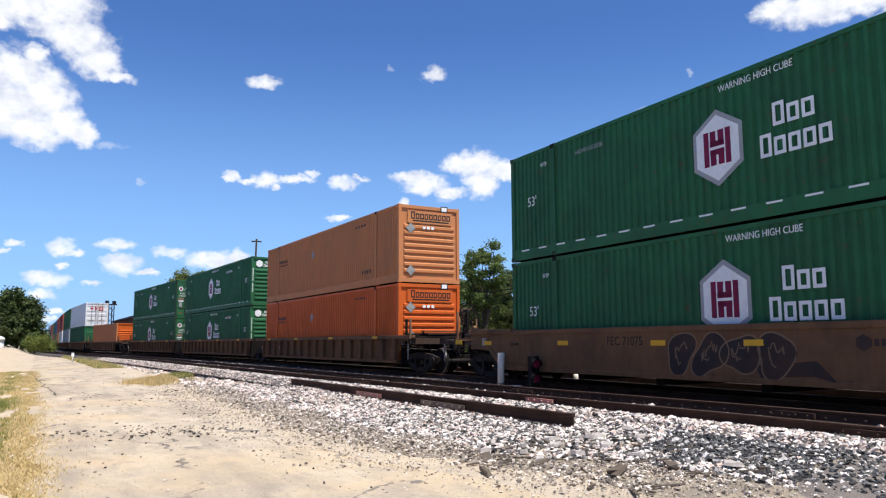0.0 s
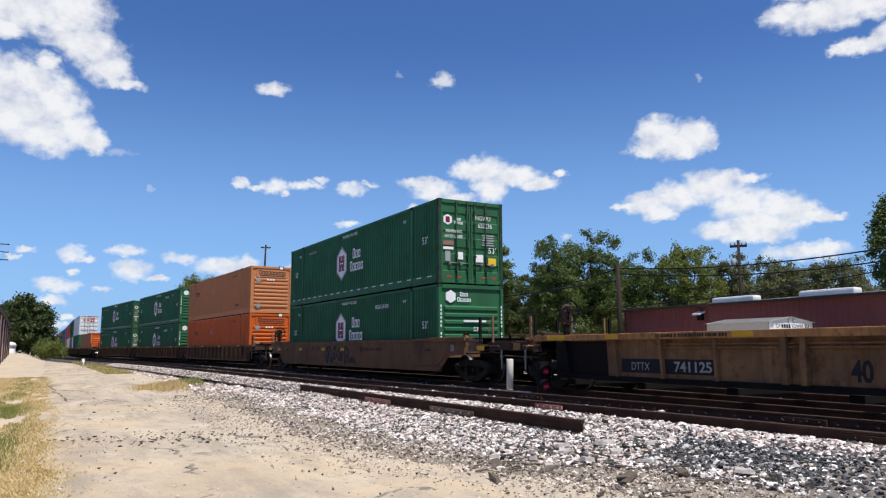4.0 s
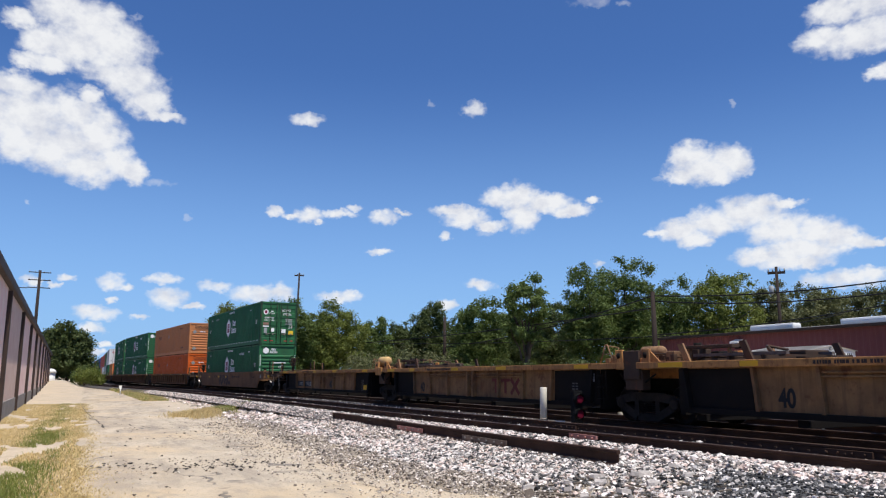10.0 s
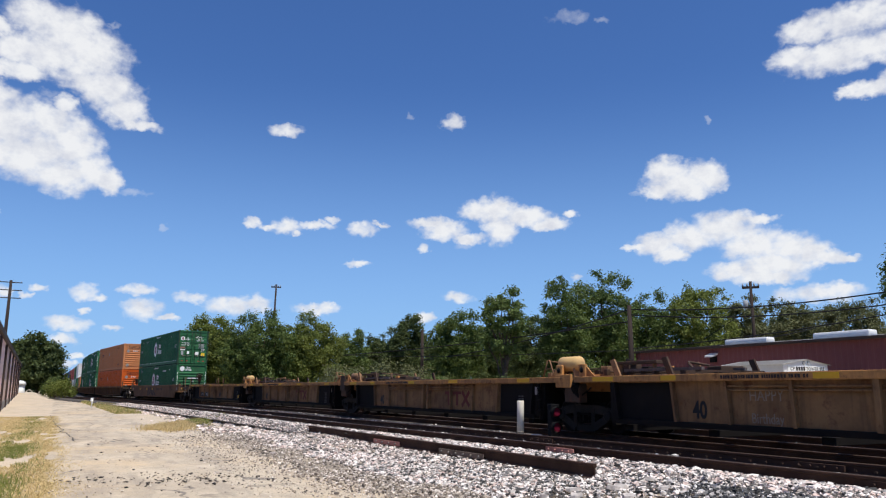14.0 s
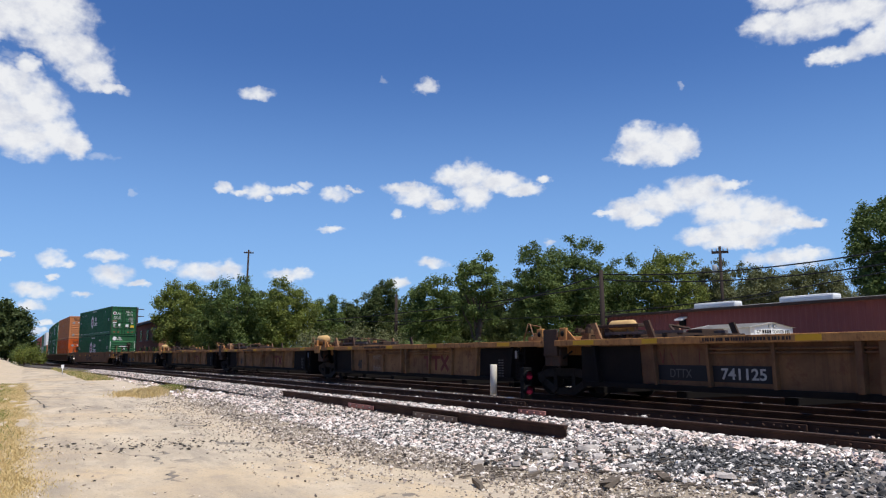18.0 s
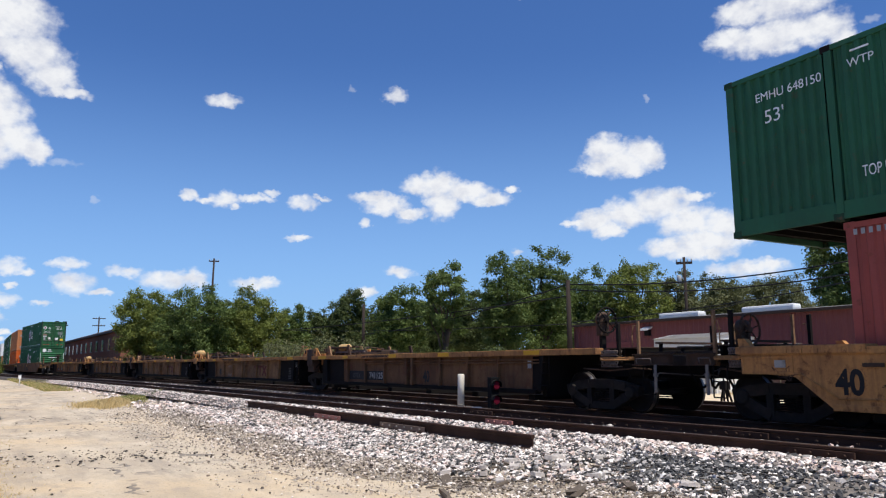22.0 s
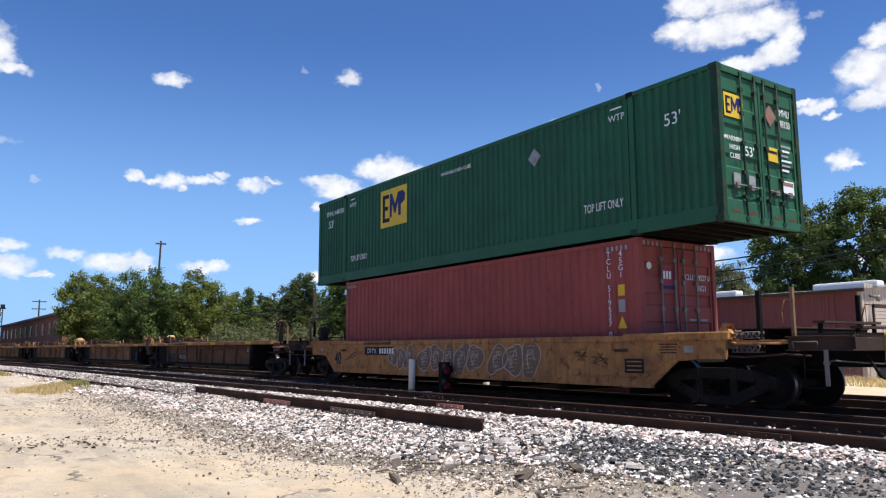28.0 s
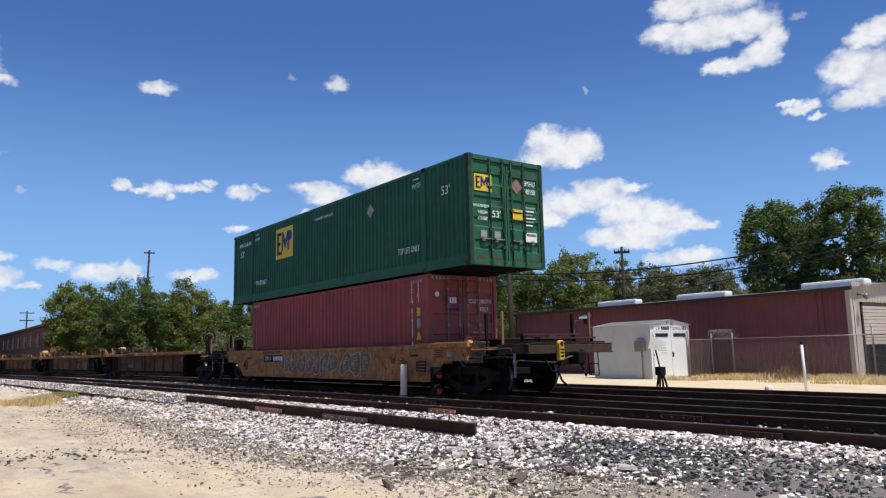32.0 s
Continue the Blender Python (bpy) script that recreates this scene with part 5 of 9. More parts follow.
def smooth_well(name, front, rear, well, paint, label, sill_h=1.25, trucks=(7.65,), slope=0.18, patch=False):
    """A single well car with a deep smooth side that sweeps up over the trucks."""
    car = tagged(new(name), label, "freight car", "cars of the train")
    hw, bot = 1.50, 0.33
    for s in (-1, 1):
        bm = bmesh.new()
        k = well / 2
        q = k + slope
        prism(bm, [(-q, bot), (q, bot), (q + 0.6, 0.80), (q + 1.6, 0.88), (q + 1.6, sill_h - 0.08), (-q - 1.6, sill_h - 0.08), (-q - 1.6, 0.88), (-q - 0.6, 0.80)],
              s * hw, s * (hw - 0.05))
        part("side_plate", bm, M[paint], car)
        bm = bmesh.new()
        box(bm, min(s * (hw + 0.03), s * (hw - 0.16)), max(s * (hw + 0.03), s * (hw - 0.16)), -k - slope - 1.6, k + slope + 1.6, sill_h - 0.12, sill_h, 0.02)
        part("top_chord", bm, M[paint], car)
        bm = bmesh.new()
        box(bm, min(s * (hw + 0.015), s * (hw - 0.10)), max(s * (hw + 0.015), s * (hw - 0.10)), -k - slope, k + slope, bot - 0.03, bot + 0.07, 0.015)
        part("bottom_chord", bm, M[paint], car)
        for e in (-1, 1):
            bm = bmesh.new()
            y0, y1 = sorted((e * (k + slope - 0.6), e * (k + slope + 1.68)))
            box(bm, min(s * (hw + 0.05), s * (hw - 0.3)), max(s * (hw + 0.05), s * (hw - 0.3)), y0, y1, sill_h - 0.10, sill_h + 0.035, 0.02)
            part("end_gusset", bm, M[paint], car)
            bm = bmesh.new()
            for q in (0.2, 0.5, 0.8):
                box(bm, s * (hw + 0.055) - 0.012, s * (hw + 0.055) + 0.012, e * (k + 0.2 + q * 0.9) - 0.05, e * (k + 0.2 + q * 0.9) + 0.05, sill_h - 0.09, sill_h - 0.02)
            part("gusset_plate", bm, M[paint], car)
    floor_beams(car, well, 7)
    for e in (-1, 1):
        bm = bmesh.new()
        y0, y1 = sorted((e * (well / 2 + 0.05), e * (well / 2 + 0.25)))
        box(bm, -1.45, 1.45, y0, y1, 0.75, sill_h)
        part("bulkhead", bm, M[paint], car)
        bm = bmesh.new()
        y0, y1 = sorted((e * (well / 2 + 0.01), e * (well / 2 + 0.045)))
        box(bm, -1.42, 1.42, y0, y1, 0.30, 0.76)
        part("well_end_plate", bm, M["black_car"], car)
        out = front if e > 0 else rear
        end_platform(car, e * (k + slope + 1.6), e * out, paint, e, True, patch)
        coupler(car, e * (out - 0.1), e)
        truck(car, e * trucks[0])
        # boxed end of the side plate: raised rim, pale plate, rivets and a lug on the chord
        for sx in (-1, 1):
            x = sx * (hw + 0.012)
            bm = bmesh.new()
            y0, y1 = sorted((e * (k + slope + 0.62), e * (k + slope + 1.6)))
            box(bm, min(x, x - sx * 0.05), max(x, x - sx * 0.05), y0, y1, 0.84, 0.89, 0.01)
            box(bm, min(x, x - sx * 0.05), max(x, x - sx * 0.05), y0, y1, sill_h - 0.17, sill_h - 0.13, 0.01)
            box(bm, min(x, x - sx * 0.05), max(x, x - sx * 0.05), y0, y0 + 0.05, 0.89, sill_h - 0.17, 0.01)
            box(bm, min(x, x - sx * 0.05), max(x, x - sx * 0.05), y1 - 0.05, y1, 0.89, sill_h - 0.17, 0.01)
            part("end_box_rim", bm, M[paint], car)
            bm = bmesh.new()
            yc = e * (k + slope + 0.86)
            box(bm, min(x, x - sx * 0.015), max(x, x - sx * 0.015), yc - 0.1, yc + 0.1, 0.95, sill_h - 0.2, 0.004)
            part("tag_plate", bm, M["silver"], car)
            bm = bmesh.new()
            yc = e * (k + slope + 1.55)
            prism(bm, [(yc - 0.16, sill_h), (yc + 0.1, sill_h), (yc + e * 0.12, sill_h + 0.17), (yc - e * 0.02, sill_h + 0.17)], sx * (hw - 0.02), sx * (hw - 0.14))
            part("chord_lug", bm, M[paint], car)
            bm = bmesh.new()
            yc = e * (k - 0.5)
            box(bm, min(x, x + sx * 0.03), max(x, x + sx * 0.03), yc - 0.16, yc + 0.16, 0.96, 1.02, 0.01)
            part("drain_cover", bm, M["rust_plate"], car)
        # fold of the plate where it sweeps up over the truck
        for sx in (-1, 1):
            x = sx * (hw + 0.006)
            bm = bmesh.new()
            pts = [(x, e * (k + slope - 2.0), bot + 0.16), (x, e * (k + slope - 0.1), bot + 0.16), (x, e * (k + slope + 0.5), 0.86), (x, e * (k + slope + 0.62), 0.86)]
            bent(bm, pts, 0.016)
            part("plate_fold", bm, M[paint], car)
    return car


def ribbed_well(name, half, well, paint, side_paint, label, sill_h=1.36, ribs=11, truck_spots=(), ends=(True, True), splay=True, flat_ends=True, black_rear=True, chord=None, rib_shift=0.0):
    """A well unit with a heavy top chord and ribbed sides; ends: (front, rear) carry a coupler, else an articulation."""
    car = tagged(new(name), label, "freight car", "cars of the train")
    hw, k, bot = 1.50, well / 2, 0.36
    c1, c0 = chord or (half - 0.25, half - 0.25)
    for s in (-1, 1):
        bm = bmesh.new()
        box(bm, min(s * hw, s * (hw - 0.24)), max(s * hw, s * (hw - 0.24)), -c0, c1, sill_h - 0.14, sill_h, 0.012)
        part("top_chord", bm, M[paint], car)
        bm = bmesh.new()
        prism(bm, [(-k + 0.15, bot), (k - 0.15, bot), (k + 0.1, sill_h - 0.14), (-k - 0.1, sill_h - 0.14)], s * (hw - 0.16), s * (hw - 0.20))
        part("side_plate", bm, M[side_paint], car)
        bm = bmesh.new()
        box(bm, min(s * (hw - 0.08), s * (hw - 0.26)), max(s * (hw - 0.08), s * (hw - 0.26)), -k + 0.1, k - 0.1, bot - 0.05, bot + 0.06, 0.01)
        part("bottom_chord", bm, M["black_car" if splay else side_paint], car)
        ys = np.linspace(-k + 0.2, k - 0.2, ribs) if not splay else np.array((-6.42, -4.62, -3.2, -1.75, -0.19, 0.19, 1.75, 3.2, 4.62, 6.42)) + rib_shift
        for i, y in enumerate(ys):
            lean = 0.10 * (y / k) if splay else 0.0
            bm = bmesh.new()
            w = 0.055 if not splay or abs(i - 4.5) < 1 or abs(y) > 6 else 0.034
            prism(bm, [(y - w - lean, bot + 0.05), (y + w - lean, bot + 0.05), (y + w + lean * 0.3, sill_h - 0.14), (y - w + lean * 0.3, sill_h - 0.14)],
                  s * (hw - (0.03 if w > 0.05 else 0.07)), s * (hw - 0.16))
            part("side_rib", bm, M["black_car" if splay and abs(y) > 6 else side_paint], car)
        if splay:
            bm = bmesh.new()
            for y0, y1 in zip(ys[2:-2], ys[3:-2]) if black_rear else zip(ys[:-2], ys[1:-2]):
                tube(bm, (s * (hw - 0.10), y0 + 0.05, sill_h - 0.24), (s * (hw - 0.10), y1 - 0.05, sill_h - 0.24), 0.022, 6)
                tube(bm, (s * (hw - 0.10), y0 + 0.05, sill_h - 0.31), (s * (hw - 0.10), y1 - 0.05, sill_h - 0.31), 0.022, 6)
            tagged(part("air_pipe", bm, M[side_paint], car), kind="stuff")
            # black end panels, ladder and stencilled panel next to the trucks
            for e in (-1, 1):
                bm = bmesh.new()
                # at the rear without black_rear: a black strip standing in for the shadow there
                y0, y1 = sorted((e * (k + 0.12), e * (4.68 if black_rear or e > 0 else k - 0.3)))
                prism(bm, [(y0, bot), (y1, bot), (y1 - (0 if e > 0 else 0.05), sill_h - 0.16), (y0 + (0 if e < 0 else 0.05), sill_h - 0.16)], s * (hw - 0.145), s * (hw - 0.155))
                part("black_end_panel", bm, M["black_car"], car)
                if e > 0:       # ladders stand at the rear ends only
                    continue
                bm = bmesh.new()
                yl = e * (k + 0.30)
                for q in (-0.17, 0.17):
                    tube(bm, (s * (hw - 0.05), yl + q, 0.5), (s * (hw - 0.05), yl + q, sill_h - 0.12), 0.014, 6)
                for z in (0.52, 0.8, 1.06):
                    tube(bm, (s * (hw - 0.05), yl - 0.17, z), (s * (hw - 0.05), yl + 0.17, z), 0.014, 6)
                part("ladder", bm, M["black_car"], car)
    floor_beams(car, well, 6)
    for e in (-1, 1):
        bm = bmesh.new()
        y0, y1 = sorted((e * (k + 0.02), e * (k + 0.16)))
        box(bm, -1.3, 1.3, y0, y1, 0.26, sill_h - 0.02)
        box(bm, -0.34, 0.34, min(e * k, e * (half + 0.1)), max(e * k, e * (half + 0.1)), 0.72, 1.0)
        part("end_bulkhead", bm, M["black_car"], car)
        if flat_ends:
            bm = bmesh.new()
            y0, y1 = sorted((e * (k + 0.17), e * (half - 0.1)))
            box(bm, -1.40, 1.40, y0, y1, sill_h - 0.10, sill_h - 0.04, 0.01)
            part("end_deck", bm, M[paint], car)
        if ends[0 if e > 0 else 1]:
            end_platform(car, e * (k + 0.2), e * half, paint, e)
            coupler(car, e * half, e)
    for y in truck_spots:
        truck(car, y)
    return car


def put(car, u_mid):
    MOVERS.append((car, u_mid, 0.0, RAIL_Z))
    return car


def joint_gear(car, y, tank):
    """What stands over an articulated joint: eye brackets, centre casting, air reservoir, valves, levers, rods and handrails."""
    def piece(name, mat, x0, x1, y0, y1, z0, z1, bevel=0.0, parent=None, label=""):
        bm = bmesh.new()
        box(bm, x0, x1, y + y0, y + y1, z0, z1, bevel)
        return part(name, bm, M[mat], parent or car, label)

    for s in (-1, 1):
        for yy in (-0.46, 0.46):        # plates with an eye, braced by a gusset
            e = piece("eye_bracket", "yellow_car", s * 1.42 - 0.04, s * 1.42 + 0.04, yy - 0.125, yy + 0.125, 1.20, 1.66, 0.025)
            bm = bmesh.new()
            lathe(bm, False, [(s * 1.462, 0.055), (s * 1.466, 0.07), (s * 1.466, 0.01)], 14, (0, y + yy, 1.52))
            part("bracket_eye", bm, M["black_car"], e)
            bm = bmesh.new()
            d = 1 if yy > 0 else -1
            prism(bm, [(y + yy + d * 0.125, 1.36), (y + yy + d * 0.42, 1.36), (y + yy + d * 0.125, 1.60)], s * 1.38, s * 1.41)
            part("gusset", bm, M["yellow_car"], e)
        if tank == "over":      # short yellow block with the hose bundle hanging beside it
            piece("joint_plate", "yellow_car", s * 1.45 - 0.04, s * 1.45 + 0.04, -0.04, 0.58, 1.10, 1.42, 0.02)
            bm = bmesh.new()
            for a, b, c in ((-0.10, 1.30, 0.035), (-0.19, 1.26, 0.04), (-0.27, 1.20, 0.03)):
                bent(bm, [(s * 1.40, y + a, b), (s * 1.47, y + a - 0.02, b - 0.10), (s * 1.46, y + a + 0.03, b - 0.22), (s * 1.40, y + a + 0.02, b - 0.34)], c)
            tagged(part("hose_bundle", bm, M["black_car"], car), kind="stuff")
        else:
            piece("joint_plate", "rust_plate", s * 1.45 - 0.03, s * 1.45 + 0.03, -0.26, 0.28, 0.98, 1.63, 0.02)
        piece("side_bearing", "rust_plate", s * 1.30 - 0.12, s * 1.30 + 0.12, -0.30, 0.30, 0.74, 1.20, 0.03)
        # handrail in the shape of an A, with a crosspiece
        bm = bmesh.new()
        x = s * 1.36
        bent(bm, [(x, y + 0.78, 1.36), (x, y + 0.98, 1.80), (x, y + 1.06, 1.80), (x, y + 1.28, 1.36)], 0.017)
        bent(bm, [(x, y + 0.88, 1.58), (x, y + 1.17, 1.58)], 0.012)
        bent(bm, [(x - s * 0.35, y + 0.98, 1.36), (x - s * 0.35, y + 1.0, 1.74), (x, y + 1.0, 1.78)], 0.014)
        part("handrail", bm, M["rusty_tan"], car)
        for q, lean in ((-1.72, 0.20), (-3.36, 0.17)):
            bm = bmesh.new()
            prism(bm, [(y + q, 1.36), (y + q + 0.17, 1.36), (y + q + 0.15 + lean, 1.72), (y + q + lean, 1.74)], s * 1.30, s * 1.35)
            part("guide_plate", bm, M["rusty_tan" if q > -2 else "rust_plate"], car)
    piece("articulation_casting", "yellow_car", -0.6, 0.6, -0.85, 0.85, 1.0, 1.36, 0.03)
    piece("cover_plate", "yellow_car", -1.1, 1.1, -0.35, 0.30, 1.36, 1.46, 0.02)
    xc, yc, zc, r, hl = {"behind": (-0.85, -1.90, 1.66, 0.135, 0.42), "over": (-1.15, 0.34, 1.69, 0.185, 0.43)}.get(tank, (-0.85, -0.05, 1.60, 0.14, 0.40))
    bm = bmesh.new()
    lathe(bm, True, [(-hl, 0.05), (-hl + 0.03, r * 0.65), (-hl + 0.10, r), (hl - 0.10, r), (hl - 0.03, r * 0.65), (hl, 0.05)], 20, (xc, y + yc, zc))
    part("air_reservoir", bm, M["tank_yellow" if tank else "rusty_tan"], car, "dusty yellow air reservoir with rounded ends" if tank else "rusty air reservoir")
    for q in (-0.28, 0.28):
        piece("reservoir_saddle", "rusty_tan", xc - 0.15, xc + 0.15, yc + q - 0.03, yc + q + 0.03, 1.30, zc - r * 0.6)
    # long channel with cross bars behind the joint
    for x in (-1.05, 0.2):
        piece("lever_channel", "tread_plate", x - 0.04, x + 0.04, -3.9, -1.55, 1.46, 1.52)
    for i in range(6):
        piece("brake_lever", "rust_plate", -1.1, 0.9, -1.7 - i * 0.42, -1.64 - i * 0.42, 1.38 + 0.04 * (i % 2), 1.46)
    # dark slack-adjuster beam over the levers, on two posts
    piece("adjuster_beam", "rust_plate", -1.12, -0.92, -2.65, -1.25, 1.62, 1.69, 0.01)
    piece("adjuster_beam", "rust_plate", -0.70, -0.52, -2.45, -1.05, 1.66, 1.72, 0.01)
    for q in (-2.5, -1.4):
        piece("beam_post", "rusty_tan", -1.06, -1.0, q - 0.03, q + 0.03, 1.36, 1.62)
    # control valve with its pipes
    rng = random.Random(31)
    for k in range(16):
        xa, q = rng.uniform(-1.2, -0.5), rng.uniform(-1.15, -0.55)
        w, z = rng.uniform(0.03, 0.09), 1.36 + rng.uniform(0.04, 0.40 if tank == "behind" else 0.22)
        piece("valve_fitting", rng.choice(("rust_plate", "rust_plate", "black_car", "rusty_tan")), xa - w, xa + w, q - w, q + w, z - rng.uniform(0.05, 0.14), z, 0.01)
    for q in (0.82, 1.02):
        piece("rail_box", "rusty_tan", -1.30, -1.08, q, q + 0.14, 1.36, 1.36 + (0.20 if q < 1 else 0.12), 0.015)
    piece("control_valve", "rust_plate", -0.75, -0.35, -1.35, -0.95, 1.36, 1.66, 0.04)
    bm = bmesh.new()
    tube(bm, (-0.55, y - 1.15, 1.66), (-0.55, y - 1.15, 1.78), 0.09, 10)
    tube(bm, (-0.35, y - 1.05, 1.52), (-0.05, y - 1.05, 1.52), 0.07, 10)
    part("valve_cap", bm, M["black_car"], car)
    piece("valve_case", "black_car", -0.25, 0.35, -1.45, -0.85, 1.36, 1.60, 0.03)
    piece("pipe_bracket", "rusty_tan", -1.15, -0.95, -1.05, -0.80, 1.36, 1.60, 0.02)
    bm = bmesh.new()
    for dx, dz in ((0.0, 0.0), (0.07, 0.05)):
        bent(bm, [(-1.1 + dx, y + 0.9, 1.42 + dz), (-1.1 + dx, y + 0.3, 1.50 + dz), (-1.12 + dx, y - 0.6, 1.50 + dz), (-1.0 + dx, y - 1.4, 1.44 + dz), (-0.95 + dx, y - 2.9, 1.42 + dz)], 0.016)
    tagged(part("air_pipe", bm, M["rust_plate"], car), kind="stuff")
    bm = bmesh.new()
    bent(bm, [(-1.25, y - 0.55, 1.10), (-1.33, y - 0.3, 0.92), (-1.34, y + 0.1, 0.86), (-1.30, y + 0.45, 0.95), (-1.22, y + 0.7, 1.12)], 0.02)
    part("air_hose", bm, M["black_car"], car)
    bm = bmesh.new()
    bent(bm, [(-0.6, y - 3.3, 1.40), (-0.62, y - 3.1, 1.62), (-0.3, y - 2.8, 1.66), (0.4, y - 2.7, 1.60)], 0.03)
    box(bm, -0.2, 0.5, y - 3.6, y - 3.2, 1.38, 1.56, 0.03)
    part("brake_rigging", bm, M["rust_plate"], car)


def end_device():
    """The flashing marker hung on the last coupler."""
    d = tagged(new("end_of_train_device"), "yellow end-of-train marker hung on the last coupler", "marker")
    bm = bmesh.new()
    box(bm, -0.08, 0.08, -0.06, 0.06, 0.46, 0.84, 0.03)
    part("case", bm, M["safety_yellow"], d)
    bm = bmesh.new()
    lathe(bm, True, [(-0.055, 0.05), (-0.05, 0.08), (0.05, 0.08), (0.055, 0.05)], 16, (0, 0, 0.84))
    part("lamp_hood", bm, M["safety_yellow"], d)
    bm = bmesh.new()
    lathe(bm, True, [(-0.075, 0.05), (-0.056, 0.06)], 12, (0, 0, 0.84))
    part("lamp", bm, M["red_lens"], d)
    for z in (0.56, 0.64, 0.71):
        bm = bmesh.new()
        box(bm, -0.055, 0.055, -0.066, -0.058, z - 0.02, z + 0.02)
        part("label_strip", bm, M["black_paint"], d)
    bm = bmesh.new()
    box(bm, -0.05, 0.05, -0.05, 0.05, 0.34, 0.47, 0.01)
    part("clamp", bm, M["black_car"], d)
    bm = bmesh.new()
    bent(bm, [(0.02, 0.05, 0.4), (-0.06, 0.03, 0.22), (-0.02, -0.02, 0.02), (0.10, -0.06, -0.10), (0.2, -0.05, -0.14)], 0.026)
    part("air_hose", bm, M["black_car"], d)
    MOVERS.append((d, -2.15, -0.34, RAIL_Z + 0.36))


def make_train():
    # the last car: yellow-brown well car with a maroon box below a green one
    car = put(smooth_well("well_car", 9.35, 10.1, 12.5, "yellow_car", "weathered yellow-brown well car with graffiti, last of the train", 1.27, (7.5,), 0.18), 8.0)
    brake_wheel(car, -0.9, 8.28, 1.62, "rust_plate")
    emp_marks(load(container("green", label="green corrugated container with a yellow logo, overhanging the box below"), 0, 1))
    tcl_marks(load(container("maroon", False, label="maroon corrugated container sitting in the last well car"), 1.98, 0, 0.0, FT40))
    well_car_marks(car)
    end_device()
    # five articulated empty units
    joints = (20.6, 36.15, 52.4, 68.65, 84.62, 100.9)
    for i, (a, b) in enumerate(zip(joints, joints[1:])):
        mid, half = (a + b) / 2, (b - a) / 2
        rear_end, front_end = i == 0, i == 4
        spots = [-half + (-0.5 if rear_end else 0.0)] + ([half - 0.85] if front_end else [])
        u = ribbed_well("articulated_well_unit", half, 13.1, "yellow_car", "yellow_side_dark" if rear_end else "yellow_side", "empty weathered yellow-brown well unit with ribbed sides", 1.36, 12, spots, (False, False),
                        black_rear=not rear_end, chord=(half - (0.7 if front_end else 0.25), half + (0.85 if rear_end else -0.25)), rib_shift={0: -0.33, 4: -0.27}.get(i, 0.0))
        if rear_end:
            end_platform(u, -half - 0.85, -half - 2.85, "yellow_car", -1)
            coupler(u, -half - 2.72, -1)
            brake_wheel(u, -0.9, -half - 0.62, 1.98)
        if front_end:
            end_platform(u, half - 0.7, half + 0.15, "yellow_car", 1)
            coupler(u, half + 0.05, 1)
            brake_wheel(u, -0.9, half - 1.45, 1.98)
        put(u, mid)
        if not rear_end:
            joint_gear(u, -half, {1: "behind", 2: "over", 4: "over"}.get(i, ""))
        unit_marks(u, i, half)
    # the brown single car with two green boxes
    car = put(smooth_well("well_car", 12.3, 12.52, 16.4, "brown_car", "brown well car with dark graffiti under green containers", 1.36, (9.78,), 0.25, True), 114.1)
    brake_wheel(car, -0.75, 11.6, 1.95)
    brown_car_marks(car)
    hub_marks(load(container("green_b", label="green corrugated container with a white hexagon logo"), 106.05, 1), True)
    hub_marks(load(container("green_b", doors=False, label="green container with a ribbed end and a white hexagon logo", ribs=8), 106.05, 0), False)
    # three articulated ribbed brown units: orange, green, green
    tops = (("orange_faded", False, "orange", "sun-faded orange container stacked on a brighter one"), ("green_b", False, "green_b", "green container stacked on another green one"),
            ("green_b", True, "green_b", "green container stacked in the middle of the train"))
    for i, (c1, d, c0, lab) in enumerate(tops):
        rear = 129.6 + i * 19.15
        mid = rear + FT53 / 2
        u = ribbed_well("articulated_well_unit", 9.57, 16.5, "brown_car", "brown_car", "brown ribbed well unit carrying two stacked containers", 1.30, 17, ([-9.5] if i else [-9.3]) + ([9.3] if i == 2 else []),
                        (i == 2, i == 0), False, False)
        put(u, mid)
        brown_unit_marks(u, i)
        top = load(container(c1, doors=d, label=lab, ribs=8), rear, 1)
        low = load(container(c0, doors=d, label=("bright orange container in a brown well car" if i == 0 else "green container in a brown well car"), ribs=8), rear, 0)
        for q in (top, low):
            orange_marks(q) if i == 0 else hub_marks(q, d)
    # a single low orange box, then taller stacks far ahead
    u = put(ribbed_well("articulated_well_unit", 9.6, 12.6, "brown_car", "brown_car", "rusty well unit carrying one orange container", 1.25, 10, (-8.4, 8.4), (True, True), False, False), 197.5)
    load(container("orange_faded", False, doors=False, label="single orange container riding low", end_colour="orange"), 191.4, 0, 0.0, FT40)
    stacks = (("white_box", "green_b"), ("green_b", "grey_box"), ("maroon", "white_box"), ("maroon", "orange_faded"), ("blue_box", "green_b"), ("green_b", "maroon"), ("maroon", "grey_box"), ("grey_box", "blue_box"))
    for i, (a, b) in enumerate(stacks):
        rear = 208.0 + i * 19.2
        put(ribbed_well("articulated_well_unit", 9.57, 16.5, "brown_car", "brown_car", "dark brown ribbed well unit under stacked containers", 1.25, 9, (-9.4,), (False, i == 0), False, False), rear + FT53 / 2)
        top = load(container(a, doors=True, label={"white_box": "white container with a red logo on its doors"}.get(a, "stacked container far ahead in the train")), rear, 1)
        load(container(b, doors=False, label="lower container far ahead in the train"), rear, 0)
        if i == 0:
            far_white_marks(top)


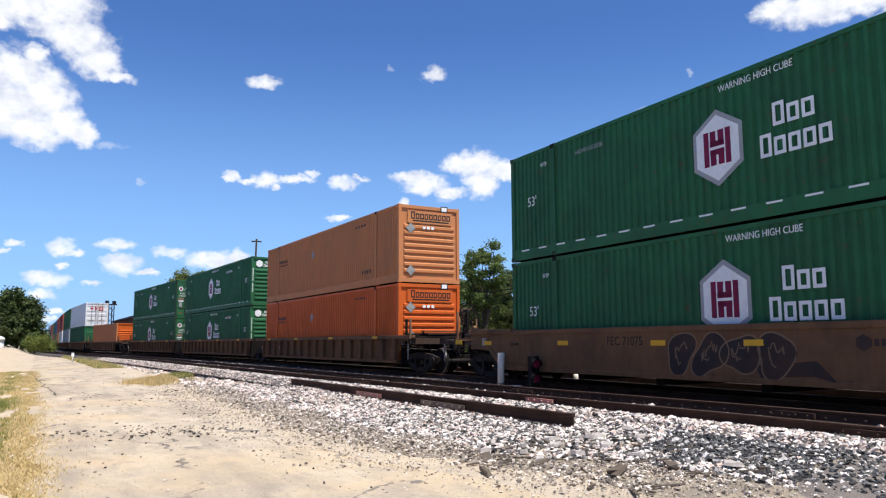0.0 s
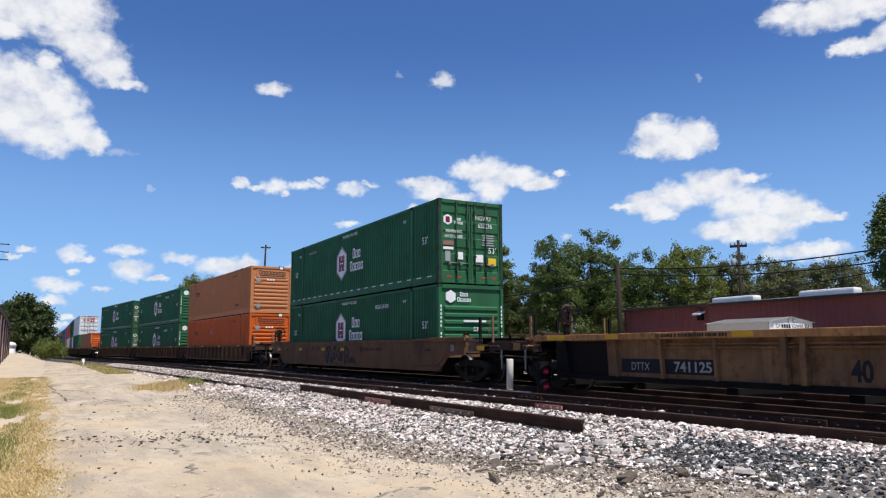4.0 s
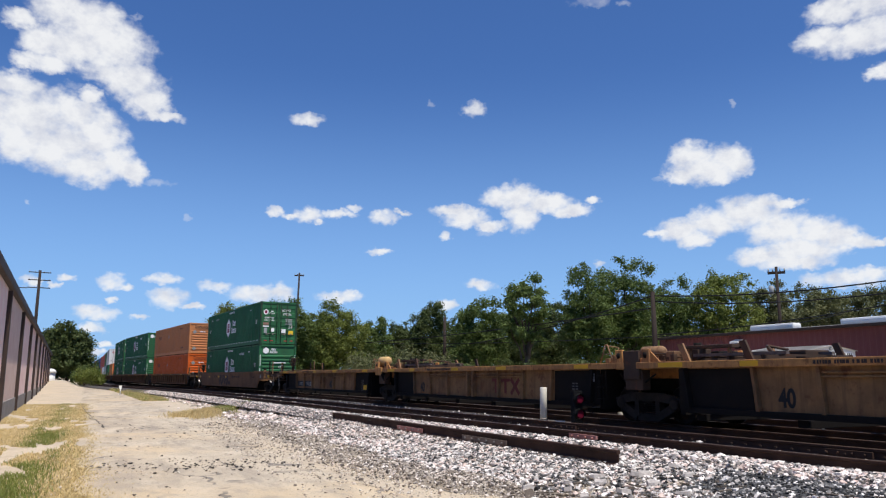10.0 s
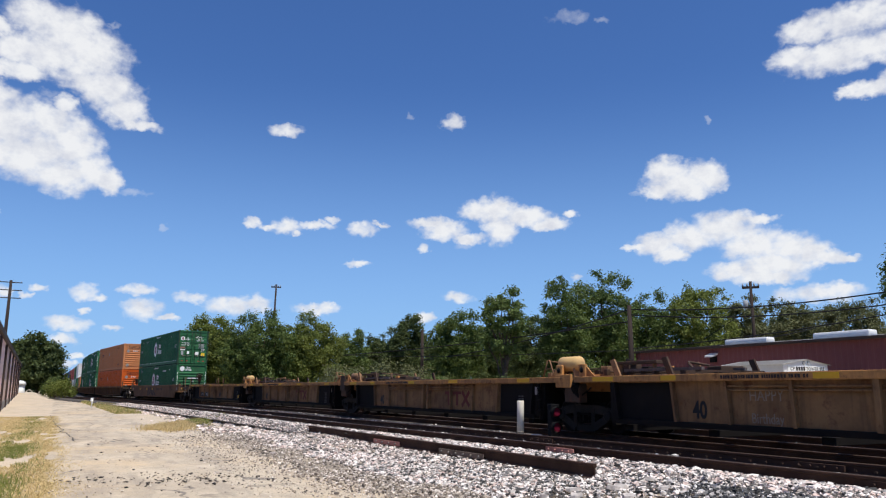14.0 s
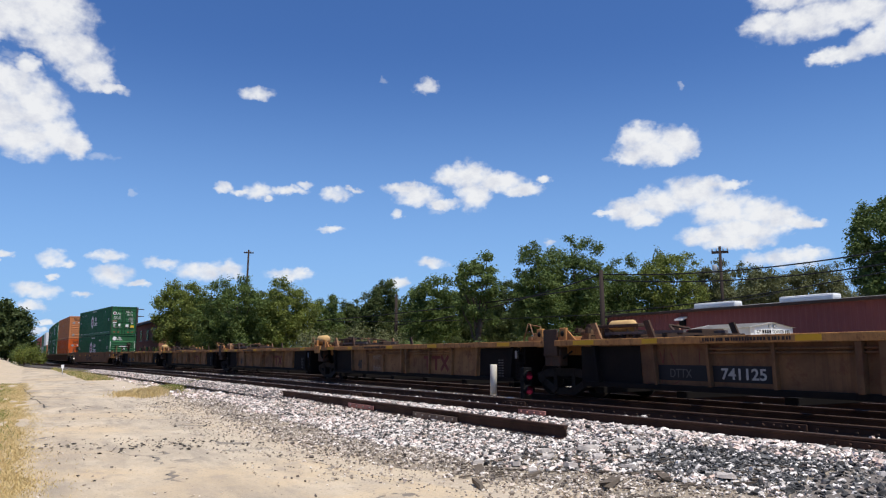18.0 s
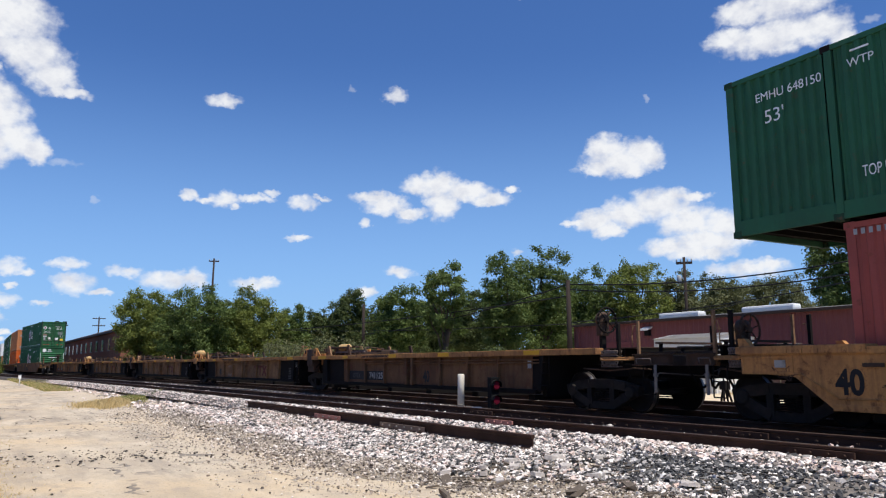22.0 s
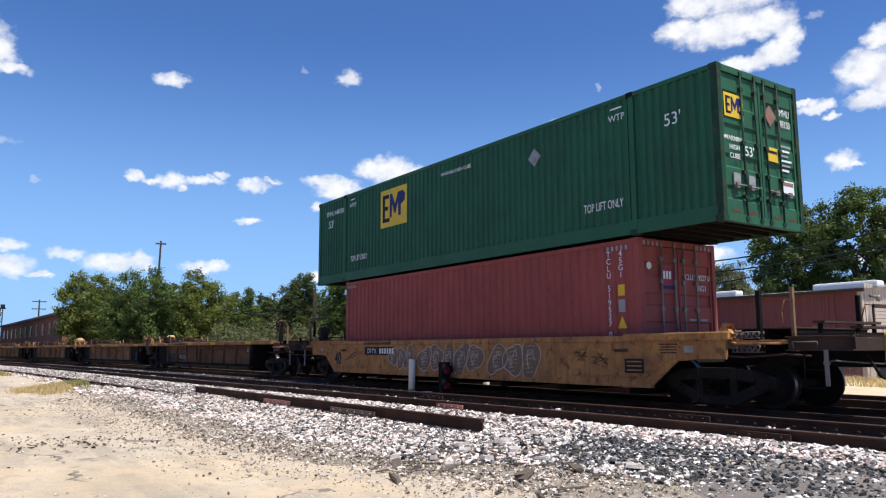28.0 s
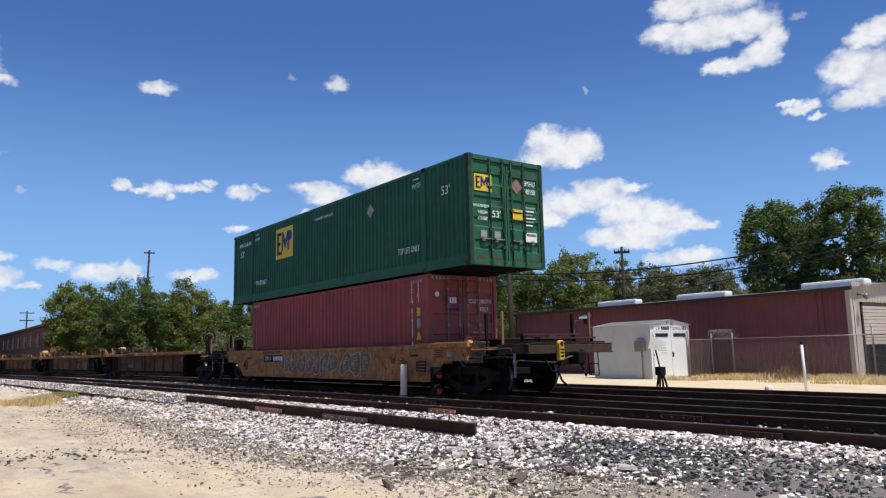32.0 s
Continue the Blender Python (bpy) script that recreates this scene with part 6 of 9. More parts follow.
# ---------------------------------------------------------------- lettering and marks on the train
def hexagon(r, sx=1.0, sy=1.0):
    return [(r * sx * math.sin(i * math.tau / 6), r * sy * math.cos(i * math.tau / 6)) for i in range(6)]


def diamond(c, at, s=0.26, mat="silver"):
    shape("placard", [(0, -s), (s, 0), (0, s), (-s, 0)], M[mat], at, c, 0.004, "diamond-shaped metal placard holder")


def h_logo(c, x, y, z, r):
    """White hexagon with a heavy magenta H of bars."""
    shape("logo_rim", hexagon(r, 1.0, 1.1), M["grey_paint"], on_near(x, y, z), c)
    shape("logo_field", hexagon(r * 0.86, 1.0, 1.1), M["white_paint"], on_near(x - 0.004, y, z), c)
    bars("logo_mark", [(0.09 * r * 2, 1.0 * r, -0.38 * r, 0), (0.09 * r * 2, 1.0 * r, 0.38 * r, 0), (0.2 * r, 0.42 * r, -0.14 * r, 0.28 * r), (0.2 * r, 0.42 * r, 0.14 * r, -0.28 * r),
                       (0.2 * r, 0.42 * r, -0.14 * r, -0.28 * r), (0.2 * r, 0.42 * r, 0.14 * r, 0.28 * r), (0.5 * r, 0.16 * r, 0, 0.12 * r), (0.5 * r, 0.16 * r, 0, -0.12 * r)],
         M["magenta"], on_near(x - 0.008, y, z), c)


def name_bars(c, mat, at, w, h, rows=2, n=5, name="brand_mark"):
    """A company name drawn as plain upright bars."""
    spec = []
    for r in range(rows):
        k = n if r else (max(3, n - 2) if rows > 1 else n)
        cw = w / n
        for i in range(k):
            hh = h / rows * (0.80 if i == 0 else 0.62)
            u, v = (i - (k - 1) / 2) * cw, h / 2 - (r + 0.5) * h / rows + (0.09 * h / rows if i == 0 else 0)
            b = cw * 0.22
            spec += [(b, hh, u - cw * 0.30, v), (b, hh, u + cw * 0.30, v), (cw * 0.40, b, u, v + hh / 2 - b / 2), (cw * 0.40, b, u, v - hh / 2 + b / 2)]
    return bars(name, spec, mat, at, c)


def side_small(c, x, serial=True):
    """53', WTP and the serial's bars near the ends of a long box, plus dashes of reflective tape."""
    for y in (-FT53 / 2 + 1.0, FT53 / 2 - 1.0):
        word("53'", 0.36, M["white_paint"], on_near(x, y, 1.42), c)
    if serial:
        word("HGIU 501050", 0.22, M["white_paint"], on_near(x, -FT53 / 2 + 4.6, 2.28), c)
    else:
        word("HGWU 652836", 0.16, M["grey_paint"], on_near(x, FT53 / 2 - 3.4, 2.38), c)
    for y in (FT53 / 2 - 1.55, -FT53 / 2 + 2.6):
        word("WTP", 0.16, M["white_paint"], on_near(x, y, 2.38), c, stretch=0.8)


def tape(c, x):
    bars("reflective_tape", [(0.34, 0.036, u, 0) for u in np.arange(-7.4, 7.5, 0.78)], M["white_paint"], on_near(x, 0, 0.26), c, 0.002)


def hub_marks(c, doors):
    x = -W53 / 2 - 0.004
    side_small(c, x + 0.012, not doors)
    tape(c, x)
    h_logo(c, x + 0.008, 0.80, 1.53, 0.69)
    name_bars(c, M["white_paint"], on_near(x + 0.012, -0.87, 1.52), 1.46, 1.06)
    word("WARNING HIGH CUBE", 0.185, M["white_paint"], on_near(x + 0.012, -0.1, 2.60), c, stretch=0.86)
    y = -FT53 / 2 - 0.03
    if doors:
        yd = y + 0.056
        shape("door_logo", hexagon(0.19), M["white_paint"], on_rear(-0.92, yd, 2.18), c)
        shape("door_logo_mark", rect(0.16, 0.2), M["magenta"], on_rear(-0.92, yd - 0.004, 2.18), c)
        name_bars(c, M["white_paint"], on_rear(-0.50, yd, 2.15), 0.36, 0.26)
        word("WARNING", 0.16, M["white_paint"], on_rear(-0.68, yd, 1.74), c, stretch=0.85)
        word("HIGH CUBE", 0.16, M["white_paint"], on_rear(-0.68, yd, 1.56), c, stretch=0.85)
        word("HGWU", 0.23, M["white_paint"], on_rear(0.50, yd, 2.24), c, stretch=0.85)
        word("652836", 0.23, M["white_paint"], on_rear(0.58, yd, 1.98), c, stretch=0.85)
        word("53'", 0.28, M["white_paint"], on_rear(0.86, yd, 1.10), c)
        for k in range(5):
            shape("data_line", rect(0.5 - 0.06 * (k % 2), 0.045), M["grey_paint"], on_rear(0.70, yd, 1.72 - 0.085 * k), c)
        for u, v, w, hh, mt in ((-0.90, 1.38, 0.40, 0.15, "placard"), (-0.90, 1.20, 0.40, 0.09, "white_paint"), (-0.92, 0.92, 0.2, 0.34, "grey_paint"), (-0.42, 0.96, 0.2, 0.26, "white_paint"), (0.34, 0.90, 0.30, 0.26, "white_paint"), (0.86, 0.80, 0.32, 0.27, "logo_yellow")):
            shape("door_sticker", rect(w, hh), M[mt], on_rear(u, yd, v), c)
        for u in (-0.9, -0.5, 0.5, 0.9):
            shape("reflector", rect(0.2, 0.05), M["red_paint"], on_rear(u, y + 0.03, 0.23), c)
    else:
        word("53'", 0.2, M["white_paint"], on_rear(0.15, y - 0.002, 1.32), c)
        bars("warning_strip", [(0.9, 0.07, 0, 0)], M["white_paint"], on_rear(0.1, y - 0.002, 1.66), c)
        shape("end_logo", hexagon(0.22), M["white_paint"], on_rear(-0.82, y + 0.05, 2.48), c)
        name_bars(c, M["white_paint"], on_rear(-0.3, y + 0.05, 2.46), 0.55, 0.36)
        for u in (-1.2, 1.2):
            bars("serial_bars", [(0.05, 0.085, 0, k * 0.13) for k in (-5, -4, -3, -2, 0, 1, 2, 3, 4, 5)], M["white_paint"], on_rear(u, y + 0.03, 1.5), c)


def letter_e_m_p(c, at, s):
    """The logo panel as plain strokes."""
    bars("logo_panel", [(1.5 * s, 1.15 * s, 0, 0)], M["logo_yellow"], at, c, 0.002)
    up = at @ pose(0, 0, 0.003)
    bars("logo_mark", [(0.15 * s, 0.84 * s, -0.56 * s, 0), (0.36 * s, 0.12 * s, -0.44 * s, 0.36 * s), (0.28 * s, 0.12 * s, -0.46 * s, 0.0), (0.4 * s, 0.12 * s, -0.42 * s, -0.36 * s)], M["black_paint"], up, c, 0.002)
    shape("logo_zigzag", [(-0.22 * s, -0.3 * s), (-0.10 * s, -0.3 * s), (-0.08 * s, 0.08 * s), (0.06 * s, -0.2 * s), (0.12 * s, -0.2 * s), (0.26 * s, 0.12 * s), (0.28 * s, -0.3 * s), (0.42 * s, -0.3 * s),
                          (0.42 * s, 0.02 * s), (0.62 * s, 0.10 * s), (0.66 * s, 0.3 * s), (0.54 * s, 0.42 * s), (0.26 * s, 0.42 * s), (0.08 * s, 0.08 * s), (-0.08 * s, 0.42 * s), (-0.2 * s, 0.42 * s)],
          M["navy"], up, c, 0.002)


def emp_marks(c):
    x = -W53 / 2 + 0.008
    letter_e_m_p(c, on_near(x, 3.02, 2.01), 1.0)
    for y in (-FT53 / 2 + 1.0, FT53 / 2 - 0.95):
        word("53'", 0.34, M["white_paint"], on_near(x, y, 1.98 if y < 0 else 1.92), c)
    for y in (-5.28, 5.16):
        word("TOP LIFT ONLY", 0.25, M["white_paint"], on_near(x, y, 0.62), c, stretch=0.62)
    word("WARNING HIGH CUBE", 0.13, M["white_paint"], on_near(x, -0.13, 2.44), c)
    word("EMHU 648150", 0.22, M["white_paint"], on_near(x, 6.85, 2.34), c, stretch=0.95)
    for y in (5.58, -5.71):
        word("WTP", 0.2, M["white_paint"], on_near(x, y, 2.40), c)
        bars("overline", [(0.3, 0.03, 0, 0)], M["white_paint"], on_near(x, y, 2.66), c)
    diamond(c, on_near(x - 0.012, -3.24, 2.16), 0.215)
    shape("door_dent_plate", rect(0.1, 0.14), M["green_b"], on_near(x, 1.9, 1.35), c)
    y = -FT53 / 2 + 0.028
    letter_e_m_p(c, on_rear(-0.80, y, 2.16), 0.385)
    diamond(c, on_rear(0.36, y, 2.18), 0.21, "placard")
    word("EMHU", 0.2, M["white_paint"], on_rear(0.82, y, 2.24), c, stretch=0.8)
    word("648150", 0.2, M["white_paint"], on_rear(0.82, y, 2.02), c, stretch=0.72)
    word("WARNING", 0.13, M["white_paint"], on_rear(-0.83, y, 1.50), c)
    word("HIGH", 0.13, M["white_paint"], on_rear(-0.83, y, 1.34), c)
    word("CUBE", 0.13, M["white_paint"], on_rear(-0.83, y, 1.18), c)
    word("53'", 0.26, M["white_paint"], on_rear(-0.37, y, 1.28), c)
    shape("door_sticker", rect(0.36, 0.27), M["logo_yellow"], on_rear(0.37, y, 1.42), c)
    shape("sticker_band", rect(0.30, 0.05), M["black_paint"], on_rear(0.37, y - 0.004, 1.47), c)
    for k in range(6):
        shape("data_line", rect(0.34 - 0.05 * (k % 3), 0.04), M["white_paint" if k % 2 else "grey_paint"], on_rear(0.84 - 0.025 * (k % 3), y, 1.64 - 0.095 * k), c)
    shape("door_sticker", rect(0.40, 0.25), M["white_paint"], on_rear(0.84, y, 0.84), c)
    shape("sticker_band", rect(0.34, 0.07), M["placard"], on_rear(0.84, y - 0.004, 0.90), c)
    for u in (-0.83, -0.37):
        shape("vent_cover", rect(0.2, 0.22), M["silver"], on_rear(u, y, 0.80), c, 0.02)
    for u in (-0.9, -0.4, 0.4, 0.9):
        shape("reflector", rect(0.24, 0.045), M["ttx_red"], on_rear(u, y - 0.02, 0.21), c)


def tcl_marks(c):
    x = -W40 / 2 + 0.008
    for k, ch in enumerate("TCLU5195270"):
        word(ch, 0.17, M["white_paint"], on_near(x, -5.3, 2.56 - 0.142 * k - (0.12 if k > 3 else 0) - (0.08 if k > 9 else 0)), c)
    for k, ch in enumerate("45G1"):
        word(ch, 0.17, M["white_paint"], on_near(x, -5.62, 2.56 - 0.142 * k), c)
    shape("height_sticker", rect(0.17, 0.22), M["logo_yellow"], on_near(x, -5.62, 1.88), c)
    shape("data_sticker", rect(0.17, 0.25), M["grey_paint"], on_near(x, -5.62, 1.57), c)
    shape("warning_triangle", [(-0.12, -0.1), (0.12, -0.1), (0, 0.14)], M["logo_yellow"], on_near(x, -5.62, 1.22), c)
    for y in (-FT40 / 2 + 0.55, FT40 / 2 - 0.4):
        bars("hazard_stripes", [(0.06, 0.09, u, 0) for u in (-0.24, -0.12, 0, 0.12, 0.24)], M["grey_paint"], on_near(x - 0.012, y, HC - 0.17), c)
    y = -FT40 / 2 + 0.025
    for u in (-0.86, 0.82):
        bars("hazard_stripes", [(0.055, 0.09, u + k, 0) for k in (-0.2, -0.07, 0.06, 0.19)], M["grey_paint"], on_rear(0, y - 0.03, HC - 0.1), c)
    shape("door_panel", rect(0.42, 0.36), M["pink_red"], on_rear(-0.34, y, 2.15), c)
    bars("door_panel_text", [(0.06, 0.16, -0.09, 0), (0.06, 0.16, 0, 0), (0.06, 0.16, 0.09, 0)], M["white_paint"], on_rear(-0.36, y - 0.004, 2.19), c)
    shape("door_panel_edge", rect(0.42, 0.07), M["navy"], on_rear(-0.34, y - 0.004, 1.94), c)
    word("TCLU 519527 0", 0.17, M["white_paint"], on_rear(0.58, y, 2.12), c, stretch=0.8)
    word("45G1", 0.17, M["white_paint"], on_rear(0.74, y, 1.90), c, stretch=0.9)
    bars("data_bars", [(0.22, 0.04, 0.42, 0), (0.24, 0.04, 0.78, 0), (0.2, 0.04, 0.42, -0.3), (0.26, 0.04, 0.78, -0.28), (0.26, 0.04, 0.78, -0.36), (0.2, 0.04, 0.42, -0.55), (0.26, 0.04, 0.78, -0.55), (0.26, 0.04, 0.78, -0.64)],
         M["grey_paint"], on_rear(0, y, 1.3), c)
    shape("seal_sticker", hexagon(0.08), M["white_paint"], on_rear(-0.9, y, 2.35), c)
    shape("plate", rect(0.22, 0.09), M["white_paint"], on_rear(-0.9, y, 0.5), c)


def orange_marks(c):
    x = -W53 / 2 + 0.008
    name_bars(c, M["black_paint"], on_near(x, 5.3, 1.98), 1.3, 0.22, 1, 9)
    bars("underline", [(1.3, 0.05, 0, 0)], M["black_paint"], on_near(x, 5.3, 1.80), c)
    bars("data_bars", dash_row(4, 0.16, 0.08, 0.12), M["black_paint"], on_near(x, -4.6, 2.5), c)
    bars("data_bars", dash_row(4, 0.12, 0.14, 0.12), M["black_paint"], on_near(x, -5.2, 0.6), c)
    diamond(c, on_near(x - 0.01, 0.9, 1.9), 0.22)
    y = -FT53 / 2 + 0.0
    shape("name_panel", rect(1.9, 0.46), M["orange"] if "bright orange" in c["label"] else M["orange_faded"], on_rear(0.02, y + 0.02, 2.45), c, 0.02)
    name_bars(c, M["black_paint"], on_rear(0.05, y - 0.002, 2.48), 1.7, 0.34, 1, 9)
    bars("underline", [(1.55, 0.045, 0, 0)], M["black_paint"], on_rear(0.05, y - 0.002, 2.31), c)
    diamond(c, on_rear(-0.8, y - 0.006, 2.02), 0.2)
    diamond(c, on_rear(-0.8, y - 0.006, 0.45) if "faded" in c["label"] else on_rear(-0.78, y - 0.006, 1.0), 0.2)
    bars("white_stencil", dash_row(3, 0.12, 0.1, 0.06), M["white_paint"], on_rear(-0.06, y - 0.004, 2.06), c)
    shape("corner_label", rect(0.3, 0.22), M["black_paint"], on_rear(0.62, y - 0.004, HC - 0.08), c)
    shape("corner_label", rect(0.22, 0.15), M["white_paint"], on_rear(0.62, y - 0.008, HC - 0.08), c)


def far_white_marks(c):
    y = -FT53 / 2 + 0.02
    bars("brand_mark", [(0.12, 0.5, -0.5, 0), (0.4, 0.12, -0.5, 0), (0.12, 0.5, -0.1, 0), (0.3, 0.12, 0.0, 0.18), (0.3, 0.12, 0.0, -0.04), (0.12, 0.5, 0.4, 0), (0.12, 0.5, 0.75, 0), (0.4, 0.12, 0.58, 0.2), (0.4, 0.12, 0.58, -0.2)],
         M["red_paint"], on_rear(-0.1, y, 2.2), c)


def stroke(pts, w, z):
    """A fat brush stroke with round ends, as one strip."""
    bm = bmesh.new()
    P = [Vector((*p, 0)) for p in pts]
    left, right = [], []
    for i, p in enumerate(P):
        d = (P[min(i + 1, len(P) - 1)] - P[max(i - 1, 0)]).normalized()
        nrm = Vector((-d.y, d.x, 0)) * w / 2
        if i == 0 or i == len(P) - 1:
            e = -d if i == 0 else d
            if i == 0:
                for f, g in ((0.97, 0.35), (0.7, 0.8)):
                    left.append(p + e * w / 2 * f + nrm * g)
                    right.append(p + e * w / 2 * f - nrm * g)
            left.append(p + nrm)
            right.append(p - nrm)
            if i:
                for f, g in ((0.7, 0.8), (0.97, 0.35)):
                    left.append(p + e * w / 2 * f + nrm * g)
                    right.append(p + e * w / 2 * f - nrm * g)
        else:
            left.append(p + nrm)
            right.append(p - nrm)
    up = Vector((0, 0, z))
    a, b = [bm.verts.new(v + up) for v in left], [bm.verts.new(v + up) for v in right]
    for i in range(len(a) - 1):
        bm.faces.new((b[i], b[i + 1], a[i + 1], a[i]))
    return bm


def blob(u0, w, h, seed, n=30):
    """A swollen closed outline, no letter of any kind."""
    a, b = 0.6 + seed * 1.7, 2.0 + seed * 2.3
    out = []
    for i in range(n):
        q = i * math.tau / n
        r = 0.46 + 0.07 * math.sin(2 * q + a) + 0.06 * math.sin(3 * q + b)
        out.append((u0 + w * r * math.cos(q) + 0.12 * h * math.sin(q), h * (r + 0.03) * math.sin(q)))
    return out


def spray(car, x, y, z, w, h, count, fill, line, edge=0.028, hatch=True, seed=0):
    """A sprayed row of swollen shapes: dull filling, pale outlines and hatching."""
    cw = w / count
    rng = random.Random(seed)
    for i in range(count):
        u0 = (i - (count - 1) / 2) * cw
        hh, v0 = h * rng.uniform(0.8, 1.05), rng.uniform(-0.03, 0.03)
        ring = [(u, v + v0) for u, v in blob(u0, cw * 1.18, hh, seed + i)]
        z0 = 0.0012 + 0.0009 * i
        shape("graffiti_fill", ring, M[fill], on_near(x - z0, y, z), car, 0.0006, "dull spray-painted filling")
        part("graffiti_outline", stroke(ring + ring[:2], edge, z0 + 0.002), M[line], car, "pale spray-painted outline", on_near(x, y, z))
        inner = [(u0 + (u - u0) * 0.42, v0 + (v - v0) * 0.36 + hh * rng.uniform(-0.12, 0.14)) for u, v in ring[2:24]]
        part("graffiti_loop", stroke(inner, edge * 0.8, z0 + 0.003), M[line], car, "", on_near(x, y, z))
        if hatch:
            for k in range(7):
                v = -0.36 * hh + k * 0.115 * hh
                d = cw * 0.30 * math.sqrt(max(0.1, 1 - (v / (0.5 * hh)) ** 2))
                pts = [(u0 - d + 0.12 * v, v + v0), (u0 + 0.02, v + v0 + 0.03), (u0 + d * rng.uniform(0.3, 1.0) + 0.12 * v, v + v0 + 0.01)]
                part("graffiti_hatch", stroke(pts, 0.012, z0 + 0.0025), M[line], car, "", on_near(x, y, z))


def box_line(bm, p, q, w, t):
    p, q = Vector((*p, 0)), Vector((*q, 0))
    d = (q - p).normalized()
    nrm = Vector((-d.y, d.x, 0)) * w / 2
    vs = [p + nrm, p - nrm, q - nrm, q + nrm]
    a, b = [bm.verts.new(v) for v in vs], [bm.verts.new(v + Vector((0, 0, t))) for v in vs]
    bm.faces.new(b[::-1])
    for i in range(4):
        bm.faces.new((a[i], a[(i + 1) % 4], b[(i + 1) % 4], b[i]))
    bmesh.ops.recalc_face_normals(bm, faces=bm.faces[-5:])


def well_car_marks(car):
    x = -1.503
    word("40", 0.52, M["black_paint"], on_near(x, 6.14, 0.56), car, stretch=0.85, bold=0.016)
    shape("number_patch", rect(1.75, 0.24), M["black_paint"], on_near(x, 3.5, 0.97), car)
    word("DTTX", 0.2, M["white_paint"], on_near(x - 0.004, 3.95, 0.90), car, stretch=1.0)
    bars("serial_bars", dash_row(6, 0.09, 0.15, 0.05, 0.0), M["white_paint"], on_near(x - 0.004, 3.1, 0.97), car)
    spray(car, x - 0.002, 2.30, 0.80, 1.25, 0.62, 3, "graffiti_grey", "spray_pale", seed=1)
    spray(car, x - 0.002, 0.0, 0.78, 2.75, 0.80, 5, "graffiti_grey", "spray_pale", seed=4)
    spray(car, x - 0.002, -2.55, 0.78, 1.75, 0.80, 3, "graffiti_grey", "spray_pale", seed=11)
    for i, (y, w, h) in enumerate(((-4.6, 0.5, 0.4), (-5.2, 0.4, 0.3), (5.2, 0.8, 0.4), (7.2, 0.4, 0.3))):
        rng = random.Random(i)
        bm = bmesh.new()
        p = (0.0, 0.0)
        for k in range(12):
            q = (rng.uniform(-w, w) / 1.6, rng.uniform(-h, h) / 2)
            box_line(bm, p, q, 0.010, 0.002)
            p = q
        tagged(part("graffiti_scrawl", bm, M["graffiti_dark"], car, "", on_near(x, y, 0.86)), kind="stuff")
    shape("notice_plate", rect(0.46, 0.27), M["black_paint"], on_near(x, -6.05, 0.70), car)
    for k in (0.08, 0.0, -0.08):
        shape("notice_line", rect(0.36, 0.025), M["yellow_car"], on_near(x - 0.004, -6.05, 0.70 + k), car)
    for k in range(4):
        shape("data_line", rect(0.42 - 0.07 * (k % 2), 0.022), M["dark_trim"], on_near(x, -6.85, 1.10 - k * 0.05), car)
    tagged(bars("capacity_text", dash_row(14, 0.075, 0.07, 0.04), M["dark_trim"], on_near(x - 0.03, 3.6, 1.19), car), kind="stuff")


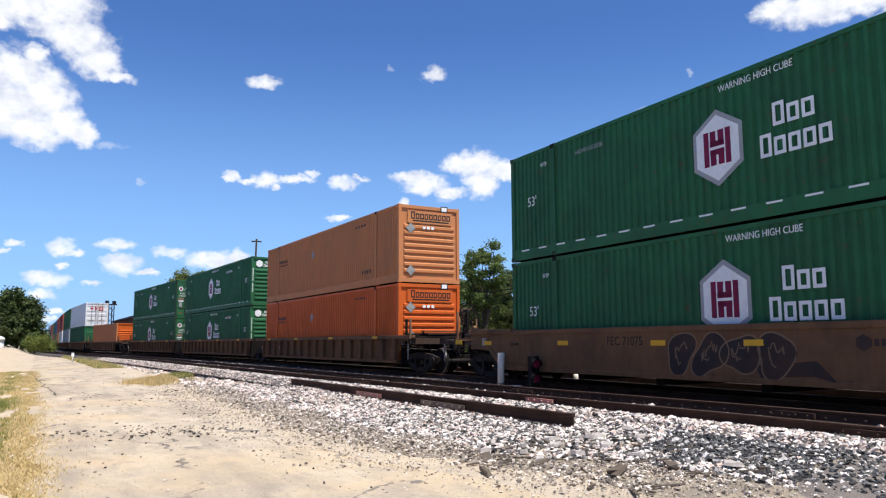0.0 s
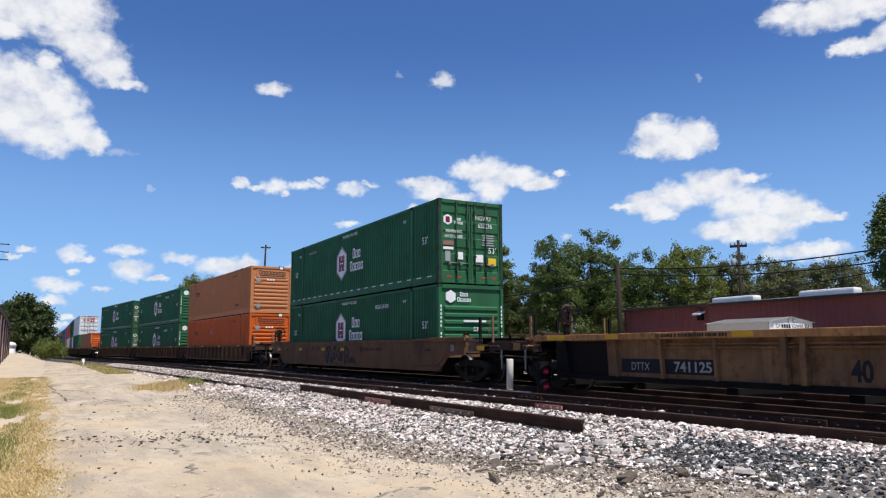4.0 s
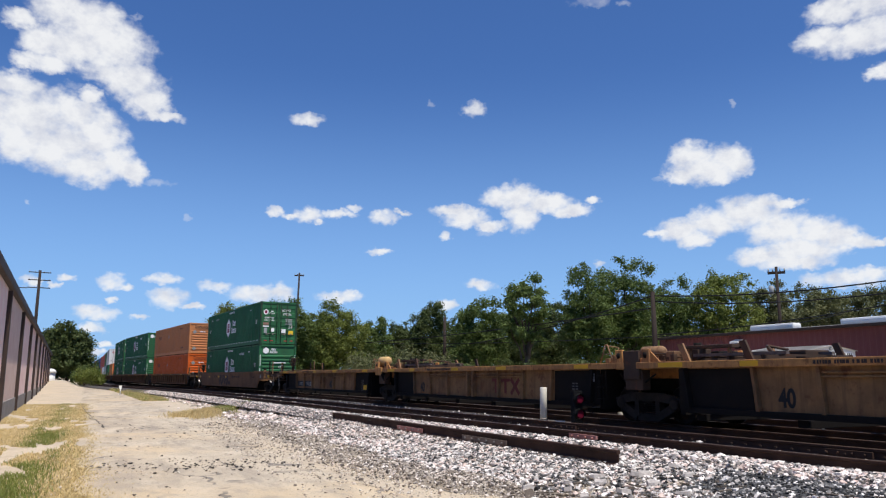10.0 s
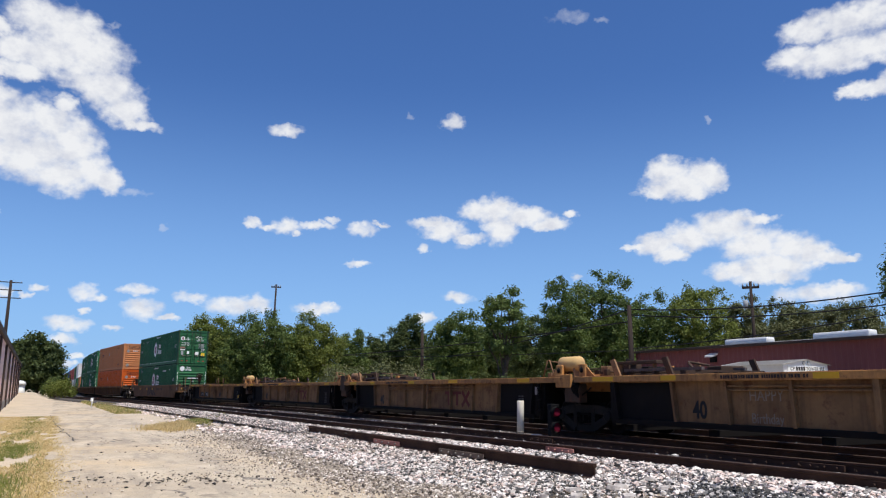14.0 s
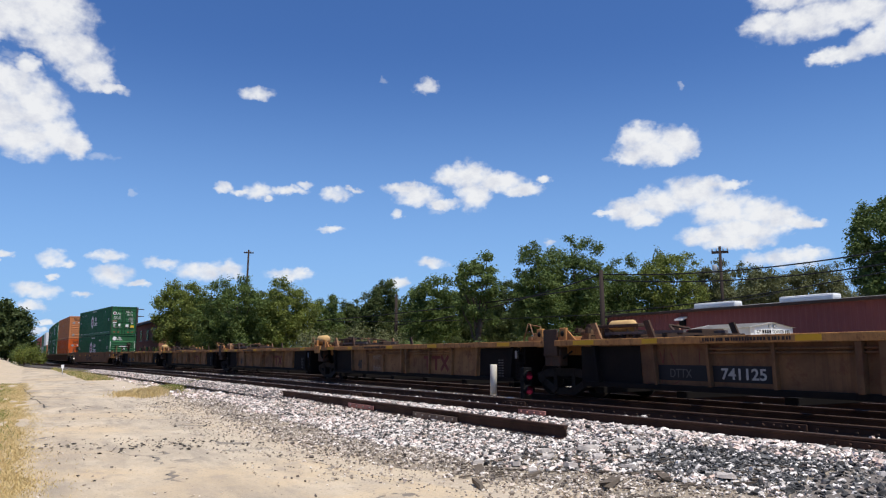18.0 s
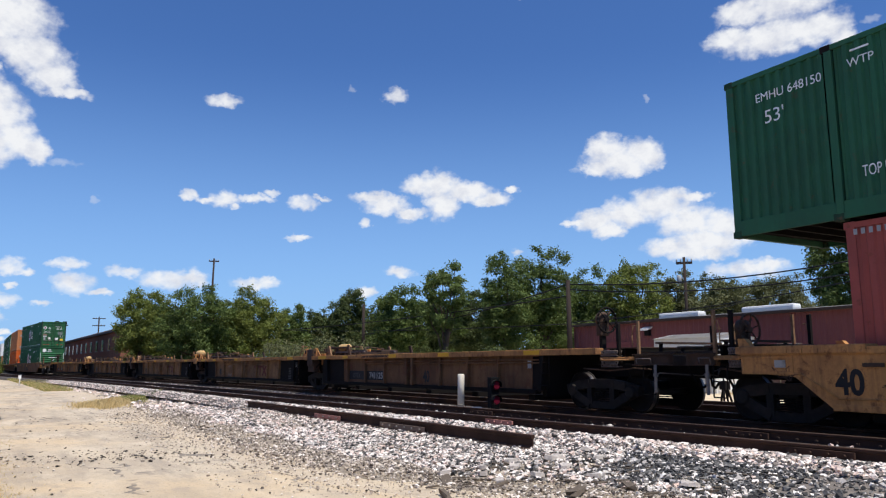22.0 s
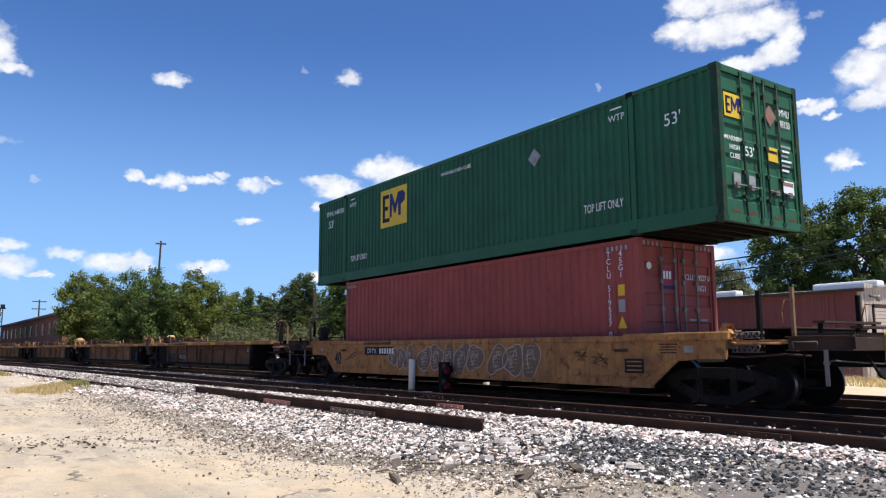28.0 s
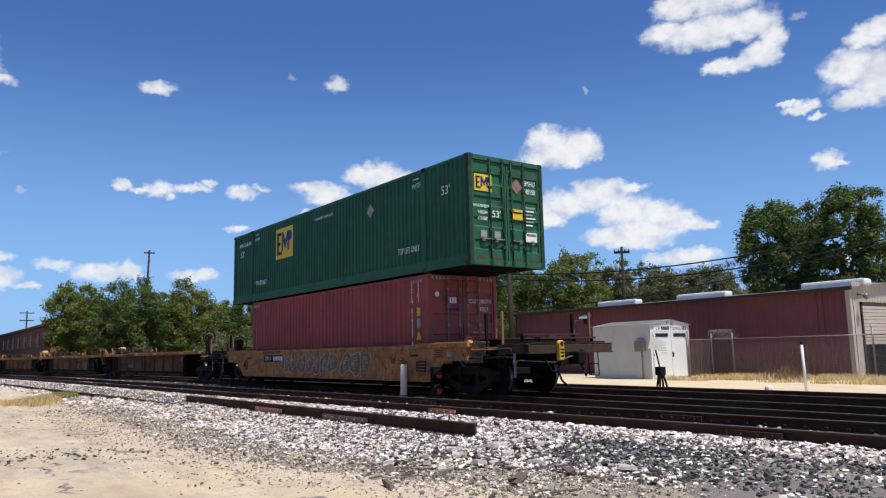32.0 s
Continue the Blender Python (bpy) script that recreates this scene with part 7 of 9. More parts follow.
def unit_marks(u, i, half):
    x = -1.504
    d = {0: -0.33, 4: -0.27}.get(i, 0.0)
    for y, w in ((6.75, 0.75), (4.62, 0.44), (1.0, 0.48), (-2.1, 0.6), (-6.1, 0.6)):
        shape("reflective_patch", rect(w, 0.10), M["safety_yellow"], on_near(x, y + d, 1.29), u, 0.002, "bright yellow reflective patch")
    rng = random.Random(40 + i)
    letters, v = [], -0.95
    while v < 0.95:
        w = rng.choice((0.035, 0.045, 0.055))
        letters.append((w, 0.062, v, 0.0))
        v += w + rng.choice((0.016, 0.016, 0.018, 0.05))
    tagged(bars("capacity_text", letters, M["dark_trim"], on_near(x, 2.25 + d, 1.29), u), kind="stuff")
    px_ = -1.343
    word("40", 0.46, M["black_paint"], on_near(px_, {0: -1.2, 4: -1.4}.get(i, 3.95), 0.51), u, stretch=0.8, bold=0.014)
    if i == 4:
        shape("yellow_patch", rect(0.5, 0.2), M["safety_yellow"], on_near(-1.36, -6.15, 0.56), u)
    # the owner's large red initials as plain strokes
    if i in (1, 2, 3):
        y = -2.15
        at = on_near(px_, y, 0.76)
        bars("owner_mark", [(0.52, 0.09, -0.62, 0.18), (0.13, 0.42, -0.62, 0), (0.52, 0.09, -0.06, 0.18), (0.13, 0.42, -0.06, 0)], M["ttx_red"], at, u, 0.003, "faded red owner's mark")
        bm = bmesh.new()
        box_line(bm, (0.26, -0.22), (0.72, 0.22), 0.12, 0.003)
        box_line(bm, (0.26, 0.22), (0.72, -0.22), 0.12, 0.003)
        part("owner_mark", bm, M["ttx_red"], u, "", at)
    shape("number_patch", rect(2.7, 0.30), M["black_paint"], on_near(px_, 2.87, 0.66), u) if i in (0, 4) else None
    if i in (0, 4):
        word("741125", 0.28, M["number_white"], on_near(px_ - 0.004, 2.12, 0.565), u, stretch=1.2, bold=0.006)
        word("DTTX", 0.24, M["stencil_dim" if i == 0 else "grey_paint"], on_near(px_ - 0.004, 3.62, 0.57), u, stretch=0.9)
    if i == 1:
        word("HAPPY", 0.28, M["chalk"], on_near(px_, 2.35, 0.86), u, "chalk_writing", stretch=0.9)
        word("Birthday", 0.26, M["chalk"], on_near(px_, 2.35, 0.46), u, "chalk_writing", stretch=0.8)
    if i == 0:
        rng = random.Random(5)
        bm = bmesh.new()
        for y in (-3.0, -3.9):
            for k in range(9):
                a = (y + rng.uniform(-0.3, 0.3), rng.uniform(-0.2, 0.25))
                box_line(bm, a, (a[0] + rng.uniform(-0.12, 0.12), a[1] + rng.uniform(0.05, 0.3)), 0.018, 0.002)
        tagged(part("graffiti_scrawl", bm, M["ttx_red"], u, "", on_near(px_, 0, 0.62)), kind="stuff")
    if i:
        tagged(bars("stencil", [(0.10, 0.035, a * 0.12, b * 0.07) for a in (-0.6, 0.6) for b in range(-4, 4)], M["stencil_dim"], on_near(-1.36, -half + 2.35, 0.66), u), kind="stuff")
    shape("white_tag", rect(0.14, 0.2), M["grey_paint"], on_near(-1.40, -half + 1.55, 1.02), u)



def brown_car_marks(car):
    x = -1.503
    for y in (9.1, 5.6, 2.4, 0.06):
        shape("reflective_patch", rect(0.42, 0.11), M["safety_yellow"], on_near(x - 0.009, y, 1.02), car, 0.002, "yellow reflective patch")
    word("FEC 71075", 0.27, M["black_paint"], on_near(x, 3.42, 0.97), car, stretch=0.95)
    spray(car, x - 0.002, 0.70, 0.82, 2.9, 0.90, 4, "graffiti_dark", "graffiti_grey", 0.03, False, 21)
    shape("graffiti_tail", [(-0.8, -0.1), (0.4, 0.0), (0.75, -0.35), (0.35, -0.25), (-0.7, -0.3)], M["graffiti_dark"], on_near(x - 0.002, -0.75, 0.72), car)
    tagged(bars("faded_name", dash_row(7, 0.075, 0.11, 0.035, -0.62) + dash_row(4, 0.075, 0.11, 0.035, 0.1) + dash_row(5, 0.075, 0.11, 0.035, 0.68), M["dark_trim"], on_near(x, -3.0, 1.02), car), kind="stuff")
    shape("faded_emblem", hexagon(0.13), M["dark_trim"], on_near(x, -1.95, 1.02), car)


def brown_unit_marks(u, i):
    for y in (-6.5, -2.0, 2.5, 6.8):
        shape("reflective_patch", rect(0.45, 0.09), M["safety_yellow"], on_near(-1.504, y, 1.235), u, 0.002)
    bars("owner_code", dash_row(4, 0.1, 0.14, 0.05), M["grey_paint"], on_near(-1.343, 5.3, 0.8), u)


M["pink_red"] = material("faded_red_sticker", (0.34, 0.045, 0.085), 0.6, dirt=(0.3, 0.08, 0.1), dirt_amount=0.3)


# ---------------------------------------------------------------- beside the track


def bearing(az, dist, z=0.0):
    return dist * math.sin(math.radians(az)), dist * math.cos(math.radians(az)), z


def loose_rail():
    r = tagged(new("loose_rail"), "two rusty loose rails bolted end to end on the ballast", "rail")
    a, b = Vector((7.27, 9.80, 0.185)), Vector((6.50, 23.5, 0.19))
    mid = a + (b - a) * 0.30
    for p, q in ((a, mid - (b - a) * 0.0006), (mid + (b - a) * 0.0006, b)):
        o = rail_sweep("rail", [tuple(p), tuple(p + (q - p) / 2), tuple(q)], M["rail_rust"], M["rail_rust"])
        for v in o.data.vertices:       # a heavy old section
            v.co.z += 0.30 * (v.co.z - 0.187)
        o.parent = r
    ang = math.degrees(math.atan2(-(b - a).x, (b - a).y))

    def fishplate(f, mat, n, length, lab):
        bm = bmesh.new()
        for s in (-1, 1):
            box(bm, s * 0.045 - 0.014, s * 0.045 + 0.014, -length / 2, length / 2, 0.035, 0.135, 0.006)
        o = part("joint_bar", bm, M[mat], r, lab, pose(*(a + (b - a) * f), 0, 0, ang))
        for i in range(n):
            bm = bmesh.new()
            y = (i - (n - 1) / 2) * length / n
            tube(bm, (-0.085, y, 0.085), (-0.055, y, 0.085), 0.022, 6)
            part("bolt", bm, M["galvanised"], o)

    fishplate(0.565, "joint_pink", 4, 1.5, "pinkish rusted joint bar with bolts")
    fishplate(0.30, "joint_grey", 6, 1.8, "dusty grey joint bar")


M["joint_grey"] = material("dusty_grey_joint", (0.20, 0.15, 0.12), 0.85, dirt=(0.09, 0.06, 0.05), dirt_amount=0.7, scale=4)
M["joint_pink"] = material("pink_dusty_rust", (0.42, 0.20, 0.17), 0.85, dirt=(0.2, 0.1, 0.08), dirt_amount=0.5, scale=5)
loose_rail()


def rail_joints():
    """Joint bars on the near track's rails."""
    g = bpy.data.objects["near_track"]
    for y, s in ((20.3, -0.755), (12.4, -0.755), (6.0, -0.755), (15.0, 0.755), (8.2, 0.755)):
        bm = bmesh.new()
        box(bm, -0.065, -0.03, -0.45, 0.45, 0.035, 0.13, 0.006)
        for k in (-0.33, -0.12, 0.12, 0.33):
            tube(bm, (-0.10, k, 0.083), (-0.065, k, 0.083), 0.02, 6)
        x = line_x(y) - siding_gap(y)
        part("joint_bar", bm, M["joint_pink"] if y == 12.4 else M["rail_rust"], g, "", pose(x + s, y, RAIL_Z - 0.18, 0, 0, heading(y)))


rail_joints()


def marker_post():
    p = tagged(new("white_post"), "round white concrete post standing between the tracks", "post")
    bm = bmesh.new()
    lathe(bm, True, [(0.0, 0.085), (0.84, 0.085), (0.855, 0.078)], 20)
    for v in bm.verts:
        v.co = Vector((v.co.x, -v.co.z, v.co.y))
    bmesh.ops.recalc_face_normals(bm, faces=bm.faces[:])
    part("shaft", bm, M["concrete_white"], p)
    bm = bmesh.new()
    lathe(bm, True, [(0.0, 0.09), (0.03, 0.09)], 20)
    for v in bm.verts:
        v.co = Vector((v.co.x, -v.co.z, v.co.y + 0.08))
    part("band", bm, M["galvanised"], p)
    p.matrix_basis = pose(10.55, 17.42, 0.335, 0, 1.0, 0) @ Matrix.Scale(1.08, 4)
    bm = bmesh.new()
    lathe(bm, True, [(0.0, 0.15), (0.05, 0.15), (0.07, 0.12)], 18)
    for v in bm.verts:
        v.co = Vector((v.co.x, -v.co.z, v.co.y))
    cap = tagged(part("concrete_cap", bm, M["concrete_white"]), "low round white concrete cap in the ballast", "cover")
    cap.matrix_basis = pose(10.75, 16.95, 0.335)


marker_post()


def dwarf_signal():
    s = tagged(new("dwarf_signal"), "low black railway signal with two dark red lenses", "signal")
    bm = bmesh.new()
    box(bm, -0.11, 0.13, -0.06, 0.12, 0.0, 0.80, 0.02)
    for z in (0.60, 0.24):
        lathe(bm, True, [(-0.10, 0.13), (-0.02, 0.15), (0.05, 0.12)], 18, (0.02, 0, z))
    part("housing", bm, M["signal_black"], s)
    bm = bmesh.new()
    box(bm, -0.2, 0.2, -0.14, 0.2, -0.08, 0.0, 0.01)
    part("base", bm, M["concrete_white"], s)
    for z in (0.60, 0.24):
        bm = bmesh.new()
        lathe(bm, True, [(-0.125, 0.085), (-0.11, 0.11), (-0.10, 0.11)], 20, (0.02, 0, z))
        part("lens", bm, M["red_lens"], s)
        bm = bmesh.new()
        n = 16
        for i in range(n):
            a, b = math.radians(-20 + i * 220 / n), math.radians(-20 + (i + 1) * 220 / n)
            vs = [bm.verts.new((0.02 + 0.125 * math.cos(q), y, z + 0.125 * math.sin(q))) for q, y in ((a, -0.1), (b, -0.1), (b, -0.17), (a, -0.17))]
            bm.faces.new(vs)
        bmesh.ops.solidify(bm, geom=bm.faces[:], thickness=0.008)
        part("visor", bm, M["signal_black"], s)
    s.matrix_basis = pose(10.5, 15.75, 0.40, 0, 0, -2)


dwarf_signal()


def small_posts():
    for i, (x, y) in enumerate(((16.0, 18.8), (17.3, 11.0))):
        bm = bmesh.new()
        lathe(bm, True, [(0.0, 0.10), (0.24, 0.10), (0.26, 0.08)], 16)
        for v in bm.verts:
            v.co = Vector((v.co.x, -v.co.z, v.co.y))
        o = tagged(part("marker_stub", bm, M["concrete_white"]), "short white marker stub beside the far track", "post")
        o.matrix_basis = pose(14.1 if i == 0 else x, y, 0.30)


small_posts()


def scrap():
    rng = random.Random(11)
    for i, (x, y, L, w, a) in enumerate(((5.12, 8.84, 0.62, 0.13, 62), (5.95, 7.15, 0.78, 0.12, 40), (4.55, 7.9, 0.42, 0.07, 75), (6.5, 6.9, 0.5, 0.09, 55), (5.45, 8.1, 0.3, 0.08, 20))):
        bm = bmesh.new()
        box(bm, -L / 2, L / 2, -w / 2, w / 2, 0, 0.05)
        for v in bm.verts:
            v.co += Vector((rng.uniform(-0.05, 0.05), rng.uniform(-0.02, 0.02), rng.uniform(-0.008, 0.012)))
        o = tagged(part("broken_plank", bm, M["scrap_wood"]), "splintered grey plank lying at the edge of the ballast", "wood", "scrap wood")
        o.matrix_basis = pose(x, y, ground_z(x, y) + 0.012, 0, rng.uniform(-4, 4), a)
    for i in range(70):
        y = rng.uniform(5.8, 9.8)
        x = rng.uniform(4.6, 7.2) + (9 - y) * 0.2
        L = rng.uniform(0.1, 0.45)
        bm = bmesh.new()
        box(bm, -L / 2, L / 2, -0.018, 0.018, 0, 0.018)
        o = tagged(part("wood_splinter", bm, M["scrap_wood"]), "thin wood splinter on the gravel", "wood", "scrap wood")
        o.matrix_basis = pose(x, y, ground_z(x, y) + 0.02, rng.uniform(-6, 6), rng.uniform(-6, 6), rng.uniform(0, 180))
    for i, (x, y, s) in enumerate(((7.0, 8.95, 0.2), (6.55, 9.4, 0.15), (5.75, 8.95, 0.12), (6.2, 8.3, 0.17), (6.9, 6.3, 0.2), (6.75, 8.35, 0.15), (7.6, 8.9, 0.13), (5.35, 9.3, 0.11), (6.35, 9.0, 0.14), (6.0, 9.3, 0.1), (6.6, 7.6, 0.12), (7.3, 8.3, 0.12), (5.6, 8.3, 0.1))):
        bm = bmesh.new()
        n = 7
        top = [(s * rng.uniform(0.6, 1) * math.cos(k * math.tau / n), s * rng.uniform(0.45, 0.8) * math.sin(k * math.tau / n)) for k in range(n)]
        a, b = [bm.verts.new((u, v, 0)) for u, v in top], [bm.verts.new((u * 0.86, v * 0.86, 0.045 + rng.uniform(-0.02, 0.02))) for u, v in top]
        bm.faces.new(b)
        for k in range(n):
            bm.faces.new((a[k], a[(k + 1) % n], b[(k + 1) % n], b[k]))
        o = tagged(part("stone_slab", bm, M["slab"]), "flat broken pale stone slab on the ballast", "stone", "stone slabs")
        o.matrix_basis = pose(x, y, ground_z(x, y) + 0.03, rng.uniform(-10, 6), rng.uniform(-9, 9), rng.uniform(0, 180))


scrap()


# ---------------------------------------------------------------- shed, building and fence behind the tracks
YARD = 0.28


def signal_shed():
    s = tagged(new("equipment_shed"), "pale metal signal equipment shed with white double doors", "shed")
    x0, x1, y0, y1, h, ridge = 24.5, 27.0, 20.75, 23.95, 2.28, 2.48
    for name, bx in (("front_side", (x0, x0 + 0.04, y0, y1)), ("back_side", (x1 - 0.04, x1, y0, y1))):
        bm = bmesh.new()
        box(bm, bx[0] + 0.008, bx[1] - 0.008, y0, y1, 0, h)
        wall = part(name, bm, M["shed_shaded"], s)
        n = 8
        for i in range(n):
            a = y0 + (y1 - y0) * i / n
            bm = bmesh.new()
            box(bm, bx[0], bx[1], a + 0.004, a + (y1 - y0) / n - 0.004, 0, h)
            part("wall_sheet", bm, M["shed_shaded"], wall)
    xm = (x0 + x1) / 2
    for y in (y0, y1):
        bm = bmesh.new()
        vs = [(x0, h), (x0, 0), (x1, 0), (x1, h), (xm, ridge)]
        a, b = [bm.verts.new((u, y - 0.02, v)) for u, v in vs], [bm.verts.new((u, y + 0.02, v)) for u, v in vs]
        bm.faces.new(a)
        bm.faces.new(b[::-1])
        for i in range(5):
            bm.faces.new((a[i], a[(i + 1) % 5], b[(i + 1) % 5], b[i]))
        bmesh.ops.recalc_face_normals(bm, faces=bm.faces[:])
        part("gable", bm, M["shed_white"], s)
    for k in (-1, 1):
        bm = bmesh.new()
        xe = x0 - 0.10 if k < 0 else x1 + 0.10
        vs = [bm.verts.new(p) for p in ((xe, y0 - 0.12, h - 0.02), (xm, y0 - 0.12, ridge), (xm, y1 + 0.1, ridge), (xe, y1 + 0.1, h - 0.02))]
        bm.faces.new(vs)
        bmesh.ops.solidify(bm, geom=bm.faces[:], thickness=0.05)
        part("roof_panel", bm, M["roof_metal"], s)
        bm = bmesh.new()
        xa, xb = (x0 + 0.12, xm - 0.01) if k < 0 else (xm + 0.01, x1 - 0.12)
        box(bm, xa, xb, y0 - 0.06, y0 - 0.02, 0.08, 1.95, 0.008)
        d = part("door", bm, M["shed_white"], s)
        bm = bmesh.new()
        for i in range(5):
            box(bm, xa + 0.14, xb - 0.2, y0 - 0.075, y0 - 0.06, 1.74 + i * 0.03, 1.765 + i * 0.03)
        part("vent", bm, M["black_paint"], d)
        bm = bmesh.new()
        for z in (0.3, 1.0, 1.75):
            xx = xa if k < 0 else xb
            bm = bmesh.new()
            tube(bm, (xx, y0 - 0.07, z - 0.06), (xx, y0 - 0.07, z + 0.06), 0.02, 6)
            part("hinge", bm, M["galvanised"], d)
    bm = bmesh.new()
    box(bm, xm + 0.03, xm + 0.06, y0 - 0.12, y0 - 0.06, 0.9, 1.1)
    part("door_handle", bm, M["black_paint"], s)
    bm = bmesh.new()
    box(bm, x0 + 0.2, x1 - 0.2, y0 - 0.05, y0 - 0.02, 1.98, 2.22)
    part("sign_board", bm, M["white_paint"], s, "white name board with dark letters")
    word("CP", 0.2, M["black_paint"], on_rear(xm - 0.80, y0 - 0.055, 2.03), s)
    bars("sign_text", dash_row(4, 0.1, 0.15, 0.035), M["black_paint"], on_rear(xm - 0.35, y0 - 0.055, 2.10), s)
    word("TOWER", 0.2, M["black_paint"], on_rear(xm + 0.32, y0 - 0.055, 2.03), s)
    bars("sign_text", dash_row(3, 0.06, 0.15, 0.04), M["black_paint"], on_rear(xm + 0.87, y0 - 0.055, 2.10), s)
    bm = bmesh.new()
    box(bm, xm - 0.72, xm - 0.3, y0 - 0.072, y0 - 0.062, 1.05, 1.55)
    part("notice", bm, M["white_paint"], s)
    bars("notice_text", [(0.3, 0.02, 0, k * 0.07) for k in range(-3, 4)], M["grey_paint"], on_rear(xm - 0.51, y0 - 0.075, 1.3), s)
    bm = bmesh.new()
    box(bm, x0 - 0.18, x0, y0 + 0.25, y0 + 0.72, 1.15, 1.6, 0.01)
    tube(bm, (x0 - 0.09, y0 + 0.4, 0), (x0 - 0.09, y0 + 0.4, 1.15), 0.03, 8)
    part("meter_box", bm, M["galvanised"], s)
    for k in (-0.14, 0.14):
        bm = bmesh.new()
        lathe(bm, True, [(-0.05, 0.07), (0.0, 0.07)], 12, (xm + k, y0 - 0.03, 2.33))
        part("gable_lamp", bm, M["grey_paint"], s)
    s.location.z = YARD


signal_shed()


def red_building():
    b = tagged(new("metal_building"), "long maroon sheet-metal building with a beige end wall", "building")
    x0, x1, y0, y1, h = 29.2, 43.0, 14.85, 35.0, 3.45
    bm = bmesh.new()
    corrugated(bm, y0 + 0.16, y1, 0.0, h, x0, -1, 0.02, 0.30)
    part("long_wall", bm, M["red_wall"], b)
    bm = bmesh.new()
    corrugated(bm, x0 + 0.2, x1, 0.0, h + 0.25, 0, -1, 0.02, 0.22)
    for v in bm.verts:
        v.co = Vector((v.co.y, y0 + v.co.x * 1.0, v.co.z))
    part("end_wall", bm, M["beige_wall"], b)
    bm = bmesh.new()
    box(bm, x0 + 0.02, x1, y1 - 0.1, y1, 0, h)
    box(bm, x1 - 0.1, x1, y0, y1, 0, h)
    part("back_wall", bm, M["red_wall"], b)
    for yy in (y0, y0 + 1.1, y1 - 0.5):
        bm = bmesh.new()
        box(bm, x0 - 0.06, x0 + 0.12, yy - 0.02, yy + 0.16, 0, h - 0.02, 0.01)
        part("corner_trim", bm, M["red_wall"] if yy > y0 else M["beige_wall"], b)
    bm = bmesh.new()
    vs = [bm.verts.new(p) for p in ((x0 - 0.25, y0 - 0.2, h), (x0 + 7, y0 - 0.2, h + 0.62), (x0 + 7, y1 + 0.2, h + 0.62), (x0 - 0.25, y1 + 0.2, h))]
    bm.faces.new(vs)
    vs = [bm.verts.new(p) for p in ((x0 + 7, y0 - 0.2, h + 0.62), (x1, y0 - 0.2, h), (x1, y1 + 0.2, h), (x0 + 7, y1 + 0.2, h + 0.62))]
    bm.faces.new(vs)
    bmesh.ops.solidify(bm, geom=bm.faces[:], thickness=0.07)
    part("roof", bm, M["roof_metal"], b)
    bm = bmesh.new()
    box(bm, x0 - 0.30, x0 - 0.16, y0 - 0.2, y1 + 0.2, h - 0.10, h + 0.03, 0.015)
    part("gutter", bm, M["dark_trim"], b)
    # gable infill of the end wall
    bm = bmesh.new()
    vs = [bm.verts.new(p) for p in ((x0 + 0.1, y0 + 0.05, h), (x1, y0 + 0.05, h), (x0 + 7, y0 + 0.05, h + 0.58))]
    bm.faces.new(vs)
    bmesh.ops.solidify(bm, geom=bm.faces[:], thickness=0.04)
    part("gable_end", bm, M["beige_wall"], b)
    # roll-up door
    xa, xb = x0 + 0.75, x0 + 3.3
    bm = bmesh.new()
    box(bm, xa, xb, y0 - 0.02, y0 + 0.0, 0.0, 2.76)
    d = part("roller_door", bm, M["signal_black"], b, "beige slatted roll-up door, half raised over a dark opening")
    bm = bmesh.new()
    box(bm, xa, xb, y0 - 0.045, y0 - 0.022, 0.008, 0.13)
    slat = mesh_of("door_slat", bm, M["beige_wall"])
    for i in range(9, 20):       # the lower part stands open
        o = new("door_slat", slat)
        o.parent, o.matrix_basis = d, pose(0, 0, i * 0.138)
    bm = bmesh.new()
    box(bm, xa - 0.09, xa, y0 - 0.06, y0 + 0.02, 0, 2.9)
    box(bm, xb, xb + 0.09, y0 - 0.06, y0 + 0.02, 0, 2.9)
    box(bm, xa - 0.09, xb + 0.09, y0 - 0.06, y0 + 0.02, 2.78, 2.9)
    part("door_frame", bm, M["dark_trim"], b)
    bm = bmesh.new()
    tube(bm, (x0 + 0.55, y0 - 0.3, 3.15), (x0 + 0.55, y0, 3.2), 0.04, 8)
    lathe(bm, True, [(-0.1, 0.1), (0.0, 0.14), (0.08, 0.05)], 12, (x0 + 0.55, y0 - 0.32, 3.1))
    part("wall_lamp", bm, M["galvanised"], b)
    for yy in (28.9,):
        bm = bmesh.new()
        prism(bm, [(x0 - 0.40, 2.92), (x0 - 0.40, 3.0), (x0 - 0.02, 3.14), (x0 - 0.02, 3.06)], yy - 0.28, yy + 0.28)
        for v in bm.verts:
            v.co.x, v.co.y = v.co.y, v.co.x
        bmesh.ops.reverse_faces(bm, faces=bm.faces[:])
        part("vent_hood", bm, M["white_unit"], b)
        bm = bmesh.new()
        box(bm, x0 - 0.16, x0 - 0.02, yy - 0.18, yy + 0.18, 2.66, 2.98)
        part("vent_duct", bm, M["signal_black"], b)
    # faded repaint patches
    for yy, zz, w, hh in ((20.5, 1.2, 3.2, 1.0), (26.2, 2.2, 2.4, 0.8), (31.3, 1.9, 2.0, 1.0)):
        bm = bmesh.new()
        box(bm, x0 - 0.026, x0 - 0.021, yy - w / 2, yy + w / 2, zz - hh / 2, zz + hh / 2)
        part("repaint_patch", bm, M["red_patch"], b)
    b.location.z = YARD
    for a0, a1 in ((46.3, 49.1), (52.0, 55.4), (60.3, 64.2)):
        X = x0 + 1.2
        ya, yb = X / math.tan(math.radians(a1)), X / math.tan(math.radians(a0))
        z0 = YARD + h + 0.16
        bm = bmesh.new()
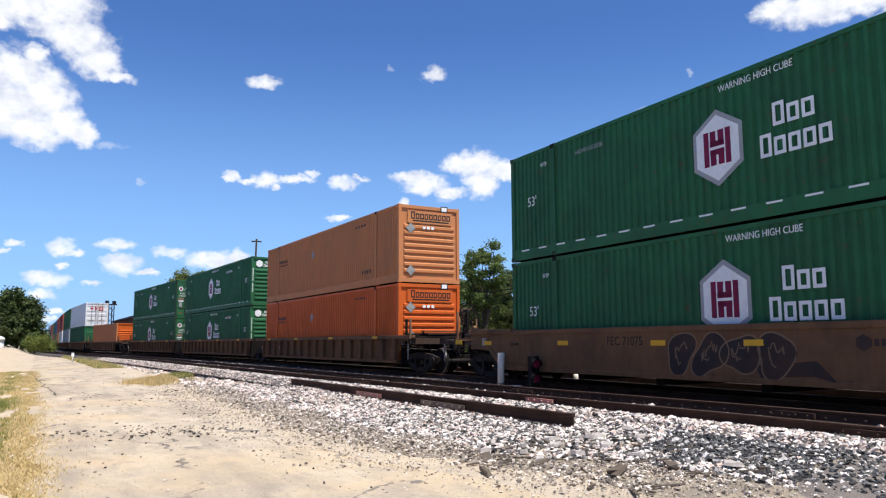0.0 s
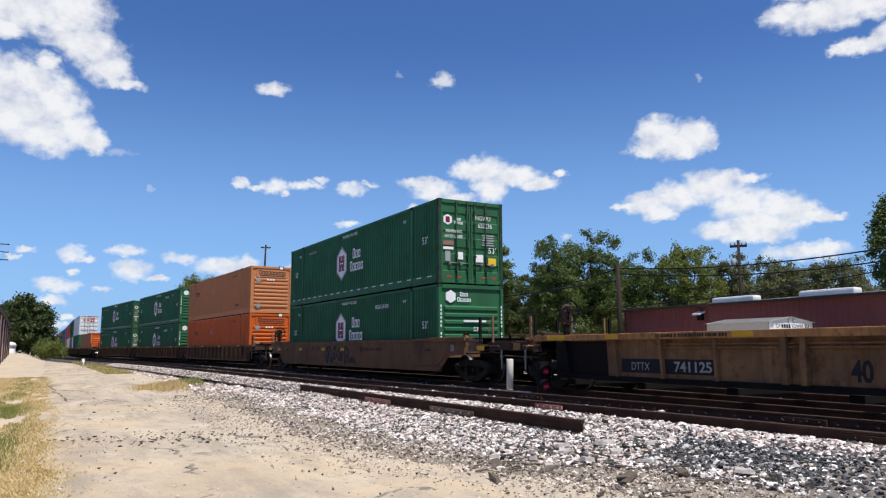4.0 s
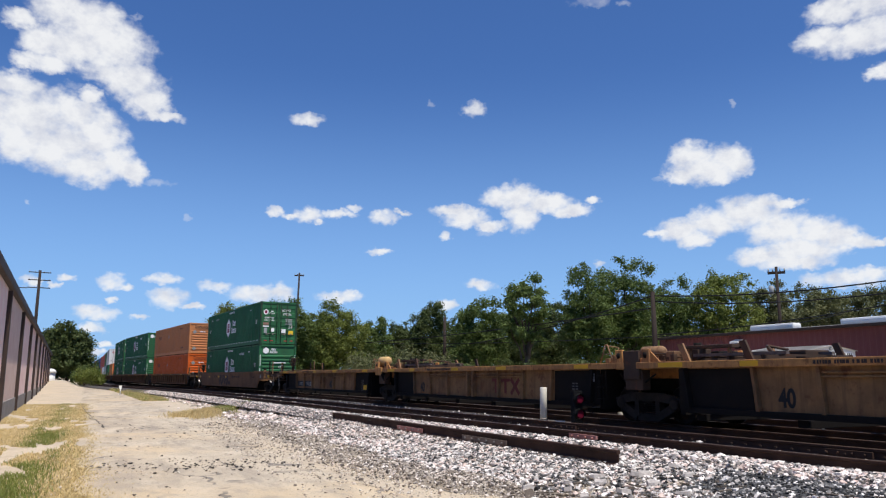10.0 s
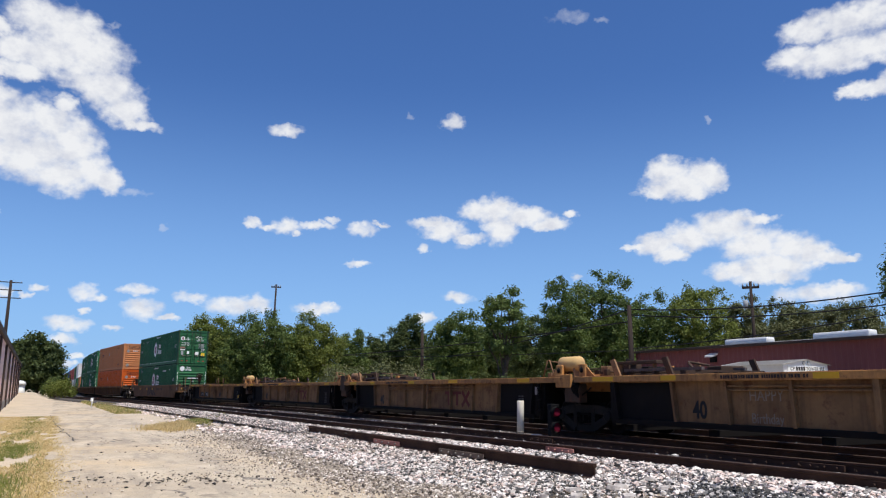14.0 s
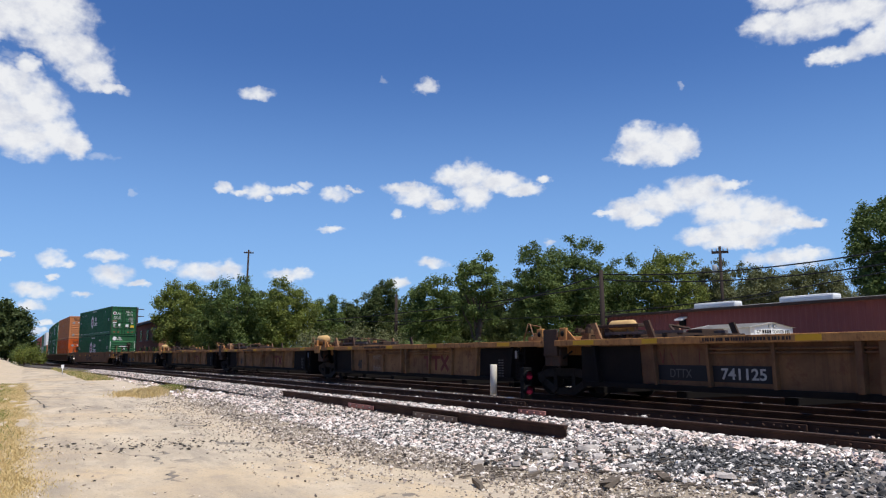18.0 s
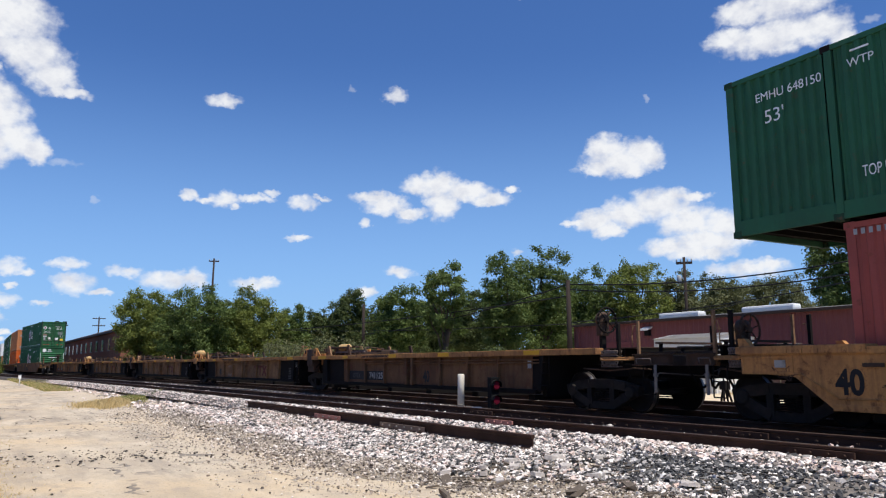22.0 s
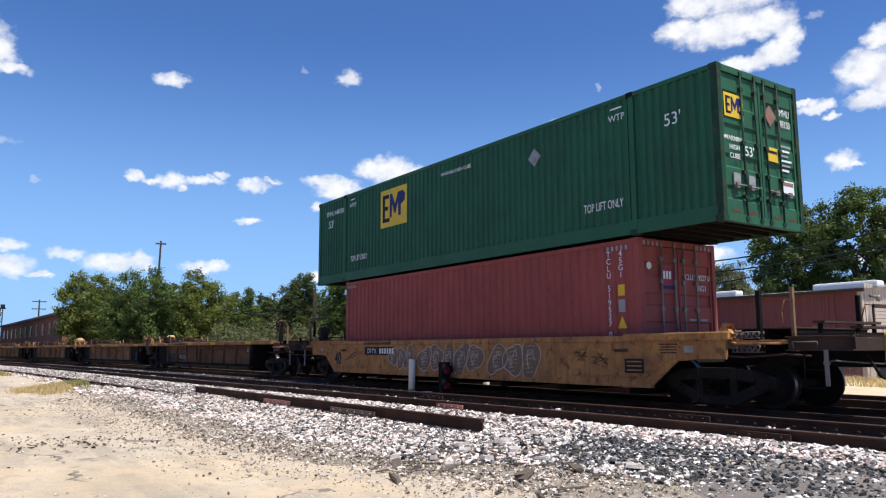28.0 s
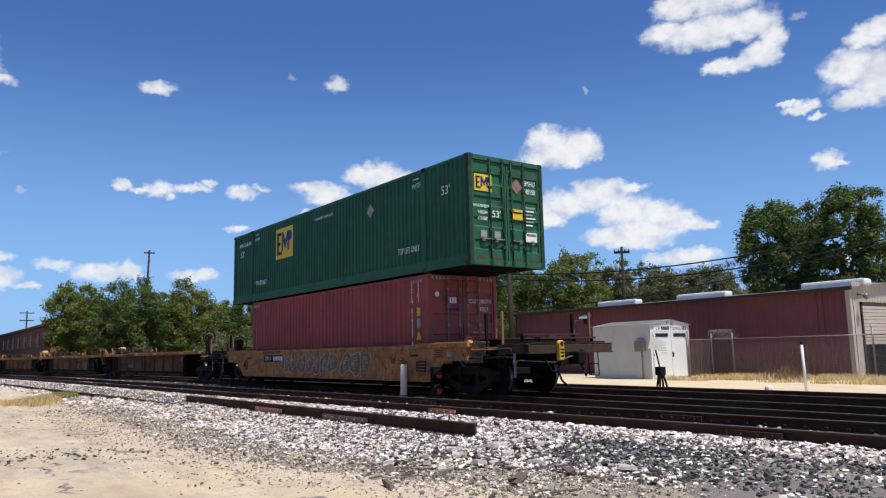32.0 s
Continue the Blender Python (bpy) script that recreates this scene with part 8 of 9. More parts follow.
        box(bm, X - 0.3, X + 0.3, ya, yb, z0 - 0.05, z0 + 0.24, 0.1)
        tagged(part("roof_skylight", bm, M["white_unit"]), "long white rounded unit on the maroon building's roof", "roof unit", "roof units")


M["red_patch"] = material("brighter_maroon_repaint", (0.185, 0.058, 0.058), 0.6, dirt=(0.15, 0.05, 0.052), dirt_amount=0.5)
red_building()


def chain_fence():
    f = tagged(new("chain_link_fence"), "grey chain-link fence with barbed wire before the maroon building", "fence")
    pts = [(26.75, 20.6), (27.55, 20.03), (27.6, 19.05), (27.6, 13.38), (28.2, 8.2)]
    bm_wire = bmesh.new()
    for i, (x, y) in enumerate(pts):
        bm = bmesh.new()
        tube(bm, (x, y, 0), (x, y, 1.85 if i else 2.0), 0.035, 8)
        tube(bm, (x, y, 1.8), (x - 0.12, y, 1.95), 0.016, 6)
        part("fence_post", bm, M["galvanised"], f)
        if i:
            px_, py_ = pts[i - 1]
            bm = bmesh.new()
            tube(bm, (px_, py_, 1.6), (x, y, 1.6), 0.022, 6)
            part("top_rail", bm, M["galvanised"], f)
            L = math.hypot(x - px_, y - py_)
            n = int(L / 0.09)
            bm = bmesh.new()
            for k in range(-20, n):
                for s in (0, 1):
                    a0, a1 = (k / n, (k + 20) / n) if s == 0 else ((k + 20) / n, k / n)
                    z0, z1 = 0.05, 1.6
                    if a0 < 0:
                        z0, a0 = z0 + (z1 - z0) * (-a0) / (a1 - a0), 0.0
                    if a1 < 0:
                        z1, a1 = z0 + (z1 - z0) * a0 / (a0 - a1), 0.0
                    if a0 > 1:
                        z0, a0 = z0 + (z1 - z0) * (a0 - 1) / (a0 - a1), 1.0
                    if a1 > 1:
                        z1, a1 = z0 + (z1 - z0) * (1 - a0) / (a1 - a0), 1.0
                    p, q = Vector((px_ + (x - px_) * a0, py_ + (y - py_) * a0, z0)), Vector((px_ + (x - px_) * a1, py_ + (y - py_) * a1, z1))
                    if (q - p).length > 0.02:
                        tube(bm, p, q, 0.0035, 3, cap=False)
            tagged(part("mesh_wire", bm, M["galvanised"], f), kind="stuff")
    bm = bmesh.new()
    box(bm, -0.028, 0.028, -0.006, 0.006, 0.06, 1.56)
    slat = mesh_of("privacy_slat", bm, M["fence_slat"])
    for (xa, ya), (xb, yb) in zip(pts[:2], pts[1:3]):
        n = max(2, int(math.hypot(xb - xa, yb - ya) / 0.075))
        for k in range(n):
            o = new("privacy_slat", slat)
            o.parent, o.matrix_basis = f, pose(xa + (xb - xa) * (k + 0.5) / n, ya + (yb - ya) * (k + 0.5) / n, 0, 0, 0, math.degrees(math.atan2(yb - ya, xb - xa)))
    for k in range(14):      # coils of barbed wire
        t = k / 13
        x, y = 27.5 + t * 0.1, 20.05 - t * 1.0
        n = 12
        for i in range(n):
            a, b = i * math.tau / n, (i + 1) * math.tau / n
            tube(bm_wire, (x + 0.22 * math.cos(a), y - 0.015 * i, 1.8 + 0.2 * math.sin(a)), (x + 0.22 * math.cos(b), y - 0.015 * (i + 1), 1.8 + 0.2 * math.sin(b)), 0.009, 3, cap=False)
    part("barbed_wire", bm_wire, M["galvanised"], f)
    f.location.z = YARD


chain_fence()


def white_stake():
    s = tagged(new("marker_stake"), "slim white marker stake with a dark top by the far track", "post")
    bm = bmesh.new()
    tube(bm, (0, 0, 0), (0.05, 0.05, 1.3), 0.036, 10)
    part("shaft", bm, M["white_unit"], s)
    bm = bmesh.new()
    tube(bm, (0.05, 0.05, 1.3), (0.055, 0.055, 1.42), 0.04, 10)
    part("cap", bm, M["black_paint"], s)
    s.matrix_basis = pose(19.48, 11.3, 0.26)


white_stake()


def switch_stand():
    s = tagged(new("switch_stand"), "low black switch stand with a pale target by the far track", "switch stand")
    bm = bmesh.new()
    for dx, dy in ((-0.18, -0.1), (0.18, -0.1), (0.0, 0.16), (0.26, 0.12)):
        tube(bm, (dx, dy, 0), (dx * 0.3, dy * 0.3, 0.5), 0.03, 6)
    box(bm, -0.1, 0.12, -0.1, 0.1, 0.42, 0.66, 0.02)
    part("stand", bm, M["black_car"], s)
    bm = bmesh.new()
    tube(bm, (0, 0, 0.6), (-0.12, 0.05, 1.25), 0.022, 8)
    part("lever", bm, M["wheel_steel"], s)
    shape("target", [(-0.2, -0.1), (0.16, -0.2), (0.22, 0.1), (-0.12, 0.24)], M["concrete_white"], pose(-0.12, 0.02, 1.28, 90, 0, -35), s)
    s.matrix_basis = pose(18.5, 15.35, 0.26) @ Matrix.Scale(1.1, 4)


switch_stand()


# ---------------------------------------------------------------- poles and wires


def utility_pole(az, dist, top, arms=1, lean=0.0, arm_w=2.4, transformer=False, name="utility_pole", arm_turn=0.0, label="weathered wooden utility pole with a crossarm", girth=1.0):
    p = tagged(new(name), label, "utility pole")
    bm = bmesh.new()
    tube(bm, (0, 0, 0), (lean, 0, top), 0.17 * girth, 10, 0.11 * girth)
    part("pole", bm, M["wood_pole"], p)
    for i in range(arms):
        z = top - 0.35 - i * 1.3
        bm = bmesh.new()
        box(bm, -arm_w / 2 + lean, arm_w / 2 + lean, -0.06, 0.06, z - 0.07, z + 0.07)
        a = part("crossarm", bm, M["wood_pole"], p)
        for k in (-0.45, -0.2, 0.2, 0.45):
            bm = bmesh.new()
            tube(bm, (lean + k * arm_w, 0, z + 0.07), (lean + k * arm_w, 0, z + 0.25), 0.045, 8, 0.03)
            part("insulator", bm, M["grey_paint"], a)
    if transformer:
        bm = bmesh.new()
        lathe(bm, True, [(-0.24, 0.10), (-0.22, 0.14), (0.22, 0.14), (0.25, 0.10)], 14)
        for v in bm.verts:
            v.co = Vector((v.co.x - 0.34, -v.co.z, v.co.y + top - 1.35))
        box(bm, -0.22, -0.06, -0.03, 0.03, top - 1.30, top - 1.22)
        part("transformer", bm, M["grey_paint"], p)
    x, y, _ = bearing(az, dist)
    p.matrix_basis = pose(x, y, 0.2, 0, 0, -az + arm_turn)
    return p


def elev(dist, el):
    return EYE_Z + dist * math.tan(math.radians(el))


utility_pole(48.04, 47, elev(47, 7.62) - 0.2, 1, 0.0, 0.95, True, girth=0.72)
utility_pole(39.5, 41.5, elev(41.5, 6.2) - 0.2, 0, 0.0, label="plain dark wooden pole beside the building")
utility_pole(12.45, 95, elev(95, 7.75) - 0.2, 1, 0.3, 1.2)
utility_pole(23.8, 62, elev(62, 4.5) - 0.2, 0, label="bare wooden pole among the brush")
utility_pole(15.6, 80, elev(80, 3.0) - 0.2, 1, 0, 1.6)
utility_pole(5.1, 150, elev(150, 3.35) - 0.2, 2, 0, 2.2)
utility_pole(-5.03, 142, elev(142, 7.1) - 0.2, 3, 0, 3.4, False, label="tall utility pole with several crossarms beyond the warehouse", girth=1.9)
utility_pole(-6.6, 160, elev(160, 6.0) - 0.2, 1, 0, 5.0)


def wire(name, a, b, sag, r=0.012, n=18):
    r *= 1.5
    cu = bmesh.new()
    a, b = Vector(a), Vector(b)
    pts = [a + (b - a) * (i / n) - Vector((0, 0, sag * 4 * (i / n) * (1 - i / n))) for i in range(n + 1)]
    rings = [[cu.verts.new(p + Vector((0, r * math.cos(k * math.tau / 5), r * math.sin(k * math.tau / 5))) + Vector((r * math.cos(k * math.tau / 5), 0, 0)) * (abs((b - a).y) > abs((b - a).x))) for k in range(5)] for p in pts]
    for p, q in zip(rings, rings[1:]):
        for k in range(5):
            cu.faces.new((p[k], p[(k + 1) % 5], q[(k + 1) % 5], q[k]))
    return tagged(part(name, cu, M["wire"]), "black overhead wire strung between poles", "wire", "overhead wires")


def wires():
    def at(az, dist, el):
        x, y, _ = bearing(az, dist)
        return (x, y, elev(dist, el))
    wire("overhead_wire", at(39.5, 41.5, 5.9), at(72, 40, 9.2), 1.05, 0.024)
    wire("overhead_wire", at(39.5, 41.5, 5.5), at(72, 40, 8.3), 1.15, 0.022)
    wire("overhead_wire", at(39.5, 41.5, 3.0), at(72, 38, 8.0), 0.6, 0.018)
    wire("overhead_wire", at(39.5, 41.5, 5.9), at(23.8, 62, 2.2), 0.4, 0.026)
    wire("overhead_wire", at(39.5, 41.5, 5.0), at(15.6, 80, 2.4), 0.3, 0.024)
    wire("overhead_wire", at(39.5, 41.5, 2.9), at(15.6, 80, 2.6), 0.3, 0.016)
    wire("overhead_wire", at(39.5, 41.5, 2.9), at(52, 44, 4.2), 0.3, 0.016)
    wire("overhead_wire", at(48.0, 46.8, 5.8), at(44.2, 52, 3.3), 0.02, 0.014)


wires()


# ---------------------------------------------------------------- warehouse by the road, brick building, far things


def warehouse():
    b = tagged(new("warehouse"), "long warehouse with faded pink panels and dark downpipes beside the road", "warehouse")
    ang = math.degrees(math.atan(0.053))
    h = 4.6
    n = 13
    step = 9.7
    L0, L1 = 0.7, 0.7 + n * step
    for i in range(n):
        a = L0 + i * step
        bm = bmesh.new()
        corrugated(bm, a + 0.12, a + step - 0.12, 0.62, h, 0.0, 1, 0.018, 0.3)
        part("wall_panel", bm, M["pink_wall"] if i % 3 else M["pink_wall_b"], b)
        bm = bmesh.new()
        box(bm, -0.02, 0.14, a - 0.13, a + 0.13, 0, h - 0.1, 0.02)
        part("downpipe", bm, M["dark_trim"], b)
        bm = bmesh.new()
        box(bm, -0.04, 0.05, a, a + step, 0, 0.62)
        part("plinth", bm, M["plinth"], b)
    bm = bmesh.new()
    box(bm, -0.05, 0.17, L0, L1, h - 0.02, h + 0.30, 0.03)
    part("eave", bm, M["dark_trim"], b)
    bm = bmesh.new()
    vs = [bm.verts.new(p) for p in ((0.15, L0, h + 0.28), (0.15, L1, h + 0.28), (-14, L1, h + 2.4), (-14, L0, h + 2.4))]
    bm.faces.new(vs)
    bmesh.ops.solidify(bm, geom=bm.faces[:], thickness=0.1)
    part("roof", bm, M["roof_metal"], b)
    bm = bmesh.new()
    for y in (L0, L1):
        box(bm, -14, -0.06, y - 0.06, y + 0.06, 0, h + 0.2)
    box(bm, -14.1, -14, L0, L1, 0, h + 2.2)
    part("back_wall", bm, M["pink_wall"], b)
    b.matrix_basis = pose(-1.95, 0, 0, 0, 0, ang)
    s = tagged(new("pale_tank"), "white rounded tank by the warehouse's far end", "tank")
    bm = bmesh.new()
    tube(bm, (0, 0, 0), (0, 0, 2.6), 0.9, 14)
    lathe(bm, True, [(0, 1.1), (0.5, 0.9), (0.8, 0.3)], 14)
    for v in bm.verts[-42:]:
        v.co = Vector((v.co.x, -v.co.z, v.co.y + 2.6))
    part("body", bm, M["white_unit"], s)
    s.matrix_basis = pose(-8.85, 131, 0) @ Matrix.Scale(0.8, 4)


M["pink_wall_b"] = material("paler_pink_wall_panels", (0.60, 0.46, 0.40), 0.8, dirt=(0.5, 0.33, 0.28), dirt_amount=0.6, streak=0.5, vary=0.08)
M["plinth"] = material("grey_concrete_plinth", (0.3, 0.28, 0.26), 0.9, dirt=(0.2, 0.18, 0.16), dirt_amount=0.6, streak=0.3)
warehouse()


def brick_building():
    b = tagged(new("brick_building"), "old two-storey red brick building behind the train", "building")
    L, h, dep = 60.0, 5.2, 12.0
    bm = bmesh.new()
    box(bm, 0, dep, 0, L, 0, h)
    part("wall", bm, M["brick_far"], b)
    for k in range(11):
        for z in (1.0, 3.2):
            bm = bmesh.new()
            box(bm, -0.06, 0.02, 2.5 + k * 5.2, 3.9 + k * 5.2, z, z + 1.3)
            w = part("window", bm, M["dark_glass"], b)
            bm = bmesh.new()
            box(bm, -0.12, 0.02, 2.3 + k * 5.2, 4.1 + k * 5.2, z - 0.15, z)
            part("sill", bm, M["plinth"], w)
    bm = bmesh.new()
    prism(bm, [(0, h), (L, h), (L, h + 0.25), (0, h + 0.25)], -0.4, dep + 0.4)
    vs = [(-0.4, h + 0.25), (dep + 0.4, h + 0.25), (dep / 2, h + 2.2)]
    a, c = [bm.verts.new((u, -0.3, v)) for u, v in vs], [bm.verts.new((u, L + 0.3, v)) for u, v in vs]
    fs = [bm.faces.new(a), bm.faces.new(c[::-1])] + [bm.faces.new((a[i], c[i], c[(i + 1) % 3], a[(i + 1) % 3])) for i in range(3)]
    bmesh.ops.recalc_face_normals(bm, faces=fs)
    part("roof", bm, M["roof_dark"], b)
    x, y, _ = bearing(6.6, 92)
    b.matrix_basis = pose(x, y, 0.2, 0, 0, 2.5)


M["roof_dark"] = material("dark_old_roofing", (0.12, 0.10, 0.09), 0.9, dirt=(0.2, 0.16, 0.13), dirt_amount=0.5)
brick_building()


def lattice_tower():
    t = tagged(new("lattice_tower"), "dark steel lattice signal tower far along the line", "tower")
    h, w = 9.4, 0.55
    for sx in (-1, 1):
        for sy in (-1, 1):
            bm = bmesh.new()
            tube(bm, (sx * w, sy * w, 0), (sx * w, sy * w, h), 0.1, 6)
            part("leg", bm, M["wire"], t)
    bm = bmesh.new()
    z = 0.0
    while z < h - 1:
        for sx, sy in ((-1, -1), (1, -1), (1, 1), (-1, 1)):
            ex, ey = (sx, -sy) if sx == sy else (-sx, sy)
            tube(bm, (sx * w, sy * w, z), (ex * w, ey * w, z + 1.3), 0.05, 5)
        z += 1.3
    part("bracing", bm, M["wire"], t)
    bm = bmesh.new()
    box(bm, -1.1, 1.1, -0.8, 0.8, h, h + 0.2)
    for x in (-0.75, 0.75):
        box(bm, x - 0.3, x + 0.3, -0.3, 0.3, h + 0.2, h + 0.9)
    part("platform", bm, M["wire"], t)
    x, y, _ = bearing(2.75, 172)
    t.matrix_basis = pose(x, y, 0.2, 0, 0, 20)


lattice_tower()


def far_marker():
    s = tagged(new("milepost"), "small white milepost beside the road", "post")
    bm = bmesh.new()
    tube(bm, (0, 0, 0), (0.03, 0, 1.0), 0.05, 8)
    part("shaft", bm, M["white_unit"], s)
    bm = bmesh.new()
    box(bm, -0.14, 0.14, -0.03, 0.03, 0.75, 1.1, 0.01)
    part("plate", bm, M["white_unit"], s)
    s.matrix_basis = pose(line_x(66) - 8.1, 66, 0.0) @ Matrix.Scale(0.75, 4)


far_marker()


def rail_clips():
    """Worn rail clips along the near track's inner side."""
    g = bpy.data.objects["near_track"]
    bm = bmesh.new()
    box(bm, -0.012, 0.012, -0.022, 0.022, 0.03, 0.055, 0.004)
    me = mesh_of("rail_clip", bm, M["rust_plate"])
    y = 1.0
    while y < 26:
        x = line_x(y) - siding_gap(y)
        for s in (0.755 - 0.07,):
            o = new("rail_clip", me)
            o.parent, o.matrix_basis = g, pose(x + s, y, RAIL_Z - 0.15)
        y += 0.3


rail_clips()


# ---------------------------------------------------------------- stones and plants
RNG = np.random.default_rng(7)


def stuff_mesh(name, verts, tris, mat, label, category):
    me = bpy.data.meshes.new(name)
    me.vertices.add(len(verts))
    me.vertices.foreach_set("co", np.asarray(verts, np.float32).ravel())
    me.loops.add(len(tris) * 3)
    me.loops.foreach_set("vertex_index", np.asarray(tris, np.int32).ravel())
    me.polygons.add(len(tris))
    me.polygons.foreach_set("loop_start", np.arange(0, len(tris) * 3, 3, dtype=np.int32))
    me.polygons.foreach_set("loop_total", np.full(len(tris), 3, np.int32))
    me.polygons.foreach_set("use_smooth", np.zeros(len(tris), bool))
    me.materials.append(mat)
    me.update(calc_edges=True)
    me.validate()
    return tagged(new(name, me), label, category, kind="stuff")


CUBE = np.array([(x, y, z) for z in (-1, 1) for y in (-1, 1) for x in (-1, 1)], float)
CUBE_T = np.array([(0, 2, 3), (0, 3, 1), (4, 5, 7), (4, 7, 6), (0, 1, 5), (0, 5, 4), (2, 6, 7), (2, 7, 3), (0, 4, 6), (0, 6, 2), (1, 3, 7), (1, 7, 5)])


def random_turns(n):
    q = RNG.normal(size=(n, 4))
    q /= np.linalg.norm(q, axis=1)[:, None]
    w, x, y, z = q.T
    return np.stack([np.stack([1 - 2 * (y * y + z * z), 2 * (x * y - z * w), 2 * (x * z + y * w)], -1), np.stack([2 * (x * y + z * w), 1 - 2 * (x * x + z * z), 2 * (y * z - x * w)], -1),
                     np.stack([2 * (x * z - y * w), 2 * (y * z + x * w), 1 - 2 * (x * x + y * y)], -1)], -2)


def stones(name, pts, lo, hi, mat, label, flat=0.7):
    n = len(pts)
    size = lo + (hi * 1.25 - lo) * RNG.random(n) ** 2.0
    v = CUBE[None] * (1 + RNG.uniform(-0.62, 0.30, (n, 8, 3)))
    v *= (RNG.uniform(0.42, 1.0, (n, 1, 3)) * size[:, None, None] / 2 * 0.9)
    v = np.einsum("nij,nkj->nki", random_turns(n), v)
    v[:, :, 2] *= flat
    v += np.asarray(pts)[:, None, :]
    t = CUBE_T[None] + (np.arange(n) * 8)[:, None, None]
    return stuff_mesh(name, v.reshape(-1, 3), t.reshape(-1, 3), mat, label, "stones")


def scatter(y0, y1, per_m2, x_of, keep):
    """Random ground points between the edges that x_of gives; keep thins them."""
    out = []
    n = int((y1 - y0) * 9 * per_m2)
    ys = RNG.uniform(y0, y1, n)
    us = RNG.random(n)
    ks = RNG.random(n)
    for y, u, k in zip(ys, us, ks):
        a, b = x_of(y)
        if u * 9 > (b - a):
            continue
        x = a + u * 9
        if k < keep(x, y):
            out.append((x, y, ground_z(x, y)))
    return out


def gravel_edges(y):
    return 2.2, line_x(y) - siding_gap(y) - 0.75


def gravel_density(x, y):
    edge = float(np.interp(y, (0, 6, 9, 12, 20, 30, 45, 60), GRAVEL_EDGE)) + 0.5 * noise.noise((x * 0.3, y * 0.25, 9.0))
    d = smooth01((x - edge + 0.8) / 2.0) * (0.5 + 0.5 * smooth01((x - edge - 0.4) / 1.4))
    if x < edge + 2.2:      # bare soil shows in patches near the road
        d *= 0.35 + 0.65 * smooth01(0.62 + 1.7 * noise.noise((x * 0.9, y * 0.5, 17.0)))
    if 31 < y < 37 and x < 5.4:
        d *= 0.5
    if ((x - 7.9) / 2.3) ** 2 + ((y - 3.9) / 1.75) ** 2 < 1:
        d *= 0.5
    return max(d, 0.002)


def lift(pts, k):
    return [(x, y, max(z, 0.0) + k * RNG.random()) for x, y, z in pts]


near_pts = lift(scatter(2.5, 15.0, 1250, gravel_edges, gravel_density), 0.035)


def darkness(x, y):
    """Dark stone lies along the near rail close to the eye, and in drifts elsewhere."""
    n = noise.noise((x * 0.55, y * 0.4, 21.0)) + 0.45 * noise.noise((x * 2.2, y * 2.2, 4.0))
    return 0.8 * n - 0.42 + 0.92 * smooth01((x - 6.2) / 1.5) * smooth01((9.6 - y) / 2.5)



def in_fringe(p):
    """The thin outer edge of the gravel, where small dusty chips lie."""
    e = float(np.interp(p[1], (0, 6, 9, 12, 20, 30, 45, 60), GRAVEL_EDGE))
    return p[0] < e + 0.95 + 0.5 * noise.noise((p[0] * 0.8, p[1] * 0.6, 41.0))


fringe = [p for p in near_pts if in_fringe(p)]
near_pts = [p for p in near_pts if not in_fringe(p)]
pale_near = [p for p in near_pts if darkness(p[0], p[1]) <= 0]
dark_near = [p for p in near_pts if darkness(p[0], p[1]) > 0]
stones("ballast_fringe", fringe, 0.012, 0.062, M["fringe"], "small dusty chips at the gravel's edge")
stones("ballast_stones_near", pale_near, 0.022, 0.085, M["ballast"], "loose grey and white ballast stones beside the track")
stones("ballast_stones_dark", dark_near, 0.022, 0.08, M["ballast_dark"], "loose dark grey ballast stones beside the track")
mid_pts = lift(scatter(15.0, 28.0, 620, gravel_edges, gravel_density), 0.03)
stones("ballast_fringe", [p for p in mid_pts if in_fringe(p)], 0.016, 0.07, M["fringe"], "small dusty chips at the gravel's edge")
mid_pts = [p for p in mid_pts if not in_fringe(p)]
stones("ballast_stones_middle", [p for i, p in enumerate(mid_pts) if i % 5 > 1], 0.03, 0.095, M["ballast"], "loose grey and white ballast stones along the shoulder")
stones("ballast_stones_whitish", [p for i, p in enumerate(mid_pts) if i % 5 < 2], 0.03, 0.095, M["ballast_pale"], "whitish ballast stones along the shoulder")
far_pts = lift(scatter(28.0, 75.0, 110, gravel_edges, lambda x, y: gravel_density(x, y) * (1 if y < 60 else 0.5)), 0.03)
stones("ballast_stones_far", far_pts, 0.06, 0.18, M["ballast_pale"], "pale ballast stones farther along the shoulder")


def between_tracks():
    pts = []
    for y in np.concatenate([RNG.uniform(3, 60, 9000), RNG.uniform(3, 24, 9000)]):
        c, g = line_x(y), siding_gap(y)
        pick = RNG.random()
        if pick < 0.45:       # along the foot of the near rail
            x = c - g - 0.755 - 0.12 - abs(RNG.normal(0, 0.28))
        elif pick < 0.62:
            mid = c - g / 2
            x = mid + RNG.normal(0, max(0.05, (g - 2.3) * 0.25))
        elif pick < 0.72:
            x = c - g + RNG.uniform(-0.6, 0.6)
        elif pick < 0.85:
            x = c + 1.72 + RNG.normal(0, 0.25)
        else:
            x = c + 3.45 + RNG.uniform(1.2, 3.2)
        pts.append((x, y, (0.335 if x < c + 5 else 0.26) + 0.02 * RNG.random()))
    stones("ballast_stones_between", pts, 0.035, 0.10, M["ballast"], "pale ballast stones between the tracks")


between_tracks()


